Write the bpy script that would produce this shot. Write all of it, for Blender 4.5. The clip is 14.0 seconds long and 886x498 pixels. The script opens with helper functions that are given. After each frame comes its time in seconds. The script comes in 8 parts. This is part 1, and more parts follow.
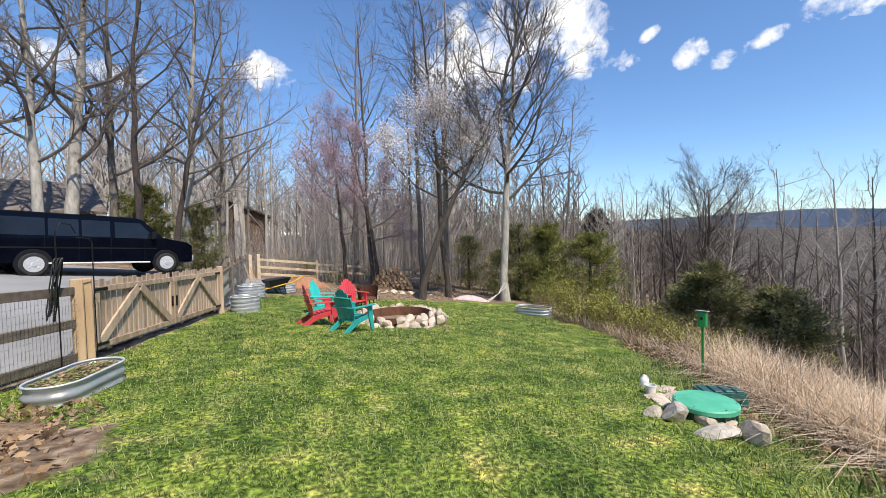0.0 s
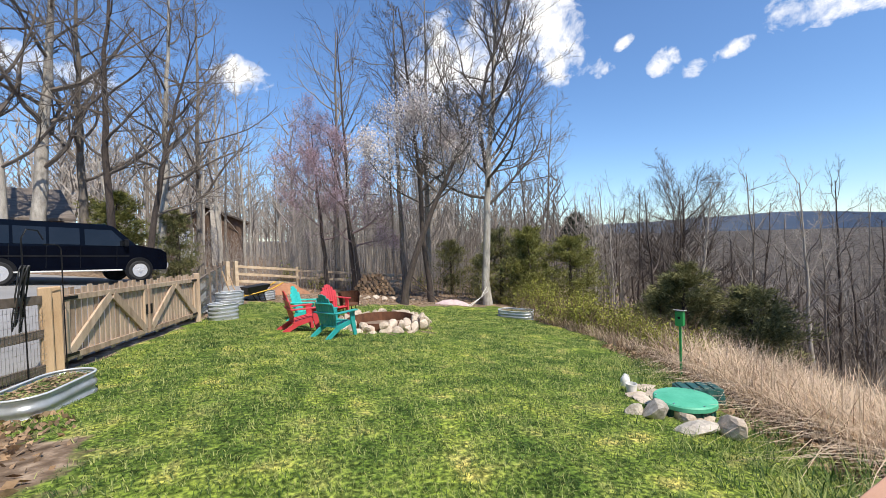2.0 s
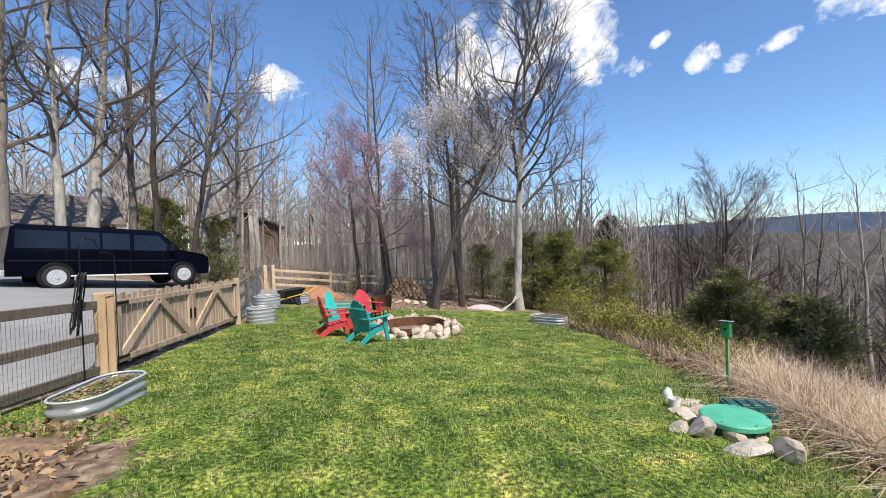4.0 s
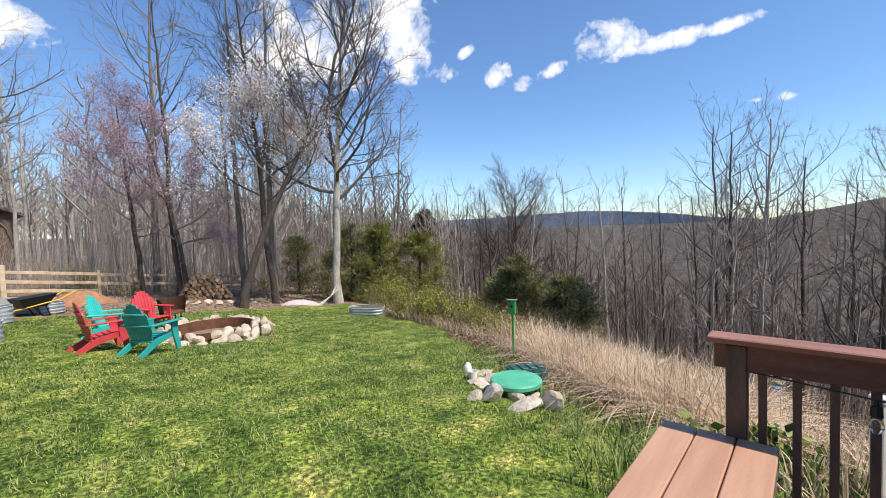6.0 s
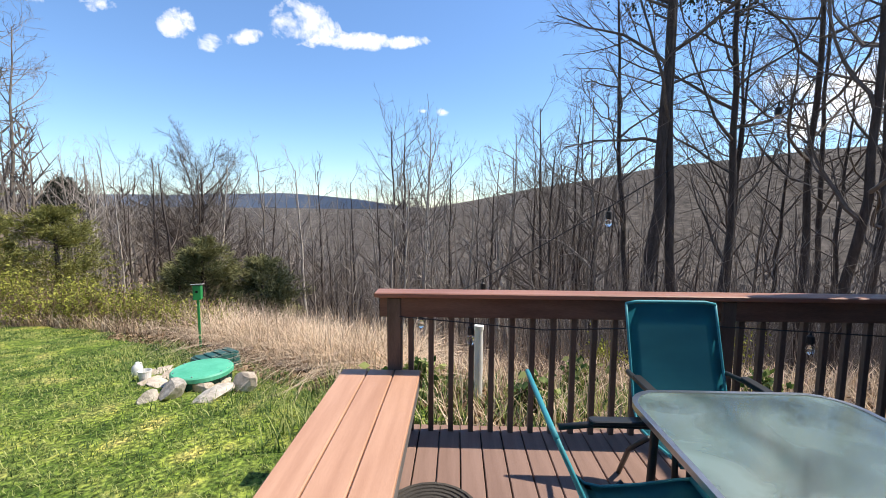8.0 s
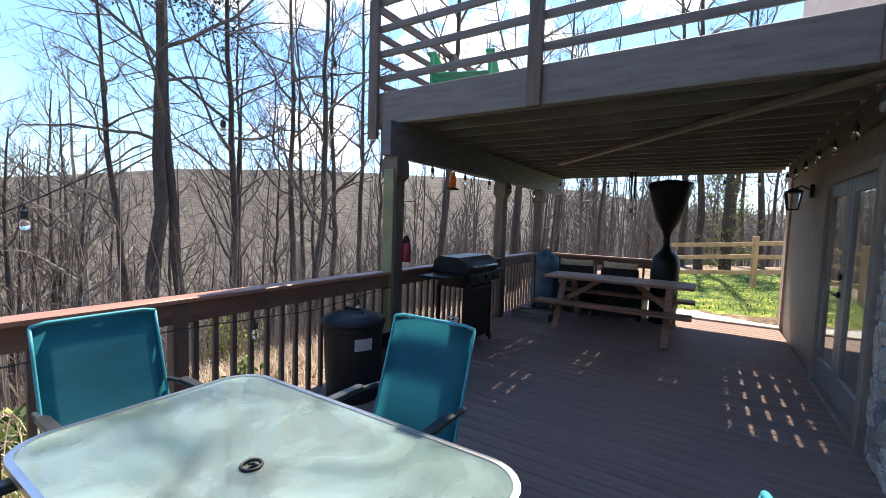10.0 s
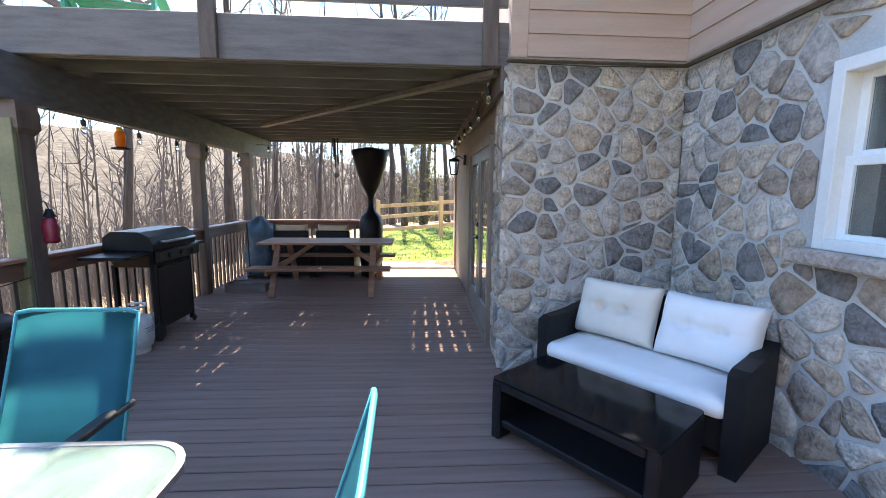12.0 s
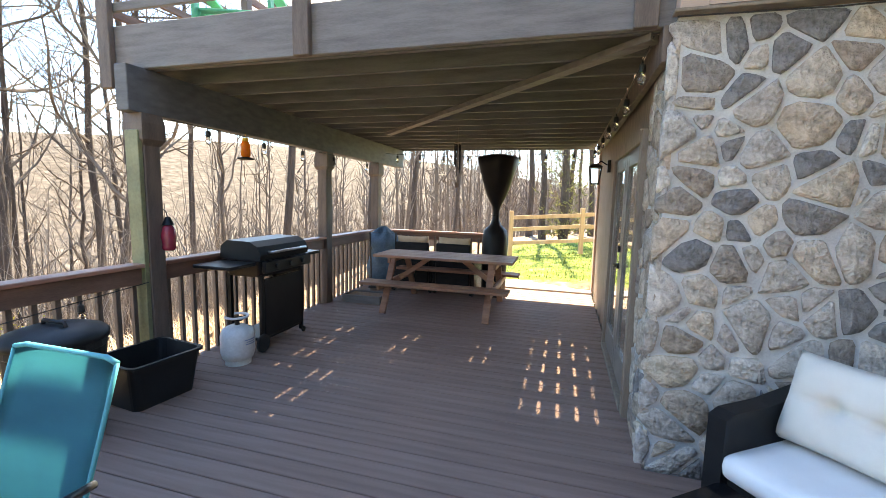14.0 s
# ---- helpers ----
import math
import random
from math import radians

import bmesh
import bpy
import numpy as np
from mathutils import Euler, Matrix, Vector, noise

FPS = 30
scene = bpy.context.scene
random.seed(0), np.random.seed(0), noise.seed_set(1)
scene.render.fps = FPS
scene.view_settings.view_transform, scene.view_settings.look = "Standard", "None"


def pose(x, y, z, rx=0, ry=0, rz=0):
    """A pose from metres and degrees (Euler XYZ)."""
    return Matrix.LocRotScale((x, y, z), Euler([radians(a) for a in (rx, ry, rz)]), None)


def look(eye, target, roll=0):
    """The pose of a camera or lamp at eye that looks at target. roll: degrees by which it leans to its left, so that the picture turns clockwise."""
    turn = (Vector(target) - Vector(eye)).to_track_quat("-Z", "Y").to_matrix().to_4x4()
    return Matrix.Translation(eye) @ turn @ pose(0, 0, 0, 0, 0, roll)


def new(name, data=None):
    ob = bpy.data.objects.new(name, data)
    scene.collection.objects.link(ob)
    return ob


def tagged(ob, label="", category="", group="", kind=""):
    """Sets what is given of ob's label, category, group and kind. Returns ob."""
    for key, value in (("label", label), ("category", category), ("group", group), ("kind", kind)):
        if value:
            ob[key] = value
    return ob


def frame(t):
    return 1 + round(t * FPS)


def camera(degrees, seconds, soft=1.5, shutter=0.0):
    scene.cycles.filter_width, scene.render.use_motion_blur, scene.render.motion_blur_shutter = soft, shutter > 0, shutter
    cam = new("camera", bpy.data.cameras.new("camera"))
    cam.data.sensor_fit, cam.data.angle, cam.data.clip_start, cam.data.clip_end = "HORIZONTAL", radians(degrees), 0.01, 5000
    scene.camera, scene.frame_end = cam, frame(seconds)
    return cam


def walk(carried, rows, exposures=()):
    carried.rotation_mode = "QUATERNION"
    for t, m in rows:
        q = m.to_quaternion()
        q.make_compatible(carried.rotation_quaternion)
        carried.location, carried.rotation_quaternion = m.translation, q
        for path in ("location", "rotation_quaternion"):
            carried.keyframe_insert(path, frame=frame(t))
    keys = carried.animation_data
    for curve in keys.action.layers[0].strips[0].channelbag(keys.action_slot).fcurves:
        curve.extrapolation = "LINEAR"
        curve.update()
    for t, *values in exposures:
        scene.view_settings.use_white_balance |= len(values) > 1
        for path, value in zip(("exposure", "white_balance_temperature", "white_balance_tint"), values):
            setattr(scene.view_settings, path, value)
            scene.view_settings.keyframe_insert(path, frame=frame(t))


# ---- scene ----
cam = camera(93.2, 14.0, soft=0.8)
PATH = [
    (0, (-0.239, 0.151, 1.616), (0.639, 1.947, 1.549), -1.4),
    (0.5, (-0.255, 0.17, 1.601), (0.674, 1.94, 1.537), -1.4),
    (1, (-0.253, 0.16, 1.57), (0.713, 1.911, 1.509), -1.4),
    (1.5, (-0.269, 0.16, 1.567), (0.705, 1.905, 1.513), -1.6),
    (2, (-0.259, 0.156, 1.588), (0.698, 1.912, 1.543), -1.9),
    (2.5, (-0.254, 0.187, 1.595), (0.63, 1.981, 1.555), -2.4),
    (2.7, (-0.245, 0.196, 1.597), (0.595, 2.01, 1.559), -2.6),
    (4.8, (-0.311, 0.212, 1.689), (0.537, 2.023, 1.672), -1.4),
    (5, (-0.264, 0.185, 1.678), (0.734, 1.918, 1.651), -1.2),
    (5.5, (-0.148, 0.184, 1.637), (1.147, 1.707, 1.58), -1.5),
    (6, (-0.139, 0.198, 1.628), (1.359, 1.521, 1.536), -2.0),
    (6.5, (-0.143, 0.202, 1.615), (1.51, 1.321, 1.497), -2.4),
    (7, (-0.241, 0.195, 1.614), (1.557, 1.059, 1.476), -1.9),
    (7.5, (-0.233, 0.165, 1.61), (1.689, 0.694, 1.442), -1.5),
    (8, (-0.243, 0.08, 1.566), (1.746, 0.145, 1.371), 0.3),
    (8.5, (-0.244, -0.043, 1.553), (1.692, -0.507, 1.36), 2.0),
    (9, (-0.301, -0.243, 1.578), (1.438, -1.218, 1.408), 3.0),
    (9.2, (-0.301, -0.319, 1.551), (1.323, -1.478, 1.41), 3.0),
    (11.3, (-0.589, -0.348, 1.574), (-0.44, -2.331, 1.359), 1.1),
    (11.5, (-0.603, -0.311, 1.573), (-0.57, -2.297, 1.337), 1.0),
    (12, (-0.653, -0.304, 1.559), (-0.772, -2.283, 1.291), 0.6),
    (12.5, (-0.74, -0.399, 1.578), (-0.735, -2.382, 1.316), -0.2),
    (13, (-0.853, -0.594, 1.574), (-0.648, -2.568, 1.329), -0.3),
    (13.5, (-0.869, -0.849, 1.568), (-0.491, -2.799, 1.335), 0.8),
    (14, (-0.849, -1.179, 1.601), (-0.308, -3.09, 1.364), 1.4),
]
walk(cam, [(t, look(eye, target, roll)) for t, eye, target, roll in PATH],
     exposures=[(0, 0.32, 6850, 10), (5, 0.32, 6850, 10), (7, 0.38, 6950, 10), (8, 0.58, 7050, 10), (9.2, 1.0, 7200, 10), (11.3, 2.2, 7350, 10), (12.5, 2.63, 8400, 10), (14, 2.86, 9300, 8)])

# ---- world, sun ----
SUN_TO = Vector((0.13, -0.70, 1.0)).normalized()
sun = new("sun", bpy.data.lights.new("sun", "SUN"))
sun.data.energy, sun.data.angle, sun.data.color = 4.4, radians(0.53), (1.0, 0.95, 0.87)
sun.matrix_world = look((0, 0, 60), tuple(Vector((0, 0, 60)) - SUN_TO))

world = bpy.data.worlds.new("sky")
scene.world = world
world.use_nodes = True
wn, wl = world.node_tree.nodes, world.node_tree.links
wn.clear()


def wnode(kind, **kw):
    n = wn.new(kind)
    for k, v in kw.items():
        n.inputs[k].default_value = v
    return n


sky = wn.new("ShaderNodeTexSky")
sky.sky_type, sky.sun_disc = "NISHITA", False
sky.sun_elevation = math.asin(SUN_TO.z)
sky.sun_rotation = math.atan2(SUN_TO.x, SUN_TO.y)
sky.altitude, sky.air_density, sky.dust_density, sky.ozone_density = 1800, 1.0, 0.0, 2.0
coord = wn.new("ShaderNodeTexCoord")
puff = wnode("ShaderNodeTexNoise", Scale=15.0, Detail=10.0, Roughness=0.64, Distortion=0.25)
wl.new(coord.outputs["Generated"], puff.inputs["Vector"])
total = None
# fair-weather clouds: direction, width, height, lean
for az, el, wide, tall, lean_ in ((27, 21.5, 6.5, 3.6, 0), (33, 23, 8, 6.0, 0), (40, 24.5, 9, 7.5, 0), (45.5, 22, 4.5, 4.2, 0), (49, 20.3, 2.6, 1.7, 8), (52.6, 22.4, 1.6, 0.8, 35), (56.8, 19.5, 2.0, 1.7, 15), (60.3, 18.4, 2.2, 1.3, 14), (62.8, 19.0, 3.0, 1.0, 22),
                           (68.5, 21.6, 2.6, 2.6, 0), (72, 21.6, 3.6, 2.5, 0), (77.5, 20.3, 5.2, 1.25, 0), (82.5, 20.5, 4.2, 0.9, 8), (87.7, 12.5, 1.7, 0.7, 0), (85.3, 12.6, 0.9, 0.4, 0),
                           (3.9, 20.0, 3.9, 2.4, 0), (-11, 17.6, 3.2, 1.9, 0), (-17, 18.6, 3.2, 2.0, 0), (129, 11, 8, 6, 0), (132, 27, 16, 7, 0), (152, 22, 14, 7, 0), (175, 30, 18, 8, 0), (205, 24, 15, 6, 0), (-60, 33, 15, 6, 0)):
    a, e = radians(az), radians(el)
    d = Vector((math.sin(a) * math.cos(e), math.cos(a) * math.cos(e), math.sin(e)))
    right = Vector((math.cos(a), -math.sin(a), 0))
    up = right.cross(d)
    c_, s_ = math.cos(radians(lean_)), math.sin(radians(lean_))
    right, up = right * c_ + up * s_, up * c_ - right * s_
    parts_ = []
    for axis, size in ((right, radians(wide)), (up, radians(tall))):
        dot = wn.new("ShaderNodeVectorMath")
        dot.operation = "DOT_PRODUCT"
        wl.new(coord.outputs["Generated"], dot.inputs[0])
        dot.inputs[1].default_value = axis / size
        sq = wn.new("ShaderNodeMath")
        sq.operation = "MULTIPLY"
        wl.new(dot.outputs["Value"], sq.inputs[0])
        wl.new(dot.outputs["Value"], sq.inputs[1])
        parts_.append(sq)
    front = wn.new("ShaderNodeVectorMath")
    front.operation = "DOT_PRODUCT"
    wl.new(coord.outputs["Generated"], front.inputs[0])
    front.inputs[1].default_value = d
    both = wn.new("ShaderNodeMath")
    both.operation = "ADD"
    wl.new(parts_[0].outputs[0], both.inputs[0])
    wl.new(parts_[1].outputs[0], both.inputs[1])
    inv = wn.new("ShaderNodeMath")
    inv.operation, inv.use_clamp = "SUBTRACT", True
    inv.inputs[0].default_value = 1.0
    wl.new(both.outputs[0], inv.inputs[1])
    side = wn.new("ShaderNodeMath")
    side.operation = "GREATER_THAN"
    wl.new(front.outputs["Value"], side.inputs[0])
    side.inputs[1].default_value = 0.3
    one = wn.new("ShaderNodeMath")
    one.operation = "MULTIPLY"
    wl.new(inv.outputs[0], one.inputs[0])
    wl.new(side.outputs[0], one.inputs[1])
    if total is None:
        total = one
    else:
        m = wn.new("ShaderNodeMath")
        m.operation = "MAXIMUM"
        wl.new(total.outputs[0], m.inputs[0])
        wl.new(one.outputs[0], m.inputs[1])
        total = m
add = wn.new("ShaderNodeMath")
add.operation = "MULTIPLY_ADD"
wl.new(puff.outputs["Fac"], add.inputs[0])
add.inputs[1].default_value = 4.0
add.inputs[2].default_value = -2.15
cloud = wn.new("ShaderNodeMath")
cloud.operation = "ADD"
wl.new(add.outputs[0], cloud.inputs[0])
wl.new(total.outputs[0], cloud.inputs[1])
ramp = wn.new("ShaderNodeValToRGB")
ramp.color_ramp.elements[0].position, ramp.color_ramp.elements[1].position = 0.18, 1.0
wl.new(cloud.outputs[0], ramp.inputs["Fac"])
gate_ = wn.new("ShaderNodeMath")
gate_.operation = "GREATER_THAN"
wl.new(total.outputs[0], gate_.inputs[0])
gate_.inputs[1].default_value = 0.001
cover = wn.new("ShaderNodeMath")
cover.operation = "MULTIPLY"
wl.new(ramp.outputs["Color"], cover.inputs[0])
wl.new(gate_.outputs[0], cover.inputs[1])
mix = wn.new("ShaderNodeMix")
mix.data_type = "RGBA"
wl.new(cover.outputs[0], mix.inputs["Factor"])
hue = wnode("ShaderNodeHueSaturation", Saturation=1.12, Value=1.08)
# clear spring air: blue down to the hills
rise_ = wn.new("ShaderNodeSeparateXYZ")
wl.new(coord.outputs["Generated"], rise_.inputs[0])
air = wn.new("ShaderNodeValToRGB")
air.color_ramp.elements[0].position, air.color_ramp.elements[0].color = 0.0, (0.72, 0.78, 0.84, 1)
air.color_ramp.elements[1].position, air.color_ramp.elements[1].color = 0.42, (1.10, 1.12, 1.19, 1)
air.color_ramp.elements.new(0.14).color = (0.92, 0.97, 1.04, 1)
wl.new(rise_.outputs["Z"], air.inputs["Fac"])
tint = wn.new("ShaderNodeMix")
tint.data_type, tint.blend_type = "RGBA", "MULTIPLY"
tint.inputs["Factor"].default_value = 1.0
wl.new(sky.outputs[0], tint.inputs["A"])
wl.new(air.outputs["Color"], tint.inputs["B"])
wl.new(tint.outputs["Result"], hue.inputs["Color"])
wl.new(hue.outputs[0], mix.inputs["A"])
mix.inputs["B"].default_value = (7.0, 7.1, 7.3, 1)
back = wnode("ShaderNodeBackground", Strength=0.14)
wl.new(mix.outputs["Result"], back.inputs["Color"])
wout = wn.new("ShaderNodeOutputWorld")
wl.new(back.outputs[0], wout.inputs["Surface"])

# ---- helpers ----
def box(bm, c, s, rz=0.0, m=None):
    """A box of size s about c."""
    mt = Matrix.Translation(c) @ Matrix.Rotation(rz, 4, "Z") @ Matrix.Diagonal((*s, 1))
    return bmesh.ops.create_cube(bm, size=1.0, matrix=(m @ mt) if m else mt)["verts"]


def beam(bm, a, b, w, h, up=(0, 0, 1)):
    """A bar of section w x h from a to b."""
    a, b = Vector(a), Vector(b)
    y = (b - a).normalized()
    x = y.cross(Vector(up)).normalized()
    z = x.cross(y)
    r = Matrix((x, y, z)).transposed().to_4x4()
    return bmesh.ops.create_cube(bm, size=1.0, matrix=Matrix.Translation((a + b) / 2) @ r @ Matrix.Diagonal((w, (b - a).length, h, 1)))["verts"]


def cyl(bm, c, r, h, sides=20, r2=None, axis="Z"):
    rot = {"Z": Matrix(), "X": Matrix.Rotation(math.pi / 2, 4, "Y"), "Y": Matrix.Rotation(math.pi / 2, 4, "X")}[axis]
    bmesh.ops.create_cone(bm, cap_ends=True, segments=sides, radius1=r, radius2=r if r2 is None else r2, depth=h, matrix=Matrix.Translation(c) @ rot)


def tube(bm, pts, rad, sides=6, closed=False):
    """A tube along pts; rad is one radius or one for each point."""
    pts = [Vector(p) for p in pts]
    n = len(pts)
    rads = rad if isinstance(rad, (list, tuple)) else [rad] * n
    rings, ref = [], None
    for i, p in enumerate(pts):
        if closed:
            d = pts[(i + 1) % n] - pts[i - 1]
        else:
            d = pts[min(i + 1, n - 1)] - pts[max(i - 1, 0)]
        d.normalize()
        if ref is None:
            ref = Vector((0, 0, 1)) if abs(d.z) < 0.9 else Vector((1, 0, 0))
        x = d.cross(ref).normalized()
        ref = x.cross(d)
        rings.append([bm.verts.new(p + (x * math.cos(k * 2 * math.pi / sides) + ref * math.sin(k * 2 * math.pi / sides)) * rads[i]) for k in range(sides)])
    for i in range(n if closed else n - 1):
        a, b = rings[i], rings[(i + 1) % n]
        for k in range(sides):
            bm.faces.new((a[k], a[(k + 1) % sides], b[(k + 1) % sides], b[k]))
    if not closed:
        bm.faces.new(rings[0][::-1])
        bm.faces.new(rings[-1])


def loft(bm, rings, caps=True):
    """Skin through rings of points, each ring closed."""
    vs = [[bm.verts.new(p) for p in r] for r in rings]
    n = len(vs[0])
    for a, b in zip(vs, vs[1:]):
        for k in range(n):
            bm.faces.new((a[k], a[(k + 1) % n], b[(k + 1) % n], b[k]))
    if caps:
        bm.faces.new(vs[0][::-1])
        bm.faces.new(vs[-1])
    return vs


def rounded(w, d, r, z, n=5):
    """A rounded rectangle about the origin at height z."""
    out = []
    for cx, cy, a0 in ((w / 2 - r, d / 2 - r, 0), (-w / 2 + r, d / 2 - r, 90), (-w / 2 + r, -d / 2 + r, 180), (w / 2 - r, -d / 2 + r, 270)):
        for k in range(n + 1):
            a = radians(a0 + 90 * k / n)
            out.append((cx + r * math.cos(a), cy + r * math.sin(a), z))
    return out


def finish(bm, name, material, bevel=0.0, smooth=False, segments=1):
    if bevel:
        bmesh.ops.bevel(bm, geom=[e for e in bm.edges if len(e.link_faces) == 2 and e.calc_face_angle(0) > 0.6], offset=bevel, segments=segments, affect="EDGES", clamp_overlap=True)
    bmesh.ops.recalc_face_normals(bm, faces=bm.faces)
    me = bpy.data.meshes.new(name)
    bm.to_mesh(me)
    bm.free()
    if smooth:
        for p in me.polygons:
            p.use_smooth = True
    me.materials.append(material)
    return me


def part(name, bm, material, parent, label="", bevel=0.0, smooth=False, segments=1, at=None):
    ob = new(name, finish(bm, name, material, bevel, smooth, segments))
    ob.parent = parent
    if at is not None:
        ob.matrix_local = at
    return tagged(ob, label)


def thing(name, m, label, category, group="", kind=""):
    ob = new(name)
    ob.empty_display_size = 0.2
    ob.matrix_world = m
    return tagged(ob, label, category, group, kind)


def solid(name, bm, material, label, category="", group="", kind="", bevel=0.0, smooth=False, segments=1):
    return tagged(new(name, finish(bm, name, material, bevel, smooth, segments)), label, category, group, kind)


def raw(name, verts, faces, material, smooth=False):
    me = bpy.data.meshes.new(name)
    me.from_pydata(verts, [], faces)
    if smooth:
        me.polygons.foreach_set("use_smooth", [True] * len(me.polygons))
    me.materials.append(material)
    me.update()
    return me


# ---- materials ----
def surface(name, c1, c2, rough=0.6, metal=0.0, scale=3.0, fine=60.0, bump=0.25, dist=0.01, stretch=(1, 1, 1), vary=0.0, island=0.0, c3=None, spec=0.5, sheen=0.0, through_light=0.0, space="Object"):
    """Two-scale procedural surface: c1 to c2 over broad patches, fine grain and relief; vary: shift per object; island: shift per piece."""
    m = bpy.data.materials.new(name)
    m.use_nodes = True
    n, l = m.node_tree.nodes, m.node_tree.links
    b = n["Principled BSDF"]
    tc = n.new("ShaderNodeTexCoord")
    mp = n.new("ShaderNodeMapping")
    mp.inputs["Scale"].default_value = stretch
    l.new(tc.outputs[space], mp.inputs["Vector"])
    big = n.new("ShaderNodeTexNoise")
    big.inputs["Scale"].default_value, big.inputs["Detail"].default_value = scale, 4
    sm = n.new("ShaderNodeTexNoise")
    sm.inputs["Scale"].default_value, sm.inputs["Detail"].default_value = fine, 5
    sm.inputs["Roughness"].default_value = 0.65
    l.new(mp.outputs[0], big.inputs["Vector"])
    l.new(mp.outputs[0], sm.inputs["Vector"])
    ad = n.new("ShaderNodeMath")
    ad.operation = "MULTIPLY_ADD"
    l.new(sm.outputs["Fac"], ad.inputs[0])
    ad.inputs[1].default_value = 0.6
    l.new(big.outputs["Fac"], ad.inputs[2])
    fac = ad.outputs[0]
    if vary or island:
        src = n.new("ShaderNodeObjectInfo").outputs["Random"] if vary else n.new("ShaderNodeNewGeometry").outputs["Random Per Island"]
        v = n.new("ShaderNodeMath")
        v.operation = "MULTIPLY_ADD"
        l.new(src, v.inputs[0])
        v.inputs[1].default_value = vary or island
        l.new(fac, v.inputs[2])
        sb = n.new("ShaderNodeMath")
        sb.operation = "SUBTRACT"
        l.new(v.outputs[0], sb.inputs[0])
        sb.inputs[1].default_value = (vary or island) / 2
        fac = sb.outputs[0]
    rp = n.new("ShaderNodeValToRGB")
    rp.color_ramp.elements[0].position, rp.color_ramp.elements[1].position = 0.5, 1.1 if c3 is None else 1.0
    rp.color_ramp.elements[0].color, rp.color_ramp.elements[1].color = (*c1, 1), (*c2, 1)
    if c3 is not None:
        e = rp.color_ramp.elements.new(0.78)
        e.color = (*c3, 1)
    l.new(fac, rp.inputs["Fac"])
    l.new(rp.outputs["Color"], b.inputs["Base Color"])
    b.inputs["Roughness"].default_value, b.inputs["Metallic"].default_value = rough, metal
    b.inputs["Specular IOR Level"].default_value = spec
    if bump:
        bp = n.new("ShaderNodeBump")
        bp.inputs["Strength"].default_value, bp.inputs["Distance"].default_value = bump, dist
        l.new(sm.outputs["Fac"], bp.inputs["Height"])
        l.new(bp.outputs[0], b.inputs["Normal"])
    if through_light:
        tr = n.new("ShaderNodeBsdfTranslucent")
        l.new(rp.outputs["Color"], tr.inputs["Color"])
        mx = n.new("ShaderNodeMixShader")
        mx.inputs["Fac"].default_value = through_light
        l.new(b.outputs[0], mx.inputs[1])
        l.new(tr.outputs[0], mx.inputs[2])
        l.new(mx.outputs[0], n["Material Output"].inputs["Surface"])
    return m


COMPOSITE = surface("brown_composite_board", (0.190, 0.116, 0.092), (0.29, 0.187, 0.152), 0.72, spec=0.25, scale=1.2, fine=40, stretch=(1, 14, 14), bump=0.25, dist=0.004, vary=0.16)
BENCHTOP = surface("tan_composite_board", (0.42, 0.22, 0.14), (0.56, 0.32, 0.215), 0.6, scale=1.5, fine=40, stretch=(1, 12, 12), bump=0.2, dist=0.003, vary=0.1)
STAIN = surface("dark_stained_timber", (0.072, 0.051, 0.041), (0.155, 0.113, 0.09), 0.65, scale=2.5, fine=30, stretch=(6, 6, 1), bump=0.3, dist=0.004, vary=0.1)
STAIN_X = surface("dark_stained_timber_lying", (0.098, 0.088, 0.086), (0.18, 0.165, 0.16), 0.65, scale=2.5, fine=30, stretch=(1.0, 6, 8), bump=0.3, dist=0.004, vary=0.1)
JOIST = surface("dark_porch_timber", (0.066, 0.066, 0.069), (0.13, 0.13, 0.136), 0.65, scale=2.5, fine=30, stretch=(1.0, 3, 8), bump=0.3, dist=0.004, vary=0.1)
STAIN_Y = surface("dark_stained_rail", (0.10, 0.052, 0.036), (0.22, 0.12, 0.085), 0.6, scale=2.0, fine=30, stretch=(6, 0.8, 6), bump=0.3, dist=0.004, vary=0.1)
CAPRAIL = surface("red_brown_cap_board", (0.25, 0.105, 0.07), (0.40, 0.19, 0.13), 0.5, scale=2.0, fine=25, stretch=(8, 0.8, 8), bump=0.25, dist=0.003)
WEATHERED = surface("weathered_timber", (0.20, 0.15, 0.105), (0.40, 0.31, 0.22), 0.8, scale=2, fine=25, stretch=(6, 6, 0.9), bump=0.4, dist=0.005, vary=0.25)
GATEWOOD = surface("pale_fence_board", (0.24, 0.155, 0.10), (0.56, 0.42, 0.30), 0.75, scale=1.5, fine=22, stretch=(7, 7, 0.9), bump=0.35, dist=0.004, vary=0.3)
FENCEPALE = surface("sunned_split_rail", (0.42, 0.30, 0.19), (0.66, 0.52, 0.36), 0.8, scale=1.5, fine=22, stretch=(3, 3, 3), bump=0.3, dist=0.005, vary=0.12)
NEWWOOD = surface("fresh_cedar", (0.38, 0.24, 0.13), (0.58, 0.41, 0.25), 0.7, scale=1.5, fine=22, stretch=(6, 6, 1), bump=0.3, dist=0.004, vary=0.15)
GREYWOOD = surface("grey_fence_rail", (0.10, 0.075, 0.055), (0.22, 0.17, 0.13), 0.85, scale=2, fine=25, stretch=(1, 6, 6), bump=0.4, dist=0.006, vary=0.2)
PICNIC = surface("red_brown_picnic_board", (0.19, 0.085, 0.05), (0.36, 0.19, 0.12), 0.6, scale=2, fine=25, stretch=(0.9, 7, 7), bump=0.3, dist=0.004, vary=0.2)
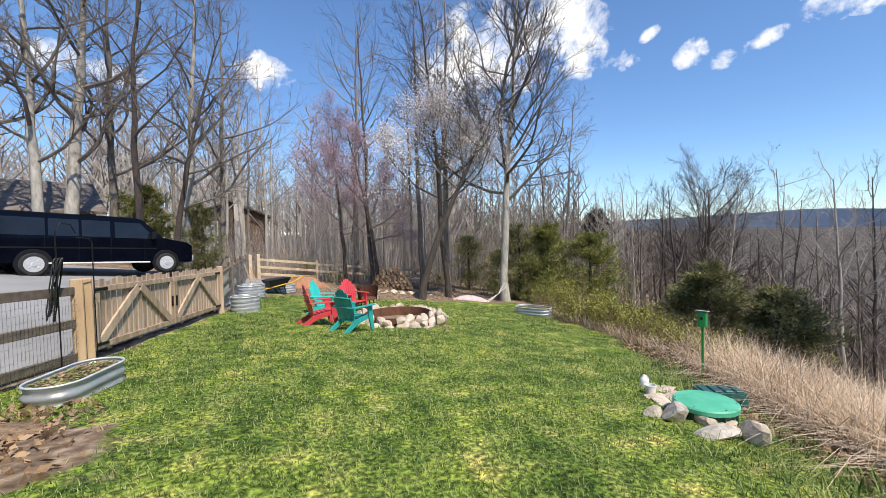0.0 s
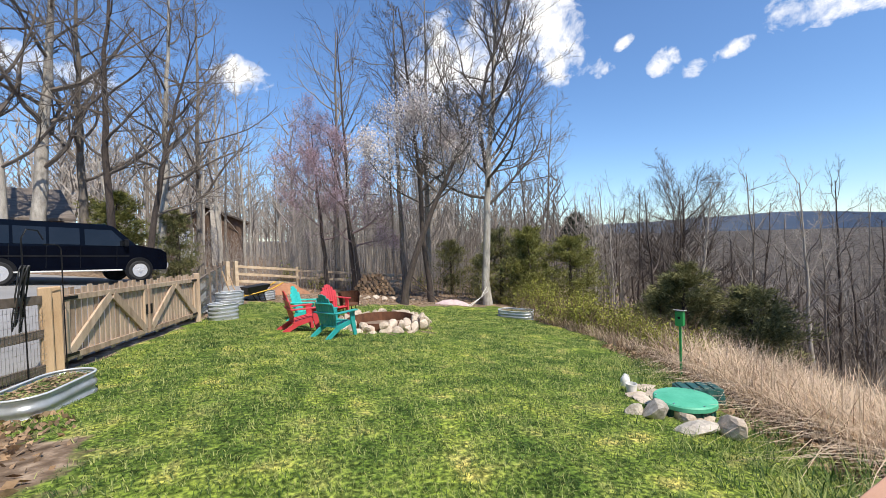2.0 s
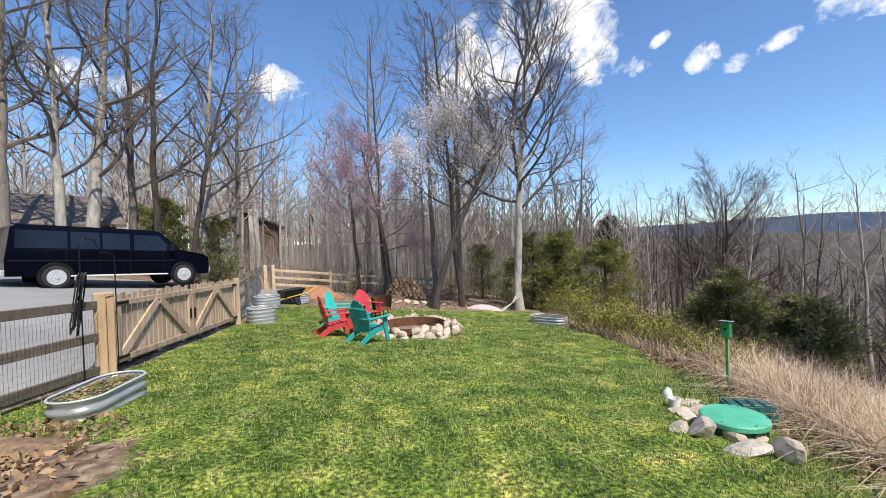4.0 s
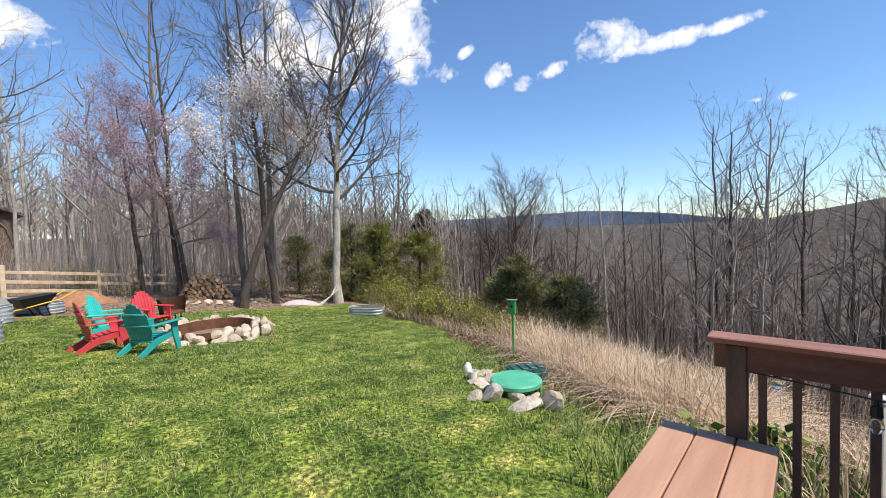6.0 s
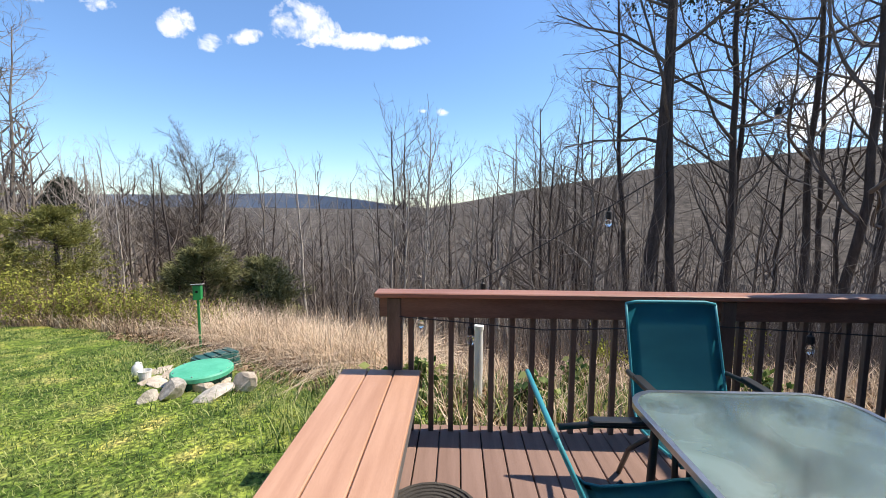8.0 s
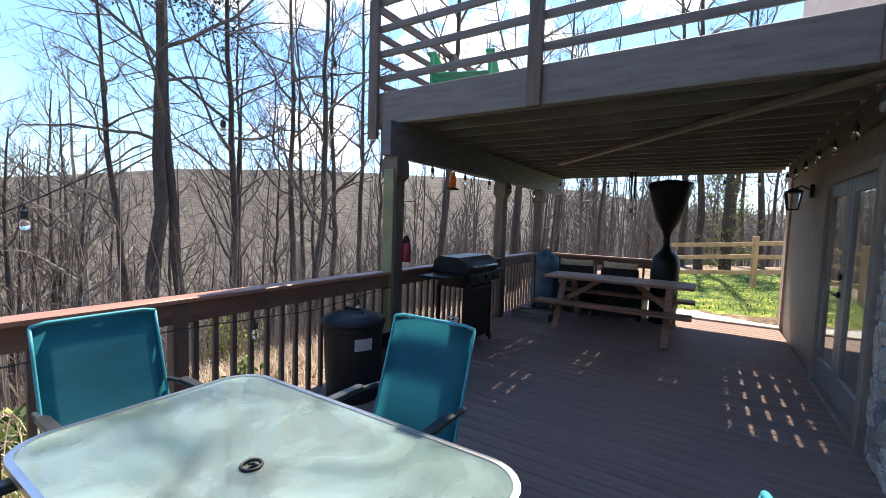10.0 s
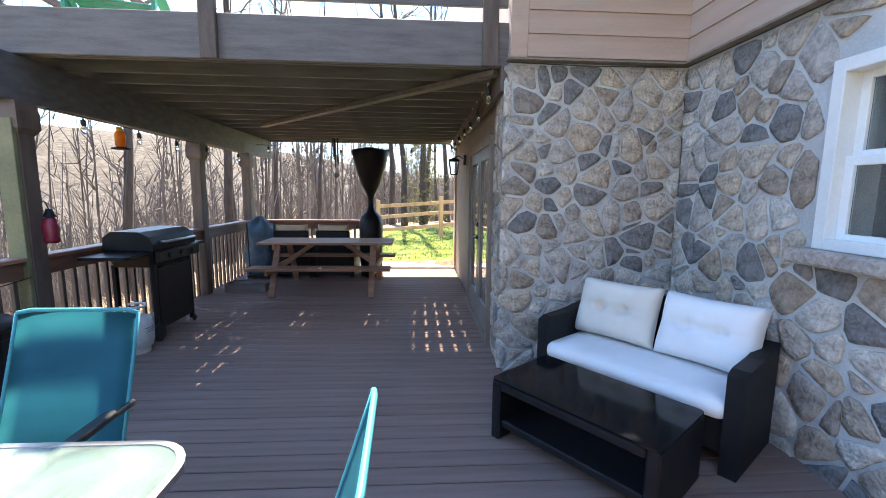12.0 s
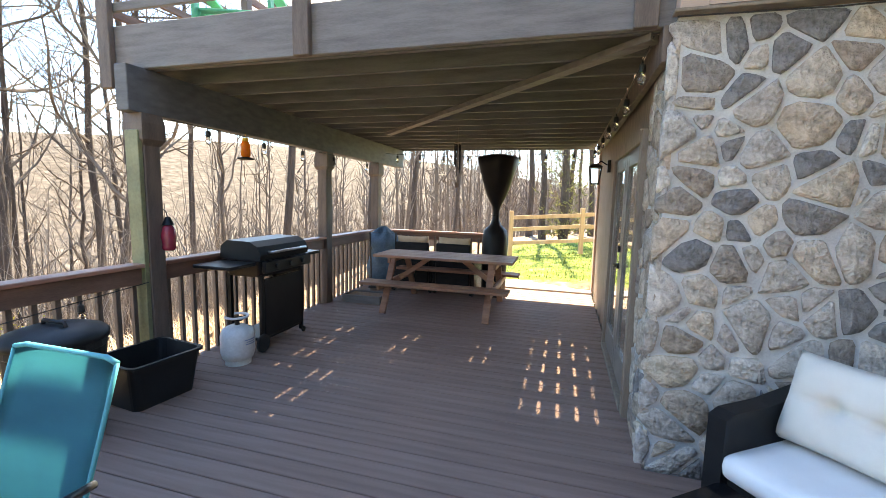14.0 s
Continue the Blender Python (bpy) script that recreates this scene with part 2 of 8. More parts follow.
SIDING = surface("tan_clapboard", (0.42, 0.295, 0.23), (0.52, 0.375, 0.30), 0.6, scale=1.2, fine=25, stretch=(1, 1, 9), bump=0.15, dist=0.002, vary=0.06)
MORTAR = surface("grey_mortar", (0.38, 0.385, 0.38), (0.58, 0.58, 0.57), 0.95, scale=4, fine=70, bump=0.6, dist=0.01)
METAL = surface("galvanised_steel", (0.60, 0.64, 0.66), (0.78, 0.81, 0.83), 0.35, metal=0.35, scale=3, fine=20, bump=0.05, dist=0.002)
STEEL = surface("brushed_steel", (0.5, 0.5, 0.5), (0.68, 0.68, 0.68), 0.3, metal=1.0, scale=5, fine=60, bump=0.05, dist=0.001)
BLACK = surface("black_paint", (0.005, 0.005, 0.006), (0.012, 0.012, 0.013), 0.42, spec=0.25, scale=4, fine=90, bump=0.08, dist=0.001)
BLACKPLASTIC = surface("black_plastic", (0.008, 0.009, 0.010), (0.018, 0.019, 0.021), 0.5, spec=0.3, scale=4, fine=120, bump=0.15, dist=0.001)
DARKFRAME = surface("dark_powder_coat", (0.02, 0.022, 0.024), (0.04, 0.042, 0.045), 0.35, scale=6, fine=120, bump=0.05, dist=0.001)
TEALSLING = surface("teal_sling_fabric", (0.014, 0.165, 0.235), (0.032, 0.275, 0.36), 0.65, scale=2.5, fine=260, bump=0.25, dist=0.001, stretch=(1, 1, 2.5), through_light=0.42)
TURQUOISE = surface("teal_fabric_hem", (0.03, 0.27, 0.33), (0.06, 0.40, 0.46), 0.5, scale=3, fine=150, bump=0.15, dist=0.001, through_light=0.2)
REDPLASTIC = surface("faded_red_plastic", (0.50, 0.032, 0.045), (0.66, 0.07, 0.085), 0.45, scale=3, fine=60, bump=0.08, dist=0.002)
TEALPLASTIC = surface("teal_plastic", (0.012, 0.26, 0.25), (0.03, 0.40, 0.38), 0.42, scale=3, fine=60, bump=0.08, dist=0.002)
AQUAPLASTIC = surface("aqua_plastic", (0.02, 0.50, 0.46), (0.05, 0.64, 0.58), 0.42, scale=3, fine=60, bump=0.08, dist=0.002)
LIDGREEN = surface("faded_green_lid", (0.05, 0.36, 0.21), (0.11, 0.50, 0.32), 0.55, scale=4, fine=40, bump=0.15, dist=0.003)
BOXGREEN = surface("dark_green_plastic", (0.012, 0.075, 0.07), (0.03, 0.13, 0.12), 0.5, scale=5, fine=60, bump=0.15, dist=0.002)
POSTGREEN = surface("green_enamel", (0.012, 0.22, 0.06), (0.02, 0.32, 0.09), 0.4, scale=6, fine=60, bump=0.08, dist=0.001)
OLIVEBOARD = surface("olive_side_board", (0.13, 0.13, 0.065), (0.24, 0.235, 0.12), 0.55, scale=3, fine=40, bump=0.1, dist=0.002)
UPGREEN = surface("bright_green_paint", (0.03, 0.28, 0.16), (0.07, 0.42, 0.25), 0.5, scale=3, fine=40, bump=0.1, dist=0.002)
WICKER = surface("black_resin_wicker", (0.004, 0.004, 0.005), (0.012, 0.012, 0.014), 0.45, spec=0.25, scale=8, fine=180, bump=0.8, dist=0.004, stretch=(1, 1, 2.2))
WHITECLOTH = surface("white_cushion_cloth", (0.74, 0.73, 0.72), (0.84, 0.83, 0.82), 0.9, scale=4, fine=220, bump=0.25, dist=0.002)
CREAMCLOTH = surface("cream_cushion_cloth", (0.62, 0.56, 0.49), (0.74, 0.68, 0.60), 0.9, scale=4, fine=220, bump=0.25, dist=0.002)
TANCLOTH = surface("tan_cushion_cloth", (0.56, 0.40, 0.26), (0.70, 0.53, 0.36), 0.9, scale=5, fine=160, bump=0.3, dist=0.002)
WHITEPAINT = surface("white_window_paint", (0.70, 0.71, 0.70), (0.82, 0.83, 0.82), 0.4, scale=3, fine=60, bump=0.06, dist=0.001)
GREYDOOR = surface("grey_door_paint", (0.12, 0.11, 0.10), (0.20, 0.185, 0.17), 0.45, scale=3, fine=60, bump=0.08, dist=0.001)
TRIM = surface("weathered_door_trim", (0.17, 0.13, 0.10), (0.28, 0.22, 0.17), 0.7, scale=3, fine=30, stretch=(6, 6, 1), bump=0.25, dist=0.003)
ASPHALT = surface("worn_driveway_asphalt", (0.21, 0.205, 0.20), (0.33, 0.325, 0.32), 0.92, scale=0.5, fine=130, bump=0.5, dist=0.01)
ROCK = surface("pale_fieldstone", (0.38, 0.30, 0.22), (0.68, 0.57, 0.46), 0.9, scale=6, fine=30, bump=0.6, dist=0.03, vary=0.3)
ROCKDARK = surface("grey_limestone", (0.24, 0.21, 0.175), (0.64, 0.58, 0.50), 0.9, scale=7, fine=25, bump=0.7, dist=0.04, vary=0.3)
RUST = surface("rusted_steel", (0.07, 0.028, 0.016), (0.19, 0.08, 0.042), 0.85, scale=5, fine=50, bump=0.4, dist=0.004)
SOIL = surface("bare_soil", (0.16, 0.105, 0.07), (0.33, 0.24, 0.17), 0.95, scale=5, fine=60, bump=0.7, dist=0.03)
REDSOIL = surface("red_soil_heap", (0.30, 0.13, 0.07), (0.45, 0.23, 0.13), 0.95, scale=5, fine=50, bump=0.7, dist=0.03)
LEAFMULCH = surface("dead_leaves", (0.13, 0.085, 0.05), (0.42, 0.28, 0.17), 0.9, scale=12, fine=40, bump=0.3, dist=0.01, island=0.6)
BARK = surface("grey_brown_bark", (0.12, 0.098, 0.08), (0.30, 0.26, 0.215), 0.95, scale=3, fine=18, stretch=(5, 5, 1.1), bump=0.9, dist=0.03, vary=0.25)
BARKPALE = surface("pale_grey_bark", (0.22, 0.195, 0.165), (0.52, 0.48, 0.42), 0.95, scale=2, fine=14, stretch=(4, 4, 1.2), bump=0.7, dist=0.02, vary=0.1)
BARKDARK = surface("dark_bark", (0.04, 0.03, 0.025), (0.10, 0.078, 0.065), 0.95, scale=3, fine=18, stretch=(5, 5, 1.1), bump=0.9, dist=0.03)
TWIG = surface("grey_twigs", (0.19, 0.165, 0.14), (0.42, 0.375, 0.33), 0.95, scale=1.5, fine=10, bump=0, vary=0.3)
TWIGDARK = surface("dark_twigs", (0.07, 0.056, 0.047), (0.195, 0.162, 0.136), 0.95, scale=1.5, fine=10, bump=0, vary=0.2)
TWIGPINK = surface("redbud_twigs", (0.17, 0.12, 0.115), (0.32, 0.24, 0.235), 0.95, scale=1.5, fine=10, bump=0)
BLOSSOM = surface("pale_blossom", (0.64, 0.55, 0.52), (0.86, 0.80, 0.76), 0.9, scale=6, fine=20, bump=0, island=0.4, through_light=0.3)
BLOSSOMPINK = surface("mauve_blossom", (0.36, 0.23, 0.27), (0.58, 0.44, 0.49), 0.9, scale=6, fine=20, bump=0, island=0.4, through_light=0.3)
CEDAR = surface("cedar_foliage", (0.06, 0.075, 0.026), (0.29, 0.275, 0.115), 0.9, scale=2.5, fine=18, bump=0, island=0.5, through_light=0.15)
PINE = surface("pine_foliage", (0.09, 0.11, 0.026), (0.34, 0.33, 0.10), 0.9, scale=2.5, fine=18, bump=0, island=0.5, through_light=0.2)
PINEDARK = surface("dark_pine_needles", (0.012, 0.022, 0.014), (0.045, 0.062, 0.036), 0.9, scale=2.5, fine=18, bump=0, island=0.5, through_light=0.15)
SPRING = surface("spring_leaves", (0.14, 0.16, 0.025), (0.44, 0.44, 0.085), 0.85, scale=2, fine=18, bump=0, island=0.6, through_light=0.35)
DRYGRASS = surface("dry_straw_grass", (0.34, 0.235, 0.15), (0.84, 0.67, 0.49), 0.85, scale=1.2, fine=20, bump=0, island=0.6, through_light=0.25)
BLADE = surface("lawn_grass_blade", (0.03, 0.078, 0.014), (0.46, 0.49, 0.17), 0.7, scale=5.0, fine=12, bump=0, island=0.6, through_light=0.3, c3=(0.11, 0.185, 0.038))
BRAMBLE = surface("bramble_stems", (0.12, 0.075, 0.05), (0.30, 0.20, 0.14), 0.9, scale=2, fine=20, bump=0, island=0.5)
NAVY = surface("dark_navy_car_paint", (0.0015, 0.002, 0.005), (0.0025, 0.004, 0.009), 0.10, scale=2, fine=60, bump=0.0)
NAVY.node_tree.nodes["Principled BSDF"].inputs["Specular IOR Level"].default_value = 0.13
DARKGLASS = surface("tinted_glass", (0.006, 0.008, 0.010), (0.012, 0.014, 0.018), 0.06, scale=2, fine=30, bump=0.0)
RUBBER = surface("tyre_rubber", (0.016, 0.016, 0.016), (0.03, 0.03, 0.03), 0.85, scale=8, fine=60, bump=0.3, dist=0.003)
CHROME = surface("polished_rim", (0.66, 0.66, 0.67), (0.80, 0.80, 0.81), 0.28, metal=0.45, scale=5, fine=60, bump=0.02)
YELLOW = surface("yellow_enamel", (0.60, 0.34, 0.02), (0.75, 0.45, 0.04), 0.45, scale=5, fine=60, bump=0.05)
SHINGLE = surface("weathered_shingles", (0.11, 0.09, 0.075), (0.23, 0.19, 0.16), 0.95, scale=2, fine=30, stretch=(1, 1, 6), bump=0.5, dist=0.02)
SHEDWALL = surface("brown_shed_boards", (0.10, 0.062, 0.042), (0.18, 0.12, 0.085), 0.8, scale=2, fine=30, stretch=(8, 8, 1), bump=0.3, dist=0.01)
LOGEND = surface("split_firewood", (0.14, 0.09, 0.055), (0.38, 0.26, 0.16), 0.9, scale=5, fine=30, bump=0.5, dist=0.01, vary=0.4)
PVC = surface("white_pipe", (0.66, 0.65, 0.61), (0.80, 0.79, 0.75), 0.4, scale=4, fine=50, bump=0.03)
TANKWHITE = surface("grey_white_tank_paint", (0.45, 0.46, 0.46), (0.68, 0.69, 0.69), 0.4, scale=4, fine=40, bump=0.1, dist=0.002)
AMBER = surface("amber_nectar", (0.75, 0.24, 0.02), (0.9, 0.36, 0.05), 0.12, scale=4, fine=40, bump=0.0, through_light=0.6)
REDGLASS = surface("red_lantern", (0.20, 0.012, 0.03), (0.32, 0.03, 0.06), 0.25, scale=4, fine=40, bump=0.0)
BLUETARP = surface("blue_grey_cloth", (0.03, 0.07, 0.11), (0.10, 0.18, 0.25), 0.6, scale=5, fine=40, bump=0.4, dist=0.02)
PINKSHEET = surface("faded_pink_sheet", (0.42, 0.30, 0.30), (0.62, 0.50, 0.49), 0.9, scale=5, fine=40, bump=0.4, dist=0.02)
RUG = surface("dark_woven_mat", (0.03, 0.027, 0.025), (0.07, 0.062, 0.055), 0.95, scale=5, fine=90, bump=0.8, dist=0.006)
PAPER = surface("white_label", (0.62, 0.63, 0.64), (0.74, 0.75, 0.76), 0.7, scale=5, fine=60, bump=0.0)
GREYINK = surface("grey_print", (0.22, 0.24, 0.27), (0.30, 0.32, 0.35), 0.7, scale=5, fine=60, bump=0.0)
BLUEINK = surface("blue_print", (0.10, 0.18, 0.34), (0.16, 0.25, 0.42), 0.7, scale=5, fine=60, bump=0.0)
ROOMDARK = surface("dim_room_wall", (0.20, 0.20, 0.19), (0.28, 0.28, 0.27), 0.9, scale=2, fine=30, bump=0.05)
# ridge colour includes the blue of the air in front of it
RIDGE = surface("hazed_far_ridge", (0.20, 0.25, 0.33), (0.25, 0.30, 0.38), 1.0, scale=0.004, fine=0.05, bump=0)
CONCRETE = surface("pale_concrete", (0.42, 0.40, 0.37), (0.58, 0.56, 0.53), 0.9, scale=2, fine=60, bump=0.3, dist=0.004)
LINE = surface("black_cable", (0.012, 0.012, 0.012), (0.025, 0.025, 0.025), 0.5, scale=5, fine=60, bump=0.0)
BRICKRED = surface("bulb_socket_black", (0.012, 0.012, 0.012), (0.024, 0.024, 0.024), 0.5, scale=5, fine=60, bump=0.0)


def glass(name, tint, rough, alpha_mix):
    m = bpy.data.materials.new(name)
    m.use_nodes = True
    n, l = m.node_tree.nodes, m.node_tree.links
    b = n["Principled BSDF"]
    b.inputs["Base Color"].default_value = (*tint, 1)
    b.inputs["Roughness"].default_value = rough
    b.inputs["Transmission Weight"].default_value = alpha_mix
    b.inputs["IOR"].default_value = 1.45
    no = n.new("ShaderNodeTexNoise")
    no.inputs["Scale"].default_value, no.inputs["Detail"].default_value = 3.0, 6
    tc = n.new("ShaderNodeTexCoord")
    l.new(tc.outputs["Object"], no.inputs["Vector"])
    rp = n.new("ShaderNodeMapRange")
    rp.inputs["To Min"].default_value, rp.inputs["To Max"].default_value = rough * 0.6, rough * 1.6 + 0.02
    l.new(no.outputs["Fac"], rp.inputs["Value"])
    l.new(rp.outputs[0], b.inputs["Roughness"])
    return m


TABLEGLASS = glass("frosted_dusty_table_glass", (0.33, 0.45, 0.43), 0.10, 0.6)
# dust lies on the table glass in cloudy smears
_n, _l = TABLEGLASS.node_tree.nodes, TABLEGLASS.node_tree.links
_dust, _tc, _dr = _n.new("ShaderNodeTexNoise"), _n.new("ShaderNodeTexCoord"), _n.new("ShaderNodeMapRange")
_dust.inputs["Scale"].default_value, _dust.inputs["Detail"].default_value, _dust.inputs["Distortion"].default_value = 2.4, 7, 0.9
_l.new(_tc.outputs["Object"], _dust.inputs["Vector"])
_l.new(_dust.outputs["Fac"], _dr.inputs["Value"])
for _k, _v in (("From Min", 0.36), ("From Max", 0.66), ("To Min", 0.84), ("To Max", 0.46)):
    _dr.inputs[_k].default_value = _v
_l.new(_dr.outputs[0], _n["Principled BSDF"].inputs["Transmission Weight"])
PANE = glass("window_glass", (0.82, 0.88, 0.86), 0.01, 0.95)
BULB = glass("clear_bulb_glass", (0.95, 0.95, 0.93), 0.02, 0.95)
SMOKED = glass("black_table_glass", (0.006, 0.006, 0.007), 0.08, 0.0)
SMOKED.node_tree.nodes["Principled BSDF"].inputs["Specular IOR Level"].default_value = 0.2

# wall stones: many tones of grey, tan and slate, one for each stone
STONE = bpy.data.materials.new("fieldstone")
STONE.use_nodes = True
_n, _l = STONE.node_tree.nodes, STONE.node_tree.links
_b = _n["Principled BSDF"]
_b.inputs["Roughness"].default_value = 0.9
_b.inputs["Specular IOR Level"].default_value = 0.3
_r = _n.new("ShaderNodeValToRGB")
_r.color_ramp.elements[0].color = (0.23, 0.23, 0.235, 1)
_r.color_ramp.elements[1].color = (0.70, 0.66, 0.61, 1)
for _p, _c in ((0.12, (0.26, 0.255, 0.26)), (0.24, (0.44, 0.36, 0.29)), (0.36, (0.56, 0.53, 0.50)), (0.48, (0.40, 0.32, 0.26)), (0.60, (0.64, 0.55, 0.45)), (0.72, (0.50, 0.47, 0.45)), (0.84, (0.56, 0.46, 0.37)), (0.93, (0.66, 0.61, 0.56))):
    _r.color_ramp.elements.new(_p).color = (*_c, 1)
_l.new(_n.new("ShaderNodeObjectInfo").outputs["Random"], _r.inputs["Fac"])
_tc = _n.new("ShaderNodeTexCoord")
_big, _fine = _n.new("ShaderNodeTexNoise"), _n.new("ShaderNodeTexNoise")
for _q, _s, _d in ((_big, 9.0, 5), (_fine, 45.0, 6)):
    _q.inputs["Scale"].default_value, _q.inputs["Detail"].default_value = _s, _d
    _l.new(_tc.outputs["Object"], _q.inputs["Vector"])
_sum = _n.new("ShaderNodeMath")
_sum.operation = "ADD"
_l.new(_big.outputs["Fac"], _sum.inputs[0])
_l.new(_fine.outputs["Fac"], _sum.inputs[1])
_t = _n.new("ShaderNodeValToRGB")
_t.color_ramp.elements[0].position, _t.color_ramp.elements[0].color = 0.34, (0.56, 0.53, 0.50, 1)
_t.color_ramp.elements[1].position, _t.color_ramp.elements[1].color = 0.70, (1.26, 1.23, 1.19, 1)
_half = _n.new("ShaderNodeMath")
_half.operation = "MULTIPLY"
_half.inputs[1].default_value = 0.5
_l.new(_sum.outputs[0], _half.inputs[0])
_l.new(_half.outputs[0], _t.inputs["Fac"])
_m = _n.new("ShaderNodeMix")
_m.data_type, _m.blend_type = "RGBA", "MULTIPLY"
_m.inputs["Factor"].default_value = 1.0
_l.new(_r.outputs["Color"], _m.inputs["A"])
_l.new(_t.outputs["Color"], _m.inputs["B"])
_l.new(_m.outputs["Result"], _b.inputs["Base Color"])
_bp = _n.new("ShaderNodeBump")
_bp.inputs["Strength"].default_value, _bp.inputs["Distance"].default_value = 0.9, 0.03
_l.new(_sum.outputs[0], _bp.inputs["Height"])
_l.new(_bp.outputs[0], _b.inputs["Normal"])


# ---- ground ----
def smooth01(a, b, v):
    t = np.clip((v - a) / (b - a), 0, 1)
    return t * t * (3 - 2 * t)


def lawn_edge(y):
    return np.interp(y, [-60, -12, -8, -1, 2, 5, 8.4, 12, 18, 40, 120], [14, 4.2, 3.1, 3.2, 4.7, 7.0, 8.7, 9.6, 12.5, 32, 110])


RIDGE_AZ = [-180, -140, -60, 0, 40, 60, 75, 84, 92, 100, 115, 130, 150, 165, 180]
RIDGE_EL = [2.0, 1.0, 0.6, 0.4, 0.2, -0.2, -0.7, -0.4, 1.0, 2.6, 5.0, 6.1, 6.0, 4.6, 2.0]


def height(x, y):
    """Height of the ground."""
    x, y = np.asarray(x, float), np.asarray(y, float)
    yy = np.where(y < 8, y, 8 + 4.5 * np.tanh((y - 8) / 4.5))
    z = 0.055 - 0.115 * np.clip(x, -14, 30) - 0.033 * np.clip(yy, -4, 30)
    line = -2.33 + 0.346 * (y - 7.82)
    z = z + 0.03 * np.clip((line - x) * 0.945, 0, 14)
    z = z - 0.085 * np.clip(-x, 0, 2.6) * (1 - smooth01(0.4, 5.0, line - x)) * (1 - smooth01(11.0, 16.0, y)) * smooth01(2.5, 5.5, y)
    near = (1 - smooth01(1.2, 4.2, y)) * (1 - smooth01(-12.5, -9.0, -y - 0.0) * 0) * smooth01(-9.5, -8.7, y)
    z = z * (1 - near) + np.minimum(z, -0.28 - 0.10 * np.clip(x - 2.6, 0, 20)) * near
    south = 1 - smooth01(-9.4, -8.7, y)
    z = z * (1 - south) + (0.02 - 0.16 * np.clip(x - 0.2, 0, 40) + 0.05 * np.clip(-x, 0, 12)) * south
    e = np.clip(x - lawn_edge(y), 0, None)
    z = z - 36 * (1 - np.exp(-(e * e / (e + 5.0)) / 78))
    back_ = np.clip(-y - 22, 0, None)
    z = z - 10 * (1 - np.exp(-back_ / 60))
    r = np.hypot(x, y)
    el = np.interp(np.degrees(np.arctan2(x, y)), RIDGE_AZ, RIDGE_EL)
    hill = 1.6 + np.minimum(r, 900) * np.tan(np.radians(el))
    k = smooth01(170, 800, r)
    return z * (1 - k) + hill * k


def G(x, y):
    return float(height(x, y))


def stretched(lo, hi, step, far):
    core = list(np.arange(lo, hi + 1e-6, step))
    s, p, up = step, core[-1], []
    while p < far:
        s *= 1.22
        p += s
        up.append(p)
    s, p, down = step, core[0], []
    while p > -far:
        s *= 1.22
        p -= s
        down.append(p)
    return np.array(down[::-1] + core + up)


GROUND = bpy.data.materials.new("lawn_and_leaf_litter")
GROUND.use_nodes = True
_n, _l = GROUND.node_tree.nodes, GROUND.node_tree.links
_b = _n["Principled BSDF"]
_b.inputs["Roughness"].default_value = 0.95
_b.inputs["Specular IOR Level"].default_value = 0.15


def _noise(scale, detail=5):
    q = _n.new("ShaderNodeTexNoise")
    q.inputs["Scale"].default_value, q.inputs["Detail"].default_value = scale, detail
    tc = _n.new("ShaderNodeTexCoord")
    _l.new(tc.outputs["Object"], q.inputs["Vector"])
    return q


def _ramp(src, stops):
    q = _n.new("ShaderNodeValToRGB")
    while len(q.color_ramp.elements) > 1:
        q.color_ramp.elements.remove(q.color_ramp.elements[-1])
    q.color_ramp.elements[0].position, q.color_ramp.elements[0].color = stops[0][0], (*stops[0][1], 1)
    for p, c in stops[1:]:
        q.color_ramp.elements.new(p).color = (*c, 1)
    _l.new(src, q.inputs["Fac"])
    return q.outputs["Color"]


def _blend(f, a, b):
    q = _n.new("ShaderNodeMix")
    q.data_type = "RGBA"
    _l.new(f, q.inputs["Factor"])
    _l.new(a, q.inputs["A"])
    _l.new(b, q.inputs["B"])
    return q.outputs["Result"]


_green = _ramp(_noise(2.6, 9).outputs["Fac"], [(0.32, (0.05, 0.09, 0.017)), (0.46, (0.115, 0.175, 0.034)), (0.58, (0.19, 0.24, 0.055)), (0.72, (0.36, 0.335, 0.12))])
_grain = _ramp(_noise(24, 8).outputs["Fac"], [(0.36, (0.3, 0.32, 0.28)), (0.50, (0.92, 0.93, 0.88)), (0.65, (2.2, 2.0, 1.7))])
_mul = _n.new("ShaderNodeMix")
_mul.data_type, _mul.blend_type = "RGBA", "MULTIPLY"
_mul.inputs["Factor"].default_value = 1.0
_l.new(_green, _mul.inputs["A"])
_l.new(_grain, _mul.inputs["B"])
_drift = _ramp(_noise(1.1, 7).outputs["Fac"], [(0.36, (0.66, 0.74, 0.72)), (0.5, (1.0, 1.0, 1.0)), (0.64, (1.34, 1.25, 1.12))])
_mul2 = _n.new("ShaderNodeMix")
_mul2.data_type, _mul2.blend_type = "RGBA", "MULTIPLY"
_mul2.inputs["Factor"].default_value = 1.0
_l.new(_mul.outputs["Result"], _mul2.inputs["A"])
_l.new(_drift, _mul2.inputs["B"])
_litter = _ramp(_noise(7, 8).outputs["Fac"], [(0.30, (0.10, 0.068, 0.045)), (0.50, (0.215, 0.152, 0.105)), (0.68, (0.42, 0.315, 0.225))])
_woods = _ramp(_noise(0.16, 12).outputs["Fac"], [(0.3, (0.04, 0.034, 0.029)), (0.5, (0.085, 0.071, 0.059)), (0.7, (0.15, 0.127, 0.106))])
_att = _n.new("ShaderNodeAttribute")
_att.attribute_name = "lawn"
_rag = _n.new("ShaderNodeMath")
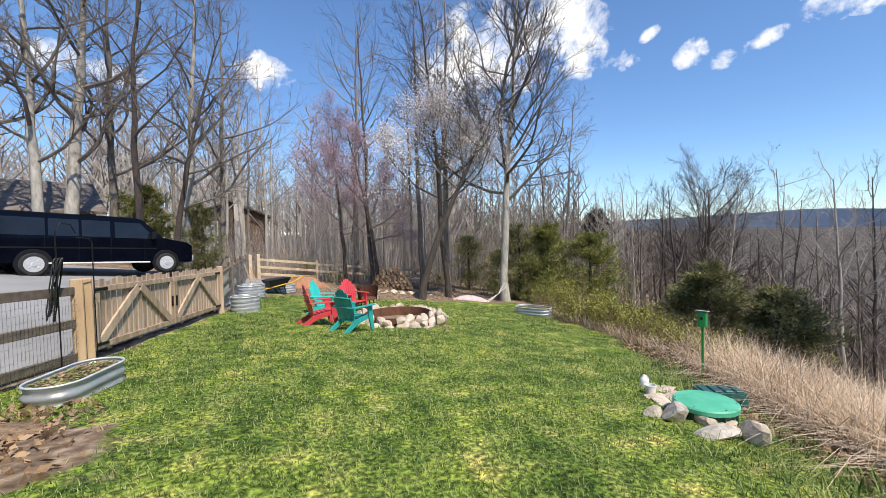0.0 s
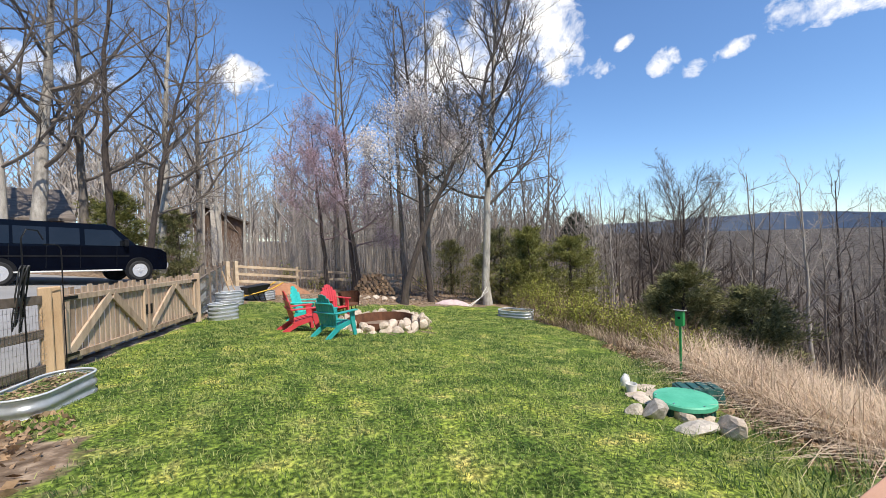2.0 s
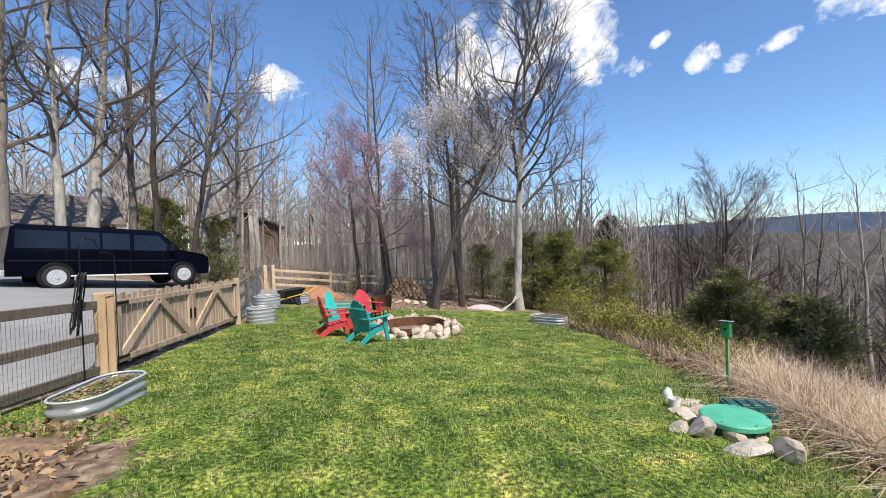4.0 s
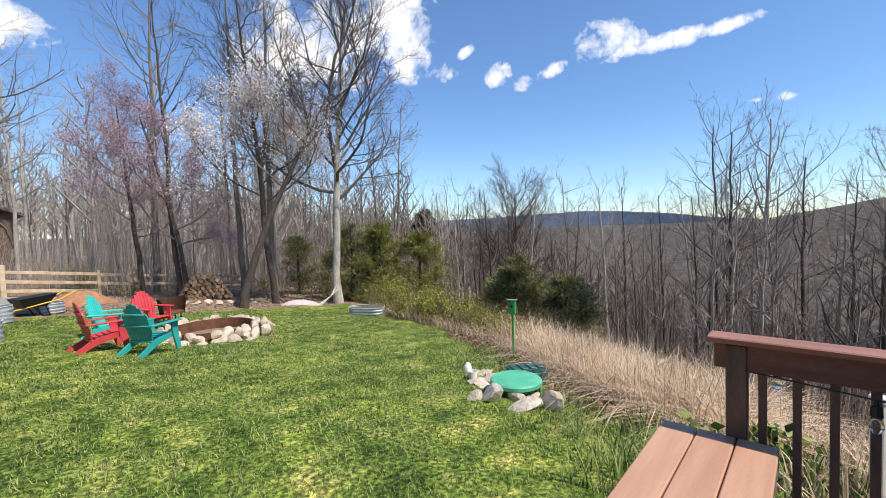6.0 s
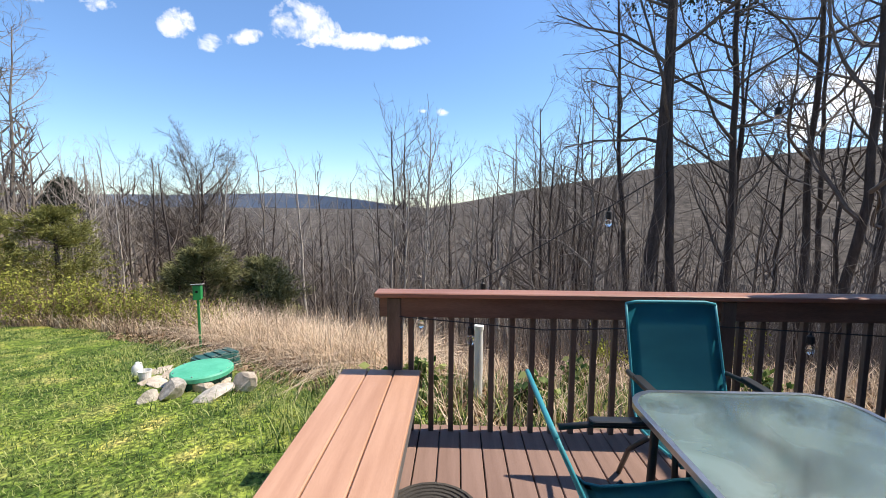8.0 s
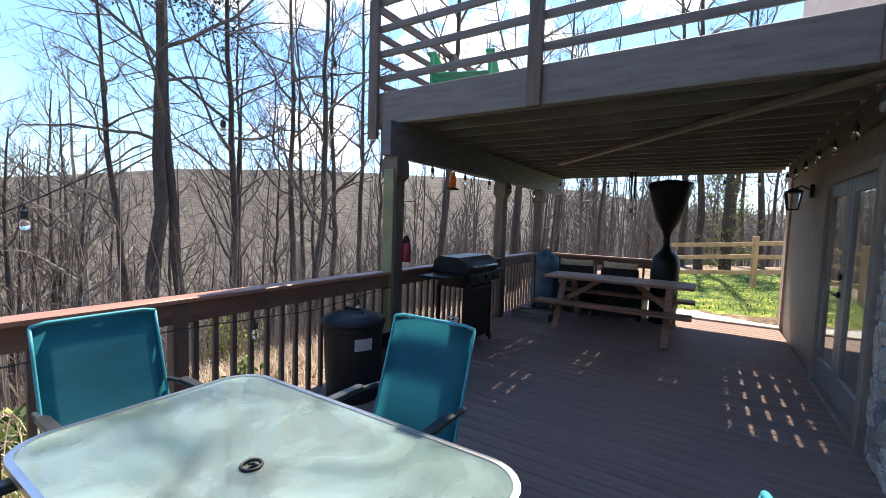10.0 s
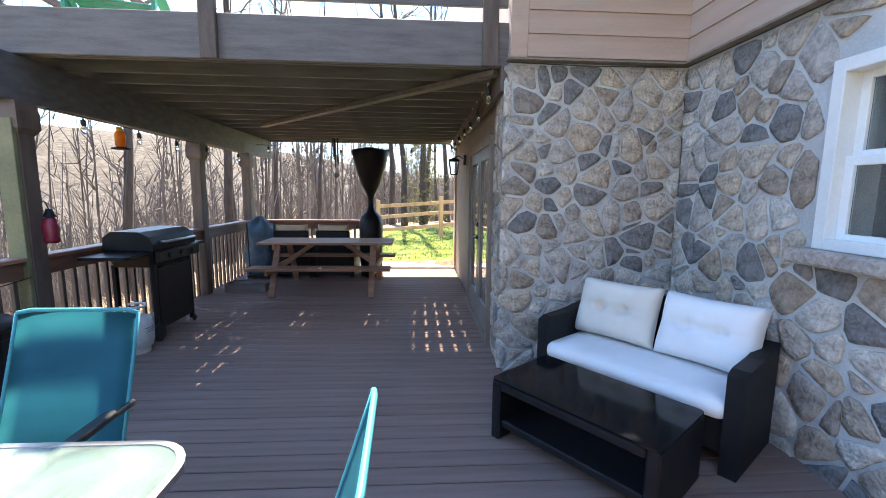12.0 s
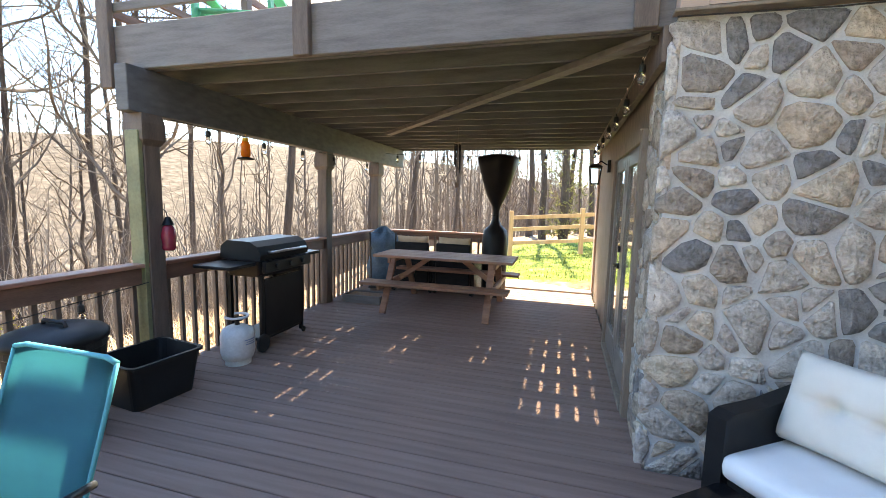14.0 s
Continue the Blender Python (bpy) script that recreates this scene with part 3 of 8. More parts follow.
_rag.operation = "MULTIPLY_ADD"
_l.new(_noise(2.2, 6).outputs["Fac"], _rag.inputs[0])
_rag.inputs[1].default_value = 1.5
_sub = _n.new("ShaderNodeMath")
_sub.operation = "SUBTRACT"
_l.new(_att.outputs["Fac"], _sub.inputs[0])
_sub.inputs[1].default_value = 0.75
_l.new(_sub.outputs[0], _rag.inputs[2])
_edge = _ramp(_rag.outputs[0], [(0.42, (0, 0, 0)), (0.58, (1, 1, 1))])
_att2 = _n.new("ShaderNodeAttribute")
_att2.attribute_name = "far"
_l.new(_blend(_att2.outputs["Fac"], _blend(_edge, _litter, _mul2.outputs["Result"]), _woods), _b.inputs["Base Color"])
_bp = _n.new("ShaderNodeBump")
_bp.inputs["Strength"].default_value, _bp.inputs["Distance"].default_value = 0.6, 0.04
_l.new(_noise(28, 6).outputs["Fac"], _bp.inputs["Height"])
_l.new(_bp.outputs[0], _b.inputs["Normal"])


def gate_x(y):
    return -2.33 + 0.346 * (y - 7.82)


def lawn_share(x, y):
    """1 on the mown grass, 0 on leaf litter."""
    v = 1 - smooth01(-0.5, 0.7, x - lawn_edge(y))
    v = v * smooth01(-0.25, 0.25, x - gate_x(y) + 0.0) * (1 - smooth01(15.0, 17.5, y - 0.25 * np.clip(4 - x, 0, 8)))
    v = v * smooth01(0.6, 1.3, y + 0.5 * np.clip(x - 2, 0, 3))
    bare = np.exp(-(((x + 2.1) / 0.9) ** 2 + ((y - 4.4) / 0.9) ** 2))
    v = v * (1 - 0.9 * np.clip(bare * 1.4, 0, 1))
    ring = np.exp(-((np.hypot(x - 3.75, y - 10.9) - 1.3) / 0.35) ** 2)
    v = v * (1 - 0.45 * ring)
    bank = (1 - smooth01(-10, -9.2, y)) * (1 - smooth01(0.2, 1.6, x)) * smooth01(-20, -17, y)
    return np.maximum(v, bank)


gx, gy = stretched(-9, 17, 0.33, 3800), stretched(-15, 26, 0.33, 3800)
X, Y = np.meshgrid(gx, gy, indexing="ij")
Z = height(X, Y)
Z = Z + np.where((np.hypot(X, Y) > 9), 0.03, 0.008) * np.sin(X * 2.3 + np.sin(Y * 1.7)) * np.cos(Y * 1.9)
nx, ny = len(gx), len(gy)
idx = np.arange(nx * ny).reshape(nx, ny)
quads = np.stack([idx[:-1, :-1], idx[1:, :-1], idx[1:, 1:], idx[:-1, 1:]], -1).reshape(-1, 4)
ground = new("ground", raw("ground", np.stack([X, Y, Z], -1).reshape(-1, 3).tolist(), quads.tolist(), GROUND, True))
tagged(ground, "patchy spring lawn falling away to wooded leaf-strewn slopes", "ground", kind="structure")
ground.data.attributes.new("lawn", "FLOAT", "POINT").data.foreach_set("value", lawn_share(X, Y).reshape(-1))
ground.data.attributes.new("far", "FLOAT", "POINT").data.foreach_set("value", smooth01(60, 180, np.hypot(X, Y)).reshape(-1))

# asphalt drive beyond the fence
xs_, ys_ = np.linspace(0.25, 15, 22), np.linspace(-3, 23, 36)
dv, df = [], []
for i, s_ in enumerate(xs_):
    for j, y_ in enumerate(ys_):
        s2 = min(s_, 15) if y_ < 20 else s_
        x_ = gate_x(y_) - s2 - (0.4 * math.sin(y_ * 0.4) if i == len(xs_) - 1 else 0)
        dv.append((x_, y_, G(x_, y_) + 0.05))
for i in range(len(xs_) - 1):
    for j in range(len(ys_) - 1):
        a = i * len(ys_) + j
        df.append((a, a + 1, a + len(ys_) + 1, a + len(ys_)))
tagged(new("road", raw("road", dv, df, ASPHALT, True)), "sunlit grey asphalt driveway behind the wooden fence", "driveway", kind="structure")

# far ridge, the blue haze of distance put into its colour
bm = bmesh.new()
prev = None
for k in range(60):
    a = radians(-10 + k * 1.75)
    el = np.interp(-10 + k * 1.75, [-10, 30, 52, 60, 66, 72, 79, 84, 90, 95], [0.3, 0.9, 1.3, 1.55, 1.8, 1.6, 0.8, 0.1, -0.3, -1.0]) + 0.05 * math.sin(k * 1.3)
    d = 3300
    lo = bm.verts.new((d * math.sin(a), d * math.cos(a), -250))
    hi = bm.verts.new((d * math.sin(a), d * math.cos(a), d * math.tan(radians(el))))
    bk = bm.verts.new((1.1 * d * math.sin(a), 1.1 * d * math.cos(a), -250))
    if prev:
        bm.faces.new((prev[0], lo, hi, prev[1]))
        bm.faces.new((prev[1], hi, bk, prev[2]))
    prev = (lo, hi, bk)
solid("backdrop", bm, RIDGE, "distant wooded mountain ridge with blue haze in its colour", "ridge", kind="structure")

# ---- house ----
W1, W2, YC = -1.40, -2.92, -3.87      # faces of the two stone walls, and the stone face between them
WALLTOP = 2.62
WIN = (-2.52, -1.50, 1.27, 2.27)      # window in the stone wall: y, y, z, z
DOOR = (-6.15, -4.42, 0.03, 2.12)


def wall_mesh(bm, x0, x1, y0, y1, z0, z1, hole=None, axis="x"):
    """A thick wall, with one opening (lo, hi, z, z) along its length."""
    if hole is None:
        box(bm, ((x0 + x1) / 2, (y0 + y1) / 2, (z0 + z1) / 2), (x1 - x0, y1 - y0, z1 - z0))
        return
    a, b, c, d = hole
    for p, q, r, s in ((y0, a, z0, z1), (b, y1, z0, z1), (a, b, z0, c), (a, b, d, z1)):
        if q - p > 0.001 and s - r > 0.001:
            box(bm, ((x0 + x1) / 2, (p + q) / 2, (r + s) / 2), (x1 - x0, q - p, s - r))


bm = bmesh.new()
wall_mesh(bm, W2 - 0.3, W2, YC - 0.3, 1.4, -0.6, WALLTOP, WIN)
wall_west = solid("wall_west", bm, MORTAR, "mortared fieldstone house wall with a white window", "stone wall", kind="structure")
bm = bmesh.new()
wall_mesh(bm, W2, W1 - 0.25, YC - 0.25, YC, -0.6, WALLTOP)
box(bm, (W1 - 0.125, YC - 0.265, 1.01), (0.25, 0.53, 3.22))
wall_corner = solid("wall_north", bm, MORTAR, "mortared fieldstone wall beside the covered deck", "stone wall", kind="structure")
bm = bmesh.new()
wall_mesh(bm, W1 - 0.26, W1 - 0.03, -8.85, YC - 0.53, -0.6, WALLTOP, DOOR)
wall_porch = solid("wall_porch", bm, TRIM, "brown boarded house wall under the upper deck", "house wall", kind="structure")
bm = bmesh.new()
box(bm, (W1 - 4.2, -9.0, 2.2), (8.4, 0.3, 6.0))
box(bm, (W2 - 3.0, 1.55, 2.2), (6.4, 0.3, 6.0))
box(bm, (-7.0, -3.7, 2.2), (0.3, 10.4, 6.0))
solid("wall_back", bm, SIDING, "tan outer walls of the house", "house wall", kind="structure")
bm = bmesh.new()
box(bm, (-4.9, -3.7, 5.3), (5.6, 11.2, 0.2))
solid("ceiling", bm, SHINGLE, "plain roof slab over the house", "roof", kind="structure")
bm = bmesh.new()
box(bm, (-4.3, -3.0, 0.1), (2.4, 7.0, 0.2))
box(bm, (-5.3, -3.0, 1.5), (0.1, 7.0, 3.0))
solid("floor_inside", bm, ROOMDARK, "dim room behind the window", "room", kind="structure")

# clapboards above the stone
siding_north = tagged(new("siding_north"), "tan horizontal clapboard siding above the stone", "siding", kind="structure")
siding_west = tagged(new("siding_west"), "tan horizontal clapboard siding above the stone", "siding", kind="structure")


def clapboard(length):
    bm_ = bmesh.new()
    vs = [bm_.verts.new(p) for p in ((0, 0, 0), (0, 0.022, 0), (0, 0.008, 0.185), (0, 0, 0.185), (length, 0, 0), (length, 0.022, 0), (length, 0.008, 0.185), (length, 0, 0.185))]
    for f in ((0, 1, 2, 3), (7, 6, 5, 4), (0, 4, 5, 1), (1, 5, 6, 2), (2, 6, 7, 3), (3, 7, 4, 0)):
        bm_.faces.new([vs[i] for i in f])
    return finish(bm_, "clapboard", SIDING)


cb1, cb2 = clapboard(W1 - W2 - 0.135), clapboard(5.27)
for k in range(14):
    z_ = WALLTOP + 0.035 + k * 0.18
    o = new("clapboard", cb1)
    o.parent, o.matrix_local = siding_north, pose(W1 - 0.135, YC + 0.03, z_, 0, 0, 180) @ Matrix.Diagonal((1, -1, 1, 1))
    o = new("clapboard", cb2)
    o.parent, o.matrix_local = siding_west, pose(W2 + 0.03, YC + 0.03, z_, 0, 0, 90) @ Matrix.Diagonal((1, -1, 1, 1))
bm = bmesh.new()
box(bm, ((W2 + W1) / 2, YC - 0.12, 3.9), (W1 - W2 - 0.01, 0.28, 2.5))
solid("wall_upper_north", bm, SIDING, "tan upper wall behind the clapboards", "house wall", kind="structure")
bm = bmesh.new()
box(bm, (W2 - 0.13, -1.2, 3.9), (0.28, 5.3, 2.5))
solid("wall_upper_west", bm, SIDING, "tan upper wall behind the clapboards", "house wall", kind="structure")
bm = bmesh.new()
box(bm, (W1 - 0.065, YC - 0.02, 3.9), (0.14, 0.13, 2.5))
solid("trim", bm, SIDING, "tan corner board of the siding", "trim", kind="structure", bevel=0.004)
bm = bmesh.new()
box(bm, (W1 - 0.15, -6.4, 3.9), (0.3, 4.9, 2.5))
solid("wall_upper_porch", bm, SIDING, "tan upper wall beside the upper deck", "house wall", kind="structure")
bm = bmesh.new()
box(bm, ((W2 + W1) / 2 + 0.02, YC + 0.04, WALLTOP + 0.012), (W1 - W2 + 0.03, 0.08, 0.018))
box(bm, (W2 + 0.04, -1.2, WALLTOP + 0.012), (0.08, 5.2, 0.018))
solid("trim_flashing", bm, TRIM, "dark drip ledge between stone and siding", "trim", kind="structure", bevel=0.003)


# stones: cells of a scattered pattern, each a thick rounded piece
def clip_poly(poly, nx_, ny_, d):
    out = []
    for i in range(len(poly)):
        a, b = poly[i - 1], poly[i]
        da, db = nx_ * a[0] + ny_ * a[1] - d, nx_ * b[0] + ny_ * b[1] - d
        if (da <= 0) != (db <= 0):
            t = da / (da - db)
            out.append((a[0] + t * (b[0] - a[0]), a[1] + t * (b[1] - a[1])))
        if db <= 0:
            out.append(b)
    return out


def stone_cells(w, h, size, seed, gap=0.0095):
    rng = np.random.default_rng(seed)
    nu, nv = max(1, round(w / (size * 1.15))), max(1, round(h / size))
    pts = []
    for j in range(nv):
        for i in range(nu):
            pts.append(((i + 0.5 + 0.5 * (j % 2) - 0.25 + rng.uniform(-0.5, 0.5)) * w / nu, (j + 0.5 + rng.uniform(-0.5, 0.5)) * h / nv))
    wt = rng.uniform(-0.028, 0.028, len(pts))
    cells = []
    for i, (px, py) in enumerate(pts):
        poly = [(0, 0), (w, 0), (w, h), (0, h)]
        for j, (qx, qy) in enumerate(pts):
            if i == j or abs(qx - px) > 4 * size or abs(qy - py) > 4 * size:
                continue
            dx, dy = qx - px, qy - py
            L = math.hypot(dx, dy)
            poly = clip_poly(poly, dx / L, dy / L, (dx * (px + qx) / 2 + dy * (py + qy) / 2) / L - gap - rng.uniform(0, 0.005) + wt[i] - wt[j])
            if len(poly) < 3:
                break
        if len(poly) < 3:
            continue
        # cut the corners so that the pieces look tumbled
        r = []
        for k in range(len(poly)):
            a, b, c = poly[k - 1], poly[k], poly[(k + 1) % len(poly)]
            f1, f2 = rng.uniform(0.08, 0.27), rng.uniform(0.08, 0.27)
            r.append((b[0] + f1 * (a[0] - b[0]), b[1] + f1 * (a[1] - b[1])))
            r.append((b[0] + f2 * (c[0] - b[0]), b[1] + f2 * (c[1] - b[1])))
        cx, cy = sum(p[0] for p in r) / len(r), sum(p[1] for p in r) / len(r)
        area = 0.5 * abs(sum(r[k - 1][0] * r[k][1] - r[k][0] * r[k - 1][1] for k in range(len(r))))
        if area > 0.0012:
            cells.append((cx, cy, [(p[0] - cx, p[1] - cy) for p in r], rng.uniform(0.010, 0.026)))
    return cells


def stone_geometry(ring, deep, rng):
    vs, fs, n_ = [], [], len(ring)
    for s, z in ((1.0, -0.02), (1.0, 0.35 * deep), (0.95, 0.9 * deep), (0.55, deep)):
        for p in ring:
            w_ = 1 + (0.05 * rng.uniform(-1, 1) if s < 1 else 0)
            vs.append((p[0] * s * w_, p[1] * s * w_, z + rng.uniform(-0.3, 0.3) * deep * (s < 1)))
    for r_ in range(3):
        for k in range(n_):
            k2 = (k + 1) % n_
            fs.append((r_ * n_ + k, r_ * n_ + k2, (r_ + 1) * n_ + k2, (r_ + 1) * n_ + k))
    vs.append((0, 0, deep * 1.03))
    for k in range(n_):
        fs.append((3 * n_ + k, 3 * n_ + (k + 1) % n_, 4 * n_))
    return vs, fs


def lay_stones(parent, m, w, h, size, seed, hole=None, single=None):
    """Stones over a face of w by h whose lower left corner and axes are given by m (x along, y up, z out). single: the stretch laid as separate pieces."""
    rng = np.random.default_rng(seed + 50)
    rest_v, rest_f = [], []
    for cx, cy, ring, deep in stone_cells(w, h, size, seed):
        if hole and hole[0] - 0.07 < cx < hole[1] + 0.07 and hole[2] - 0.1 < cy < hole[3] + 0.07:
            continue
        if hole:
            ring = [(p[0], p[1]) for p in ring]
            if cx <= hole[0] and hole[2] < cy < hole[3]:
                ring = [(min(p[0], hole[0] - 0.07 - cx), p[1]) for p in ring]
            if cx >= hole[1] and hole[2] < cy < hole[3]:
                ring = [(max(p[0], hole[1] + 0.07 - cx), p[1]) for p in ring]
            if hole[0] < cx < hole[1]:
                ring = [(p[0], min(p[1], hole[2] - 0.1 - cy) if cy < hole[2] else max(p[1], hole[3] + 0.07 - cy)) for p in ring]
        vs, fs = stone_geometry(ring, deep, rng)
        if single is None or single[0] <= cx <= single[1]:
            o = new("stone", raw("stone", vs, fs, STONE, True))
            o.parent = parent
            o.matrix_local = m @ pose(cx, cy, 0)
        else:
            k = len(rest_v)
            rest_v += [(v[0] + cx, v[1] + cy, v[2]) for v in vs]
            rest_f += [tuple(i + k for i in f) for f in fs]
    if rest_v:
        o = tagged(new("stonework", raw("stonework", rest_v, rest_f, STONE, True)), kind="stuff")
        o.parent, o.matrix_local = parent, m


def face_matrix(origin, along, up, out):
    return Matrix.Translation(origin) @ Matrix((along, up, out)).transposed().to_4x4()


# ---- lower deck ----
DECK_N, DECK_S, DECK_E = 0.90, -8.80, 2.66
deck = tagged(new("floor"), "brown composite deck boards, dark in the shade and tan in the sun", "deck floor", kind="structure")
_cache = {}
y_ = DECK_N - 0.07
while y_ > DECK_S:
    west = W2 if y_ > YC else W1
    key = round(DECK_E - west, 3)
    if key not in _cache:
        bm = bmesh.new()
        box(bm, (0, 0, -0.0125), (key, 0.1345, 0.025))
        _cache[key] = finish(bm, "board", COMPOSITE, 0.004)
    o = new("board", _cache[key])
    o.parent, o.location = deck, ((DECK_E + west) / 2, y_, 0)
    y_ -= 0.1425
bm = bmesh.new()
box(bm, (-0.13, DECK_N - 0.02, -0.15), (5.5, 0.04, 0.24))
box(bm, (DECK_E - 0.03, -3.95, -0.15), (0.04, 9.7, 0.24))
for k in range(24):
    box(bm, (0.0, DECK_N - 0.3 - k * 0.405, -0.15), (5.2, 0.04, 0.23))
part("joists", bm, STAIN_X, deck, "dark stained deck joists")
bm = bmesh.new()
box(bm, (-0.4, DECK_S - 0.75, -0.02), (2.6, 1.45, 0.1))
solid("pavement", bm, CONCRETE, "sunlit pale concrete landing at the end of the deck", "landing", kind="structure", bevel=0.01)

# ---- railing ----
RX = 2.57


def railing(label, y0, y1, posts, m, top=1.0):
    """A run of railing along y, built at x = 0, with cap, face board, posts and balusters."""
    t = thing("deck_railing", m, label, "railing", "deck railings")
    bm = bmesh.new()
    box(bm, (0.0, (y0 + y1) / 2, top - 0.016), (0.155, y1 - y0 + 0.06, 0.033))
    part("cap_rail", bm, CAPRAIL, t, "red-brown weathered cap board", 0.006)
    bm = bmesh.new()
    box(bm, (-0.02, (y0 + y1) / 2, top - 0.105), (0.036, y1 - y0, 0.135))
    part("top_rail", bm, STAIN_Y, t, bevel=0.004)
    bm = bmesh.new()
    box(bm, (0, 0, 0), (0.036, 0.036, 0.94))
    bal = finish(bm, "baluster", STAIN, 0.003)
    n_ = int(round((y1 - y0) / 0.14))
    for k in range(n_):
        yb = y0 + (k + 0.5) * (y1 - y0) / n_
        if any(abs(yb - p) < 0.07 for p in posts):
            continue
        o = new("baluster", bal)
        o.parent, o.location = t, (0.016, yb, top - 0.565)
    for p in posts:
        bm = bmesh.new()
        box(bm, (-0.0, p, top / 2 - 0.12), (0.095, 0.095, top + 0.16))
        part("post", bm, STAIN, t, bevel=0.005)
    return t


railing("dark brown wooden railing with square balusters along the deck edge", -3.86, 0.60, (0.50, -1.72), pose(RX, 0, 0))
railing("dark brown wooden railing between the porch posts", -6.64, -4.04, (), pose(RX, 0, 0))
railing("dark brown wooden railing between the far porch posts", -8.42, -6.80, (), pose(RX, 0, 0))
railing("dark brown wooden railing across the deck end", -2.46, -0.25, (-0.3,), pose(0, -8.66, 0, 0, 0, 90))

# ---- bench along the lawn edge ----
bench = thing("deck_bench", pose(0, 0, 0), "built-in bench with three tan boards along the deck edge", "bench")
for k in range(3):
    bm = bmesh.new()
    box(bm, (0.95, 0.318 + 0.088 + k * 0.181, 0.445), (3.15, 0.174, 0.032))
    part("seat_board", bm, BENCHTOP, bench, bevel=0.006)
bm = bmesh.new()
box(bm, (0.95, 0.335, 0.39), (3.1, 0.03, 0.07))
box(bm, (0.95, 0.84, 0.39), (3.1, 0.03, 0.07))
part("apron", bm, STAIN_X, bench, bevel=0.003)
for xk in (-0.5, 0.95, 2.4):
    bm = bmesh.new()
    box(bm, (xk, 0.59, 0.18), (0.09, 0.40, 0.355))
    part("support", bm, STAIN, bench, bevel=0.004)

# ---- porch posts ----
for k, py in enumerate((-3.95, -6.72, -8.50)):
    t = thing("porch_post", pose(2.56, py, 0), "dark timber post carrying the upper deck", "post", "porch posts")
    bm = bmesh.new()
    box(bm, (0, 0, 1.0), (0.15, 0.15, 2.3))
    part("shaft", bm, STAIN, t, bevel=0.008)
    bm = bmesh.new()
    loft(bm, [[(s * a, s * b, z) for a, b in ((-1, -1), (1, -1), (1, 1), (-1, 1))] for s, z in ((0.076, 1.98), (0.105, 2.03), (0.105, 2.16), (0.09, 2.24))])
    part("capital", bm, STAIN, t, bevel=0.004)
    if k == 0:
        bm = bmesh.new()
        box(bm, (0.0, 0.10, 1.05), (0.14, 0.04, 2.1))
        part("side_board", bm, OLIVEBOARD, t, "olive-green board on the post", 0.004)

# ---- upper deck ----
UZ = 2.60
up = tagged(thing("ceiling_deck", pose(0, 0, 0), "dark stained upper deck with joists and rim boards", "upper deck"), kind="structure")
bm = bmesh.new()
box(bm, (2.56, -6.75, 2.42), (0.13, 5.95, 0.36))
part("main_beam", bm, JOIST, up, bevel=0.006)
bm = bmesh.new()
box(bm, (0.75, -3.955, 2.775), (4.34, 0.05, 0.35))
part("front_rim", bm, STAIN_X, up, bevel=0.006)
bm = bmesh.new()
box(bm, (2.92, -6.87, 2.775), (0.05, 5.85, 0.35))
part("side_rim", bm, STAIN_Y, up, bevel=0.006)
bm = bmesh.new()
box(bm, (0, 0, 0), (4.26, 0.045, 0.235))
jm = finish(bm, "joist", JOIST, 0.004)
for k in range(15):
    o = new("joist", jm)
    o.parent, o.location = up, (0.76, -4.02 - k * 0.41, UZ + 0.118)
bm = bmesh.new()
box(bm, (0, 0, 0), (0.131, 5.82, 0.024))
um = finish(bm, "upper_board", JOIST, 0.003)
# lengths of board that have shrunk and let the sun through
shrunk = {4: (-6.1, -8.0), 5: (-6.2, -8.1), 6: (-6.1, -8.4), 7: (-6.3, -8.0), 11: (-7.1, -7.6), 14: (-8.0, -8.5), 17: (-6.8, -8.2), 20: (-5.6, -6.7), 23: (-6.4, -7.9)}
for k in range(30):
    a, b = shrunk.get(k, (-6.88, -6.88))
    for y0_, y1_, wide in ((-3.97, a, 1.09), (a, b, 1.005 if k < 8 else 1.005), (b, -9.79, 1.09)) if k in shrunk else ((-3.97, -9.79, 1.09),):
        o = new("upper_board", um)
        o.parent, o.location = up, (-1.31 + k * 0.1435, (y0_ + y1_) / 2, UZ + 0.25)
        o.scale = (wide, (y0_ - y1_) / 5.82, 1)
bm = bmesh.new()
beam(bm, (1.80, -7.3, 2.575), (-1.32, -4.02, 2.575), 0.10, 0.045)
part("brace", bm, STAIN_X, up, "diagonal brace under the joists", 0.004)
bm = bmesh.new()
box(bm, (-1.36, -6.3, 2.5), (0.05, 4.8, 0.2))
part("ledger", bm, STAIN, up, bevel=0.004)

uprail = thing("upper_railing", pose(0, 0, 0), "dark railing of the upper deck with horizontal boards", "railing")
for xp in (2.86, 1.0, -1.24):
    bm = bmesh.new()
    box(bm, (xp, -3.905, 3.27 if xp < 2 else 3.2), (0.13, 0.05, 1.36 if xp < 2 else 1.5))
    part("post", bm, STAIN, uprail, bevel=0.005)
for zk, hk in ((3.10, 0.07), (3.37, 0.07), (3.64, 0.07), (3.93, 0.09)):
    bm = bmesh.new()
    box(bm, (0.76, -3.95, zk), (4.30, 0.035, hk))
    part("rail_board", bm, STAIN_X, uprail, bevel=0.004)
    bm = bmesh.new()
    box(bm, (2.93, -6.86, zk), (0.035, 5.8, hk))
    part("rail_board", bm, STAIN_Y, uprail, bevel=0.004)
for yp in (-5.6, -7.2, -8.6):
    bm = bmesh.new()
    box(bm, (2.90, yp, 3.27), (0.09, 0.09, 1.36))
    part("post", bm, STAIN, uprail, bevel=0.005)

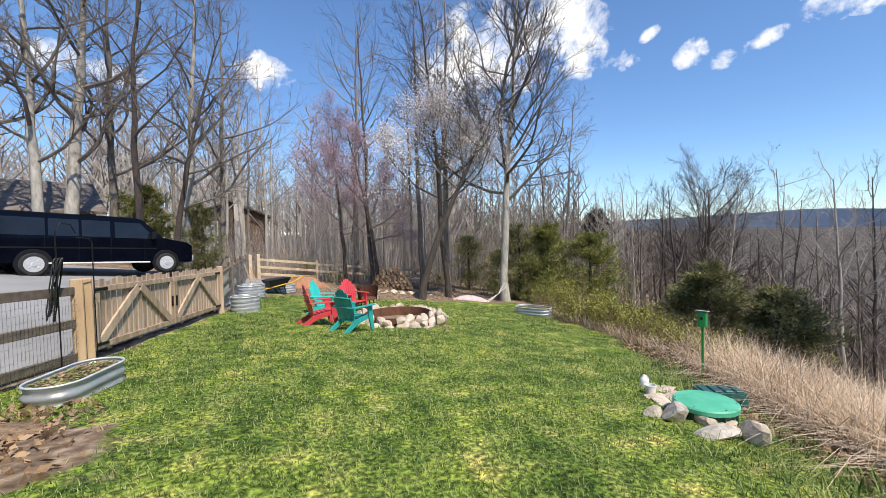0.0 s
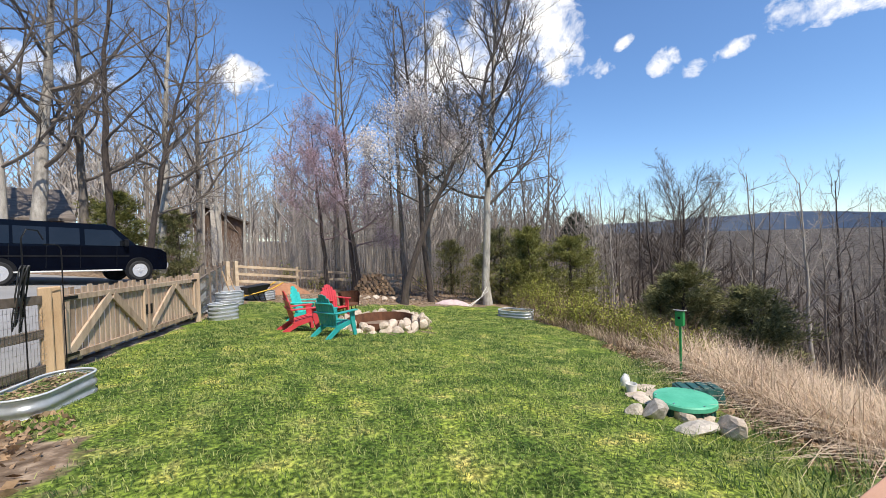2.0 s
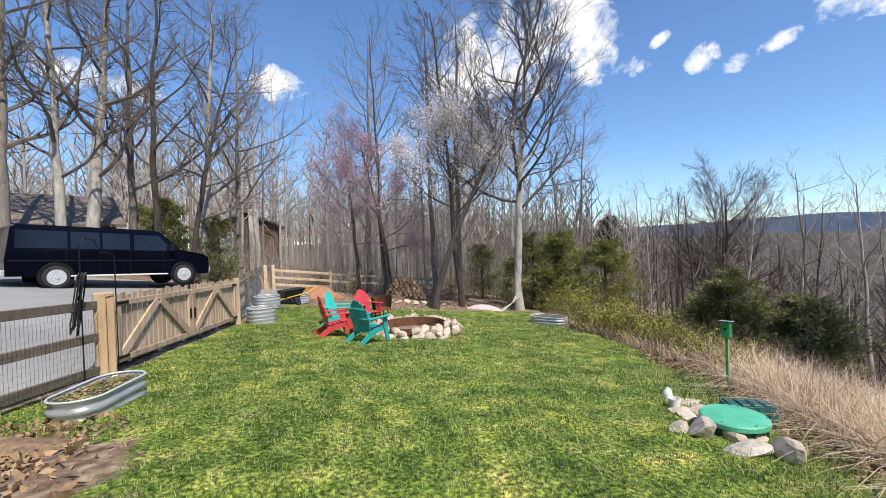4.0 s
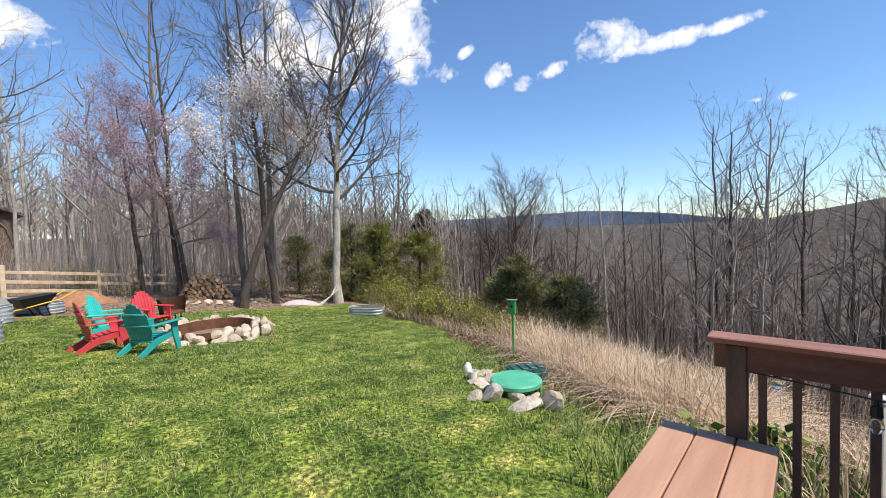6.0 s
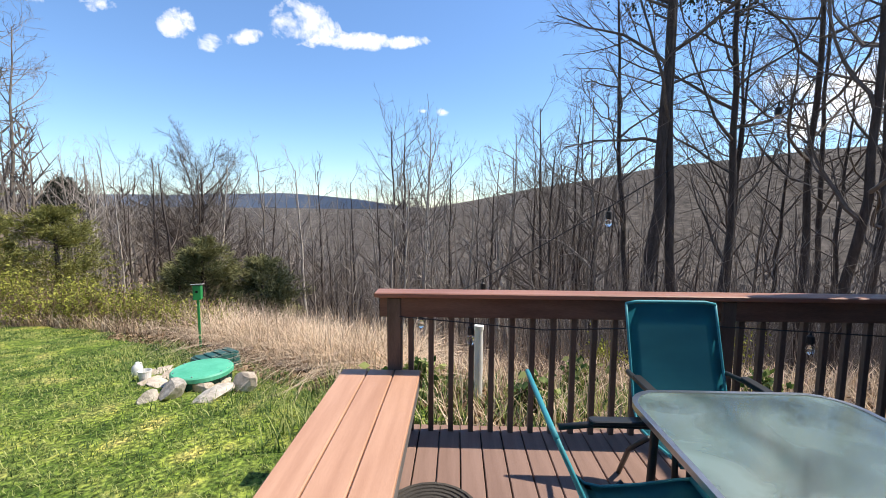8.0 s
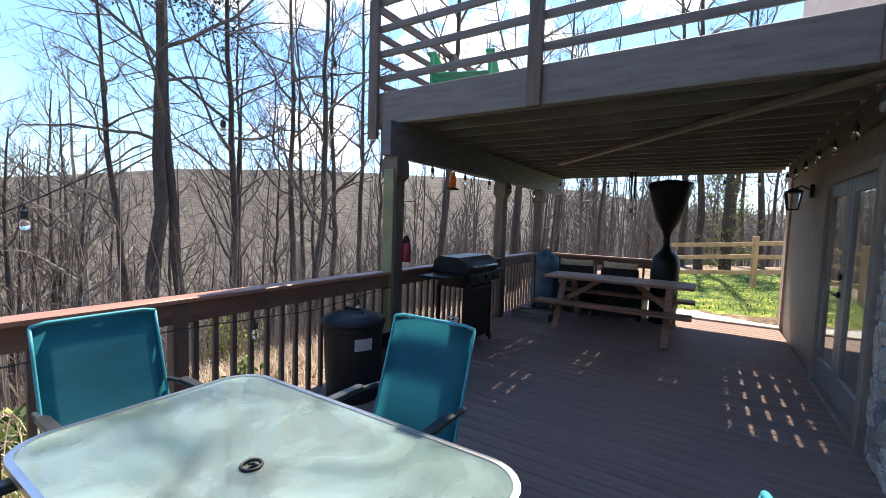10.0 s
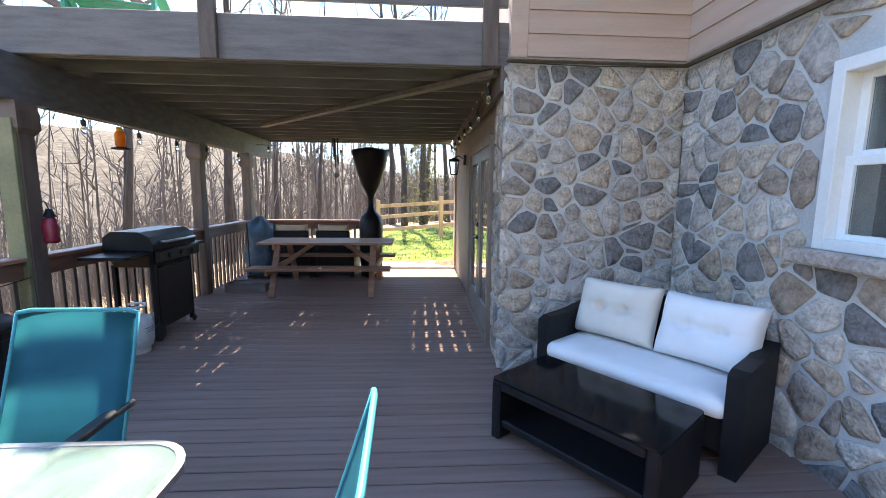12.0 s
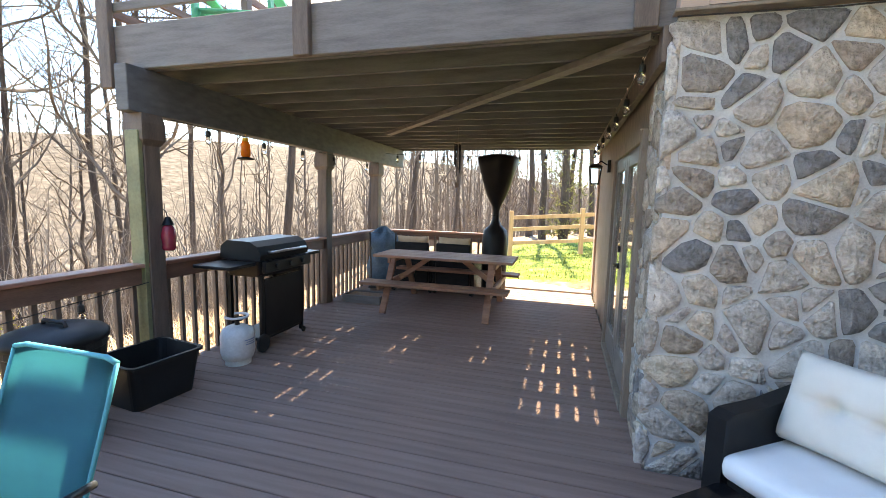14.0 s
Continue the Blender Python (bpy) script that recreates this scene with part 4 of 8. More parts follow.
# stones on the walls
lay_stones(wall_corner, face_matrix((W2 + 0.02, YC, -0.05), (1, 0, 0), (0, 0, 1), (0, -1, 0)) @ Matrix.Diagonal((1, 1, -1, 1)), W1 - W2 + 0.02, WALLTOP + 0.03, 0.160, 11)
lay_stones(wall_corner, face_matrix((W1, YC - 0.53, -0.05), (0, 1, 0), (0, 0, 1), (1, 0, 0)), 0.54, WALLTOP + 0.03, 0.165, 12)
lay_stones(wall_west, face_matrix((W2, YC, -0.05), (0, 1, 0), (0, 0, 1), (1, 0, 0)), 5.2, WALLTOP + 0.03, 0.178, 13,
           hole=(WIN[0] - YC, WIN[1] - YC, WIN[2] + 0.05, WIN[3] + 0.05), single=(0, 2.75))


# ---- window and door ----
win = thing("window_1", pose(W2, 0, 0), "white double-hung window in the stone wall", "window", kind="structure")
y0, y1, z0, z1 = WIN
bm = bmesh.new()
for c, s in (((0.0, y0 + 0.035, (z0 + z1) / 2), (0.12, 0.07, z1 - z0)), ((0.0, y1 - 0.035, (z0 + z1) / 2), (0.12, 0.07, z1 - z0)),
             ((0.0, (y0 + y1) / 2, z1 - 0.035), (0.12, y1 - y0 - 0.14, 0.07)), ((0.0, (y0 + y1) / 2, z0 + 0.03), (0.12, y1 - y0 - 0.14, 0.06))):
    box(bm, c, s)
part("frame", bm, WHITEPAINT, win, bevel=0.004)
for zc, xo in ((z0 + 0.27, -0.02), (z1 - 0.29, -0.055)):
    bm = bmesh.new()
    hgt = 0.46
    for c, s in (((xo, y0 + 0.095, zc), (0.035, 0.05, hgt)), ((xo, y1 - 0.095, zc), (0.035, 0.05, hgt)), ((xo, (y0 + y1) / 2, zc + hgt / 2 - 0.025), (0.035, y1 - y0 - 0.24, 0.05)), ((xo, (y0 + y1) / 2, zc - hgt / 2 + 0.025), (0.035, y1 - y0 - 0.24, 0.05))):
        box(bm, c, s)
    sash = part("sash", bm, WHITEPAINT, win, bevel=0.003)
    bm = bmesh.new()
    box(bm, (xo, (y0 + y1) / 2, zc), (0.006, y1 - y0 - 0.25, hgt - 0.1))
    p = part("pane", bm, PANE, sash)
    p.visible_shadow = False
bm = bmesh.new()
box(bm, (0.05, (y0 + y1) / 2, z0 - 0.045), (0.2, y1 - y0 + 0.16, 0.085))
part("sill", bm, STONE, win, "rough stone window sill", 0.015)
# white wire basket on the inner sill
bm = bmesh.new()
for k in range(4):
    tube(bm, [(0.11 * (0.85 + 0.05 * k) * math.cos(a * math.pi / 8), 0.16 * (0.85 + 0.05 * k) * math.sin(a * math.pi / 8), 0.03 + k * 0.035) for a in range(16)], 0.006, 5, True)
for a in range(16):
    c, s = math.cos(a * math.pi / 8), math.sin(a * math.pi / 8)
    tube(bm, [(0.09 * c, 0.13 * s, 0.0), (0.112 * c, 0.163 * s, 0.145)], 0.005, 4)
ob = solid("wire_basket", bm, WHITEPAINT, "white wire basket on the inner window ledge", "basket")
ob.location = (W2 - 0.17, y0 + 0.42, z0 + 0.06)
bm = bmesh.new()
box(bm, (W2 - 0.2, (y0 + y1) / 2, z0 + 0.03), (0.27, y1 - y0 - 0.02, 0.05))
solid("trim_window_ledge", bm, WHITEPAINT, "white inner window ledge", "ledge", kind="structure")

door = thing("door_1", pose(W1 - 0.03, 0, 0), "grey glazed double door onto the deck", "door", kind="structure")
d0, d1, d2, d3 = DOOR
bm = bmesh.new()
for c, s in (((0.02, d0 + 0.05, d3 / 2), (0.12, 0.1, d3)), ((0.02, d1 - 0.05, d3 / 2), (0.12, 0.1, d3)), ((0.02, (d0 + d1) / 2, d3 - 0.03), (0.12, d1 - d0 - 0.2, 0.1)), ((0.02, (d0 + d1) / 2, 0.03), (0.14, d1 - d0 - 0.2, 0.05))):
    box(bm, c, s)
part("frame", bm, TRIM, door, bevel=0.004)
wd = (d1 - d0 - 0.2) / 2
for k in range(2):
    yc = d0 + 0.1 + wd * (k + 0.5)
    bm = bmesh.new()
    for c, s in (((0.03, yc - wd / 2 + 0.06, 1.06), (0.045, 0.115, 1.98)), ((0.03, yc + wd / 2 - 0.06, 1.06), (0.045, 0.115, 1.98)), ((0.03, yc, 1.98), (0.045, wd - 0.24, 0.13)), ((0.03, yc, 0.19), (0.045, wd - 0.24, 0.25))):
        box(bm, c, s)
    leaf = part("leaf", bm, GREYDOOR, door, bevel=0.004)
    bm = bmesh.new()
    box(bm, (0.03, yc, 1.11), (0.008, wd - 0.245, 1.6))
    part("pane", bm, PANE, leaf)
    if k == 0:
        bm = bmesh.new()
        cyl(bm, (0.06, yc + wd / 2 - 0.06, 1.18), 0.03, 0.03, 14, axis="X")
        cyl(bm, (0.06, yc + wd / 2 - 0.06, 1.02), 0.026, 0.03, 14, axis="X")
        box(bm, (0.085, yc + wd / 2 - 0.11, 1.02), (0.018, 0.12, 0.02))
        part("handle", bm, BLACK, leaf, "black lever handle and bolt", 0.003)

lan = thing("wall_lantern", pose(W1, -7.2, 2.08), "black wall lantern beside the door", "wall lamp")
bm = bmesh.new()
box(bm, (0.0, 0, 0), (0.04, 0.11, 0.16))
tube(bm, [(0.02, 0, 0.02), (0.10, 0, 0.07), (0.17, 0, 0.02)], 0.01, 6)
part("bracket", bm, BLACK, lan, bevel=0.002)
bm = bmesh.new()
loft(bm, [[(0.17 + s * a, s * b, z) for a, b in ((-1, -1), (1, -1), (1, 1), (-1, 1))] for s, z in ((0.02, 0.04), (0.085, 0.0), (0.085, -0.02))])
loft(bm, [[(0.17 + s * a, s * b, z) for a, b in ((-1, -1), (1, -1), (1, 1), (-1, 1))] for s, z in ((0.055, -0.24), (0.055, -0.22))])
for a, b in ((-1, -1), (1, -1), (1, 1), (-1, 1)):
    beam(bm, (0.17 + 0.075 * a, 0.075 * b, -0.01), (0.17 + 0.05 * a, 0.05 * b, -0.23), 0.012, 0.012)
part("cage", bm, BLACK, lan)
bm = bmesh.new()
loft(bm, [[(0.17 + s * a, s * b, z) for a, b in ((-1, -1), (1, -1), (1, 1), (-1, 1))] for s, z in ((0.045, -0.22), (0.066, -0.02))])
part("glass", bm, BULB, lan)


# ---- glass table and sling chairs ----
def table():
    t = thing("patio_table", pose(0.875, -1.185, 0), "rectangular frosted glass patio table with dark metal rim", "table")
    bm = bmesh.new()
    o, i = [rounded(1.62, 0.98, 0.17, z, 6) for z in (0.695, 0.72)], [rounded(1.575, 0.935, 0.15, z, 6) for z in (0.72, 0.695)]
    vs = [[bm.verts.new(p) for p in r] for r in (*o, *i)]
    n_ = len(vs[0])
    for a, b in ((0, 1), (1, 2), (2, 3), (3, 0)):
        for k in range(n_):
            bm.faces.new((vs[a][k], vs[a][(k + 1) % n_], vs[b][(k + 1) % n_], vs[b][k]))
    part("rim", bm, STEEL, t, "pale worn metal rim", 0.004)
    bm = bmesh.new()
    hole = [(0.0 + 0.028 * math.cos(-a * 2 * math.pi / 28), 0.03 + 0.028 * math.sin(-a * 2 * math.pi / 28)) for a in range(28)]
    out = rounded(1.574, 0.934, 0.15, 0.716, 6)
    n_ = len(out)
    ang = [math.atan2(p[1] - 0.03, p[0]) for p in out]
    top = [bm.verts.new(p) for p in out]
    low = [bm.verts.new((p[0], p[1], 0.709)) for p in out]
    ht = [bm.verts.new((0.03 * math.cos(a), 0.03 + 0.03 * math.sin(a), 0.716)) for a in ang]
    hl = [bm.verts.new((0.03 * math.cos(a), 0.03 + 0.03 * math.sin(a), 0.709)) for a in ang]
    for k in range(n_):
        q = (k + 1) % n_
        bm.faces.new((top[k], top[q], ht[q], ht[k]))
        bm.faces.new((low[q], low[k], hl[k], hl[q]))
        bm.faces.new((top[q], top[k], low[k], low[q]))
        bm.faces.new((ht[k], ht[q], hl[q], hl[k]))
    part("glass_top", bm, TABLEGLASS, t, "dusty frosted green-tinted glass")
    bm = bmesh.new()
    tube(bm, [(0.033 * math.cos(a * math.pi / 10), 0.03 + 0.033 * math.sin(a * math.pi / 10), 0.719) for a in range(20)], 0.006, 6, True)
    tube(bm, [(0.033 * math.cos(a * math.pi / 10) * 0.7, 0.03 + 0.033 * math.sin(a * math.pi / 10) * 0.7, 0.70) for a in range(20)], 0.008, 6, True)
    part("umbrella_ring", bm, BLACKPLASTIC, t, "black umbrella hole ring", smooth=True)
    for sx in (-1, 1):
        for sy in (-1, 1):
            bm = bmesh.new()
            tube(bm, [(sx * 0.70, sy * 0.40, 0.70), (sx * 0.68, sy * 0.38, 0.60), (sx * 0.66, sy * 0.40, 0.3), (sx * 0.70, sy * 0.43, 0.0)], 0.019, 8)
            part("leg", bm, DARKFRAME, t, smooth=True)
    bm = bmesh.new()
    for sy in (-1, 1):
        tube(bm, [(-0.67, sy * 0.385, 0.62), (0.67, sy * 0.385, 0.62)], 0.014, 8)
    part("stretcher", bm, DARKFRAME, t, smooth=True)
    return t


table()


def sling_chair(m, label, low=False, drop=0.0):
    """Facing -y; the top of the back stands about 0.42 m behind the seat's middle."""
    t = thing("sling_chair", m, label, "chair", "patio sling chairs")
    prof = [(-0.26, 0.43), (-0.20, 0.425), (-0.05, 0.40), (0.12, 0.385), (0.19, 0.40), (0.235, 0.46), (0.30, 0.66), (0.37, 0.88), (0.41, 1.01)]
    if low:                                          # reclined setting
        prof = prof[:5] + [(0.245, 0.45), (0.31, 0.61), (0.385, 0.77), (0.44, 0.89)]
    ty, tz = prof[-1]
    for name, lo, hi in (("seat_sling", 0, 5), ("back_sling", 5, 9)):
        bm = bmesh.new()
        rows = []
        for (y, z) in prof[max(0, lo - (lo > 0)):hi]:
            rows.append([(x, y + 0.012 * (1 - (x / 0.25) ** 2) * (z > 0.42), z - 0.012 * (1 - (x / 0.25) ** 2) * (z < 0.44)) for x in np.linspace(-0.25, 0.25, 9)])
        g = [[bm.verts.new(p) for p in r] for r in rows]
        for a, b in zip(g, g[1:]):
            for k in range(8):
                bm.faces.new((a[k], a[k + 1], b[k + 1], b[k]))
        bmesh.ops.solidify(bm, geom=bm.faces[:], thickness=0.006)
        part(name, bm, TEALSLING, t, "teal woven sling fabric", smooth=True)
    bm = bmesh.new()
    for sx in (-1, 1):
        tube(bm, [(sx * 0.258, y, z) for y, z in prof], 0.008, 8)
    tube(bm, [(-0.258, ty, tz), (-0.2, ty + 0.006, tz + 0.012), (0.2, ty + 0.006, tz + 0.012), (0.258, ty, tz)], 0.010, 8)
    tube(bm, [(-0.258, -0.26, 0.43), (0.258, -0.26, 0.43)], 0.0135, 8)
    part("side_rail", bm, TURQUOISE, t, "teal hem over the frame", smooth=True)
    for sx in (-1, 1):
        bm = bmesh.new()
        tube(bm, [(sx * 0.285, -0.30, 0.0), (sx * 0.285, -0.27, 0.3), (sx * 0.285, -0.26, 0.60 - drop), (sx * 0.285, -0.20, 0.645 - drop), (sx * 0.285, 0.15, 0.65 - drop), (sx * 0.275, 0.30, 0.64 - drop * 0.5)], 0.014, 8)
        part("front_leg", bm, DARKFRAME, t, smooth=True)
        bm = bmesh.new()
        tube(bm, [(sx * 0.285, 0.34, 0.0), (sx * 0.28, 0.22, 0.22), (sx * 0.27, 0.02, 0.40)], 0.014, 8)
        part("back_leg", bm, DARKFRAME, t, smooth=True)
        bm = bmesh.new()
        loft(bm, [rounded(0.05, 0.34, 0.02, z, 3) for z in (0.655, 0.675)])
        bmesh.ops.translate(bm, verts=bm.verts, vec=(sx * 0.285, 0.0, -drop))
        part("armrest", bm, DARKFRAME, t, "dark armrest with a pale worn end", 0.004)
        bm = bmesh.new()
        loft(bm, [rounded(0.05, 0.09, 0.02, z, 3) for z in (0.658, 0.682)])
        bmesh.ops.translate(bm, verts=bm.verts, vec=(sx * 0.287, -0.20, -drop))
        part("armrest_tip", bm, STEEL, t, "pale worn armrest end", 0.004)
    return t


sling_chair(pose(1.81, -1.18, 0, 0, 0, -90), "teal sling patio chair with its back to the railing")
sling_chair(pose(0.86, -1.80, 0, 0, 0, 180), "teal sling patio chair in the porch's shade")
sling_chair(pose(1.20, -0.66, 0, 0, 0, 0), "turquoise sling patio chair reclined towards the bench", True)
sling_chair(pose(-0.12, -1.24, 0, 0, 0, 92) @ Matrix.Diagonal((1, 1, 0.955, 1)), "turquoise sling patio chair at the table's end", drop=0.085)


# ---- wicker sofa and coffee table ----
sofa = thing("wicker_sofa", pose(-2.00, -2.87, 0, 0, 0, 125.5) @ Matrix.Diagonal((0.91, 1, 1, 1)), "black wicker two-seat sofa with white cushions", "sofa")
bm = bmesh.new()
box(bm, (0, 0.30, 0.20), (1.32, 0.54, 0.20))
part("seat_base", bm, WICKER, sofa, bevel=0.015)
for sx in (-1, 1):
    bm = bmesh.new()
    loft(bm, [[(sx * 0.705 + a * 0.05, y, z) for a, y, z in ((-1, y_a, 0.0), (1, y_a, 0.0), (1, y_a, z_a), (-1, y_a, z_a))] for y_a, z_a in ((-0.01, 0.59), (0.05, 0.615), (0.30, 0.62), (0.60, 0.66))])
    part("arm", bm, WICKER, sofa, bevel=0.014)
bm = bmesh.new()
loft(bm, [[(x, y, z) for x, y, z in ((x_, 0.50, 0.25), (x_, 0.60, 0.05), (x_, 0.66, zt), (x_, 0.585, zt))] for x_, zt in ((-0.66, 0.72), (-0.45, 0.79), (0, 0.82), (0.45, 0.79), (0.66, 0.72))])
part("back", bm, WICKER, sofa, bevel=0.012)


def cushion(w, d, h, seed, puff=0.6, tuft=None):
    bm = bmesh.new()
    rng = random.Random(seed)
    nu, nv = 26, 20
    grid = {}
    for side in (1, -1):
        for i in range(nu + 1):
            for j in range(nv + 1):
                u, v = i / nu * 2 - 1, j / nv * 2 - 1
                if side == -1 and (i in (0, nu) or j in (0, nv)):
                    grid[side, i, j] = grid[1, i, j]
                    continue
                k = (1 - abs(u) ** 5) * (1 - abs(v) ** 5)
                z = h / 2 * k ** puff + 0.003 * math.sin(7 * u + seed) * math.cos(5 * v)
                if tuft and side == 1:
                    for tu, tv in tuft:
                        z -= 0.075 * math.exp(-(((u - tu) * w / 2) ** 2 + ((v - tv) * d / 2) ** 2) / 0.0014)
                    z -= 0.03 * math.exp(-((v - tuft[0][1]) * d / 2) ** 2 / 0.0006) * (1 - u * u)
                e = 1 - 0.05 * (1 - abs(u)) * abs(v) - 0.0
                grid[side, i, j] = bm.verts.new((u * w / 2 * (1 - 0.04 * (1 - v * v)), v * d / 2 * (1 - 0.06 * (1 - u * u)), side * z))
    for side in (1, -1):
        for i in range(nu):
            for j in range(nv):
                f = [grid[side, i, j], grid[side, i + 1, j], grid[side, i + 1, j + 1], grid[side, i, j + 1]]
                bm.faces.new(f if side == 1 else f[::-1])
    return bm


bm = bmesh.new()
loft(bm, [rounded(w, d, r, z, 5) for w, d, r, z in ((1.28, 0.52, 0.04, -0.055), (1.335, 0.565, 0.06, -0.04), (1.345, 0.575, 0.06, 0.0), (1.335, 0.565, 0.06, 0.035), (1.29, 0.53, 0.05, 0.055), (1.1, 0.38, 0.05, 0.066), (0.6, 0.1, 0.04, 0.07))])
part("seat_cushion", bm, WHITECLOTH, sofa, "long white seat cushion", smooth=True, at=pose(0, 0.26, 0.37))
for k, (xk, c, lab, rz_) in enumerate(((-0.34, CREAMCLOTH, "cream tufted back pillow", 3), (0.36, WHITECLOTH, "white tufted back pillow", -2))):
    ob = part("pillow", cushion(0.69, 0.46, 0.25, 3 + k, 0.5, [(-0.3, 0.0), (0.3, 0.0)]), c, sofa, lab, smooth=True)
    ob.matrix_local = pose(xk, 0.475, 0.66, 70, 0, rz_)

ct = thing("coffee_table", pose(-1.665, -2.575, 0, 0, 0, 127.7), "black wicker coffee table with a dark glass top", "coffee table")
for sx in (-1, 1):
    bm = bmesh.new()
    box(bm, (sx * 0.48, 0, 0.195), (0.07, 0.58, 0.39))
    part("side_panel", bm, WICKER, ct, bevel=0.012)
bm = bmesh.new()
box(bm, (0, 0, 0.11), (0.89, 0.54, 0.05))
part("shelf", bm, WICKER, ct, bevel=0.01)
bm = bmesh.new()
box(bm, (0, -0.27, 0.36), (0.89, 0.04, 0.05))
box(bm, (0, 0.27, 0.36), (0.89, 0.04, 0.05))
part("top_frame", bm, WICKER, ct, bevel=0.008)
bm = bmesh.new()
loft(bm, [rounded(1.03, 0.58, 0.03, z, 3) for z in (0.392, 0.402)])
part("glass_top", bm, SMOKED, ct, "black reflective glass top", 0.002)

# ---- trash can, tub, grill, tank ----
can = thing("trash_can", pose(2.20, -2.98, 0), "black plastic trash can with a domed lid and paper label", "trash can")
bm = bmesh.new()
loft(bm, [[(r * math.cos(a * math.pi / 14), r * math.sin(a * math.pi / 14), z) for a in range(28)] for r, z in ((0.215, 0.0), (0.225, 0.04), (0.255, 0.60), (0.262, 0.61), (0.262, 0.66), (0.25, 0.67))])
part("body", bm, BLACKPLASTIC, can, smooth=False)
bm = bmesh.new()
loft(bm, [[(r * math.cos(a * math.pi / 14), r * math.sin(a * math.pi / 14), z) for a in range(28)] for r, z in ((0.275, 0.655), (0.275, 0.69), (0.25, 0.715), (0.16, 0.745), (0.06, 0.752))])
lid_ = part("lid", bm, BLACKPLASTIC, can, smooth=True)
bm = bmesh.new()
tube(bm, [(-0.11, 0, 0.73), (-0.09, 0, 0.775), (0.09, 0, 0.775), (0.11, 0, 0.73)], 0.014, 8)
part("handle", bm, BLACKPLASTIC, lid_, smooth=True)
bm = bmesh.new()
vs = [[bm.verts.new((-0.2575 * math.cos(a) * (1.0 if z > 0.55 else 0.985), 0.2575 * math.sin(a), z)) for a in np.linspace(0.15, 0.75, 6)] for z in (0.47, 0.57)]
for k in range(5):
    bm.faces.new((vs[0][k], vs[0][k + 1], vs[1][k + 1], vs[1][k]))
bmesh.ops.solidify(bm, geom=bm.faces[:], thickness=0.003)
part("label", bm, PAPER, can, "white paper label")

tub = thing("storage_tub", pose(2.22, -3.60, 0, 0, 0, 83) @ Matrix.Diagonal((1.0, 1.2, 1.03, 1)), "open black plastic storage tub", "tub")
bm = bmesh.new()
o = [rounded(w, d, 0.05, z, 4) for w, d, z in ((0.46, 0.34, 0.0), (0.54, 0.41, 0.32), (0.58, 0.45, 0.325), (0.58, 0.45, 0.345), (0.53, 0.40, 0.345), (0.45, 0.33, 0.015))]
loft(bm, o)
part("shell", bm, BLACKPLASTIC, tub, bevel=0.003)

grill = thing("gas_grill", pose(2.24, -5.02, 0, 0, 0, -90) @ Matrix.Diagonal((1, 1, 1.10, 1)), "black gas grill on a wheeled cart with side shelves", "grill")
bm = bmesh.new()
loft(bm, [[(x, y, z) for y, z in ((-0.24, 0.86), (-0.25, 0.91), (-0.21, 0.985), (-0.12, 1.03), (0.15, 1.035), (0.23, 0.98), (0.24, 0.86))] for x in (-0.40, -0.37, 0.37, 0.40)])
part("lid", bm, BLACK, grill, bevel=0.012)
bm = bmesh.new()
loft(bm, [rounded(0.70, 0.40, 0.04, 0.70, 3), rounded(0.80, 0.48, 0.04, 0.855, 3)])
part("firebox", bm, BLACK, grill, bevel=0.005)
bm = bmesh.new()
box(bm, (0, -0.27, 0.80), (0.78, 0.05, 0.11))
panel = part("control_panel", bm, BLACK, grill, bevel=0.01)
for k in range(3):
    bm = bmesh.new()
    cyl(bm, (-0.22 + k * 0.22, -0.305, 0.80), 0.026, 0.03, 14, axis="Y")
    part("knob", bm, BLACKPLASTIC, panel, bevel=0.003)
bm = bmesh.new()
tube(bm, [(-0.27, -0.24, 0.93), (-0.27, -0.31, 0.935), (0.27, -0.31, 0.935), (0.27, -0.24, 0.93)], 0.012, 8)
part("lid_handle", bm, STEEL, grill, smooth=True)
for sx, w in ((-1, 0.36), (1, 0.30)):
    bm = bmesh.new()
    loft(bm, [rounded(w, 0.44, 0.03, z, 3) for z in (0.82, 0.85)])
    bmesh.ops.translate(bm, verts=bm.verts, vec=(sx * (0.41 + w / 2), 0, 0))
    part("side_shelf", bm, BLACK, grill, bevel=0.005)
for sx in (-1, 1):
    for sy in (-1, 1):
        bm = bmesh.new()
        box(bm, (sx * 0.33, sy * 0.19, 0.38), (0.04, 0.04, 0.68))
        part("leg", bm, BLACK, grill, bevel=0.003)
bm = bmesh.new()
box(bm, (0.02, -0.20, 0.40), (0.64, 0.02, 0.56))
part("cart_door", bm, BLACK, grill, bevel=0.005)
bm = bmesh.new()
box(bm, (0.36, 0, 0.40), (0.02, 0.38, 0.56))
part("cart_side", bm, BLACK, grill, bevel=0.005)
bm = bmesh.new()
box(bm, (0, 0, 0.11), (0.7, 0.40, 0.03))
part("bottom_shelf", bm, BLACK, grill, bevel=0.004)
for sy in (-1, 1):
    bm = bmesh.new()
    cyl(bm, (-0.36, sy * 0.22, 0.085), 0.085, 0.04, 20, axis="Y")
    part("wheel", bm, RUBBER, grill, bevel=0.008)
    bm = bmesh.new()
    cyl(bm, (0.36, sy * 0.2, 0.03), 0.03, 0.025, 14, axis="Y")
    part("castor", bm, RUBBER, grill, bevel=0.004)

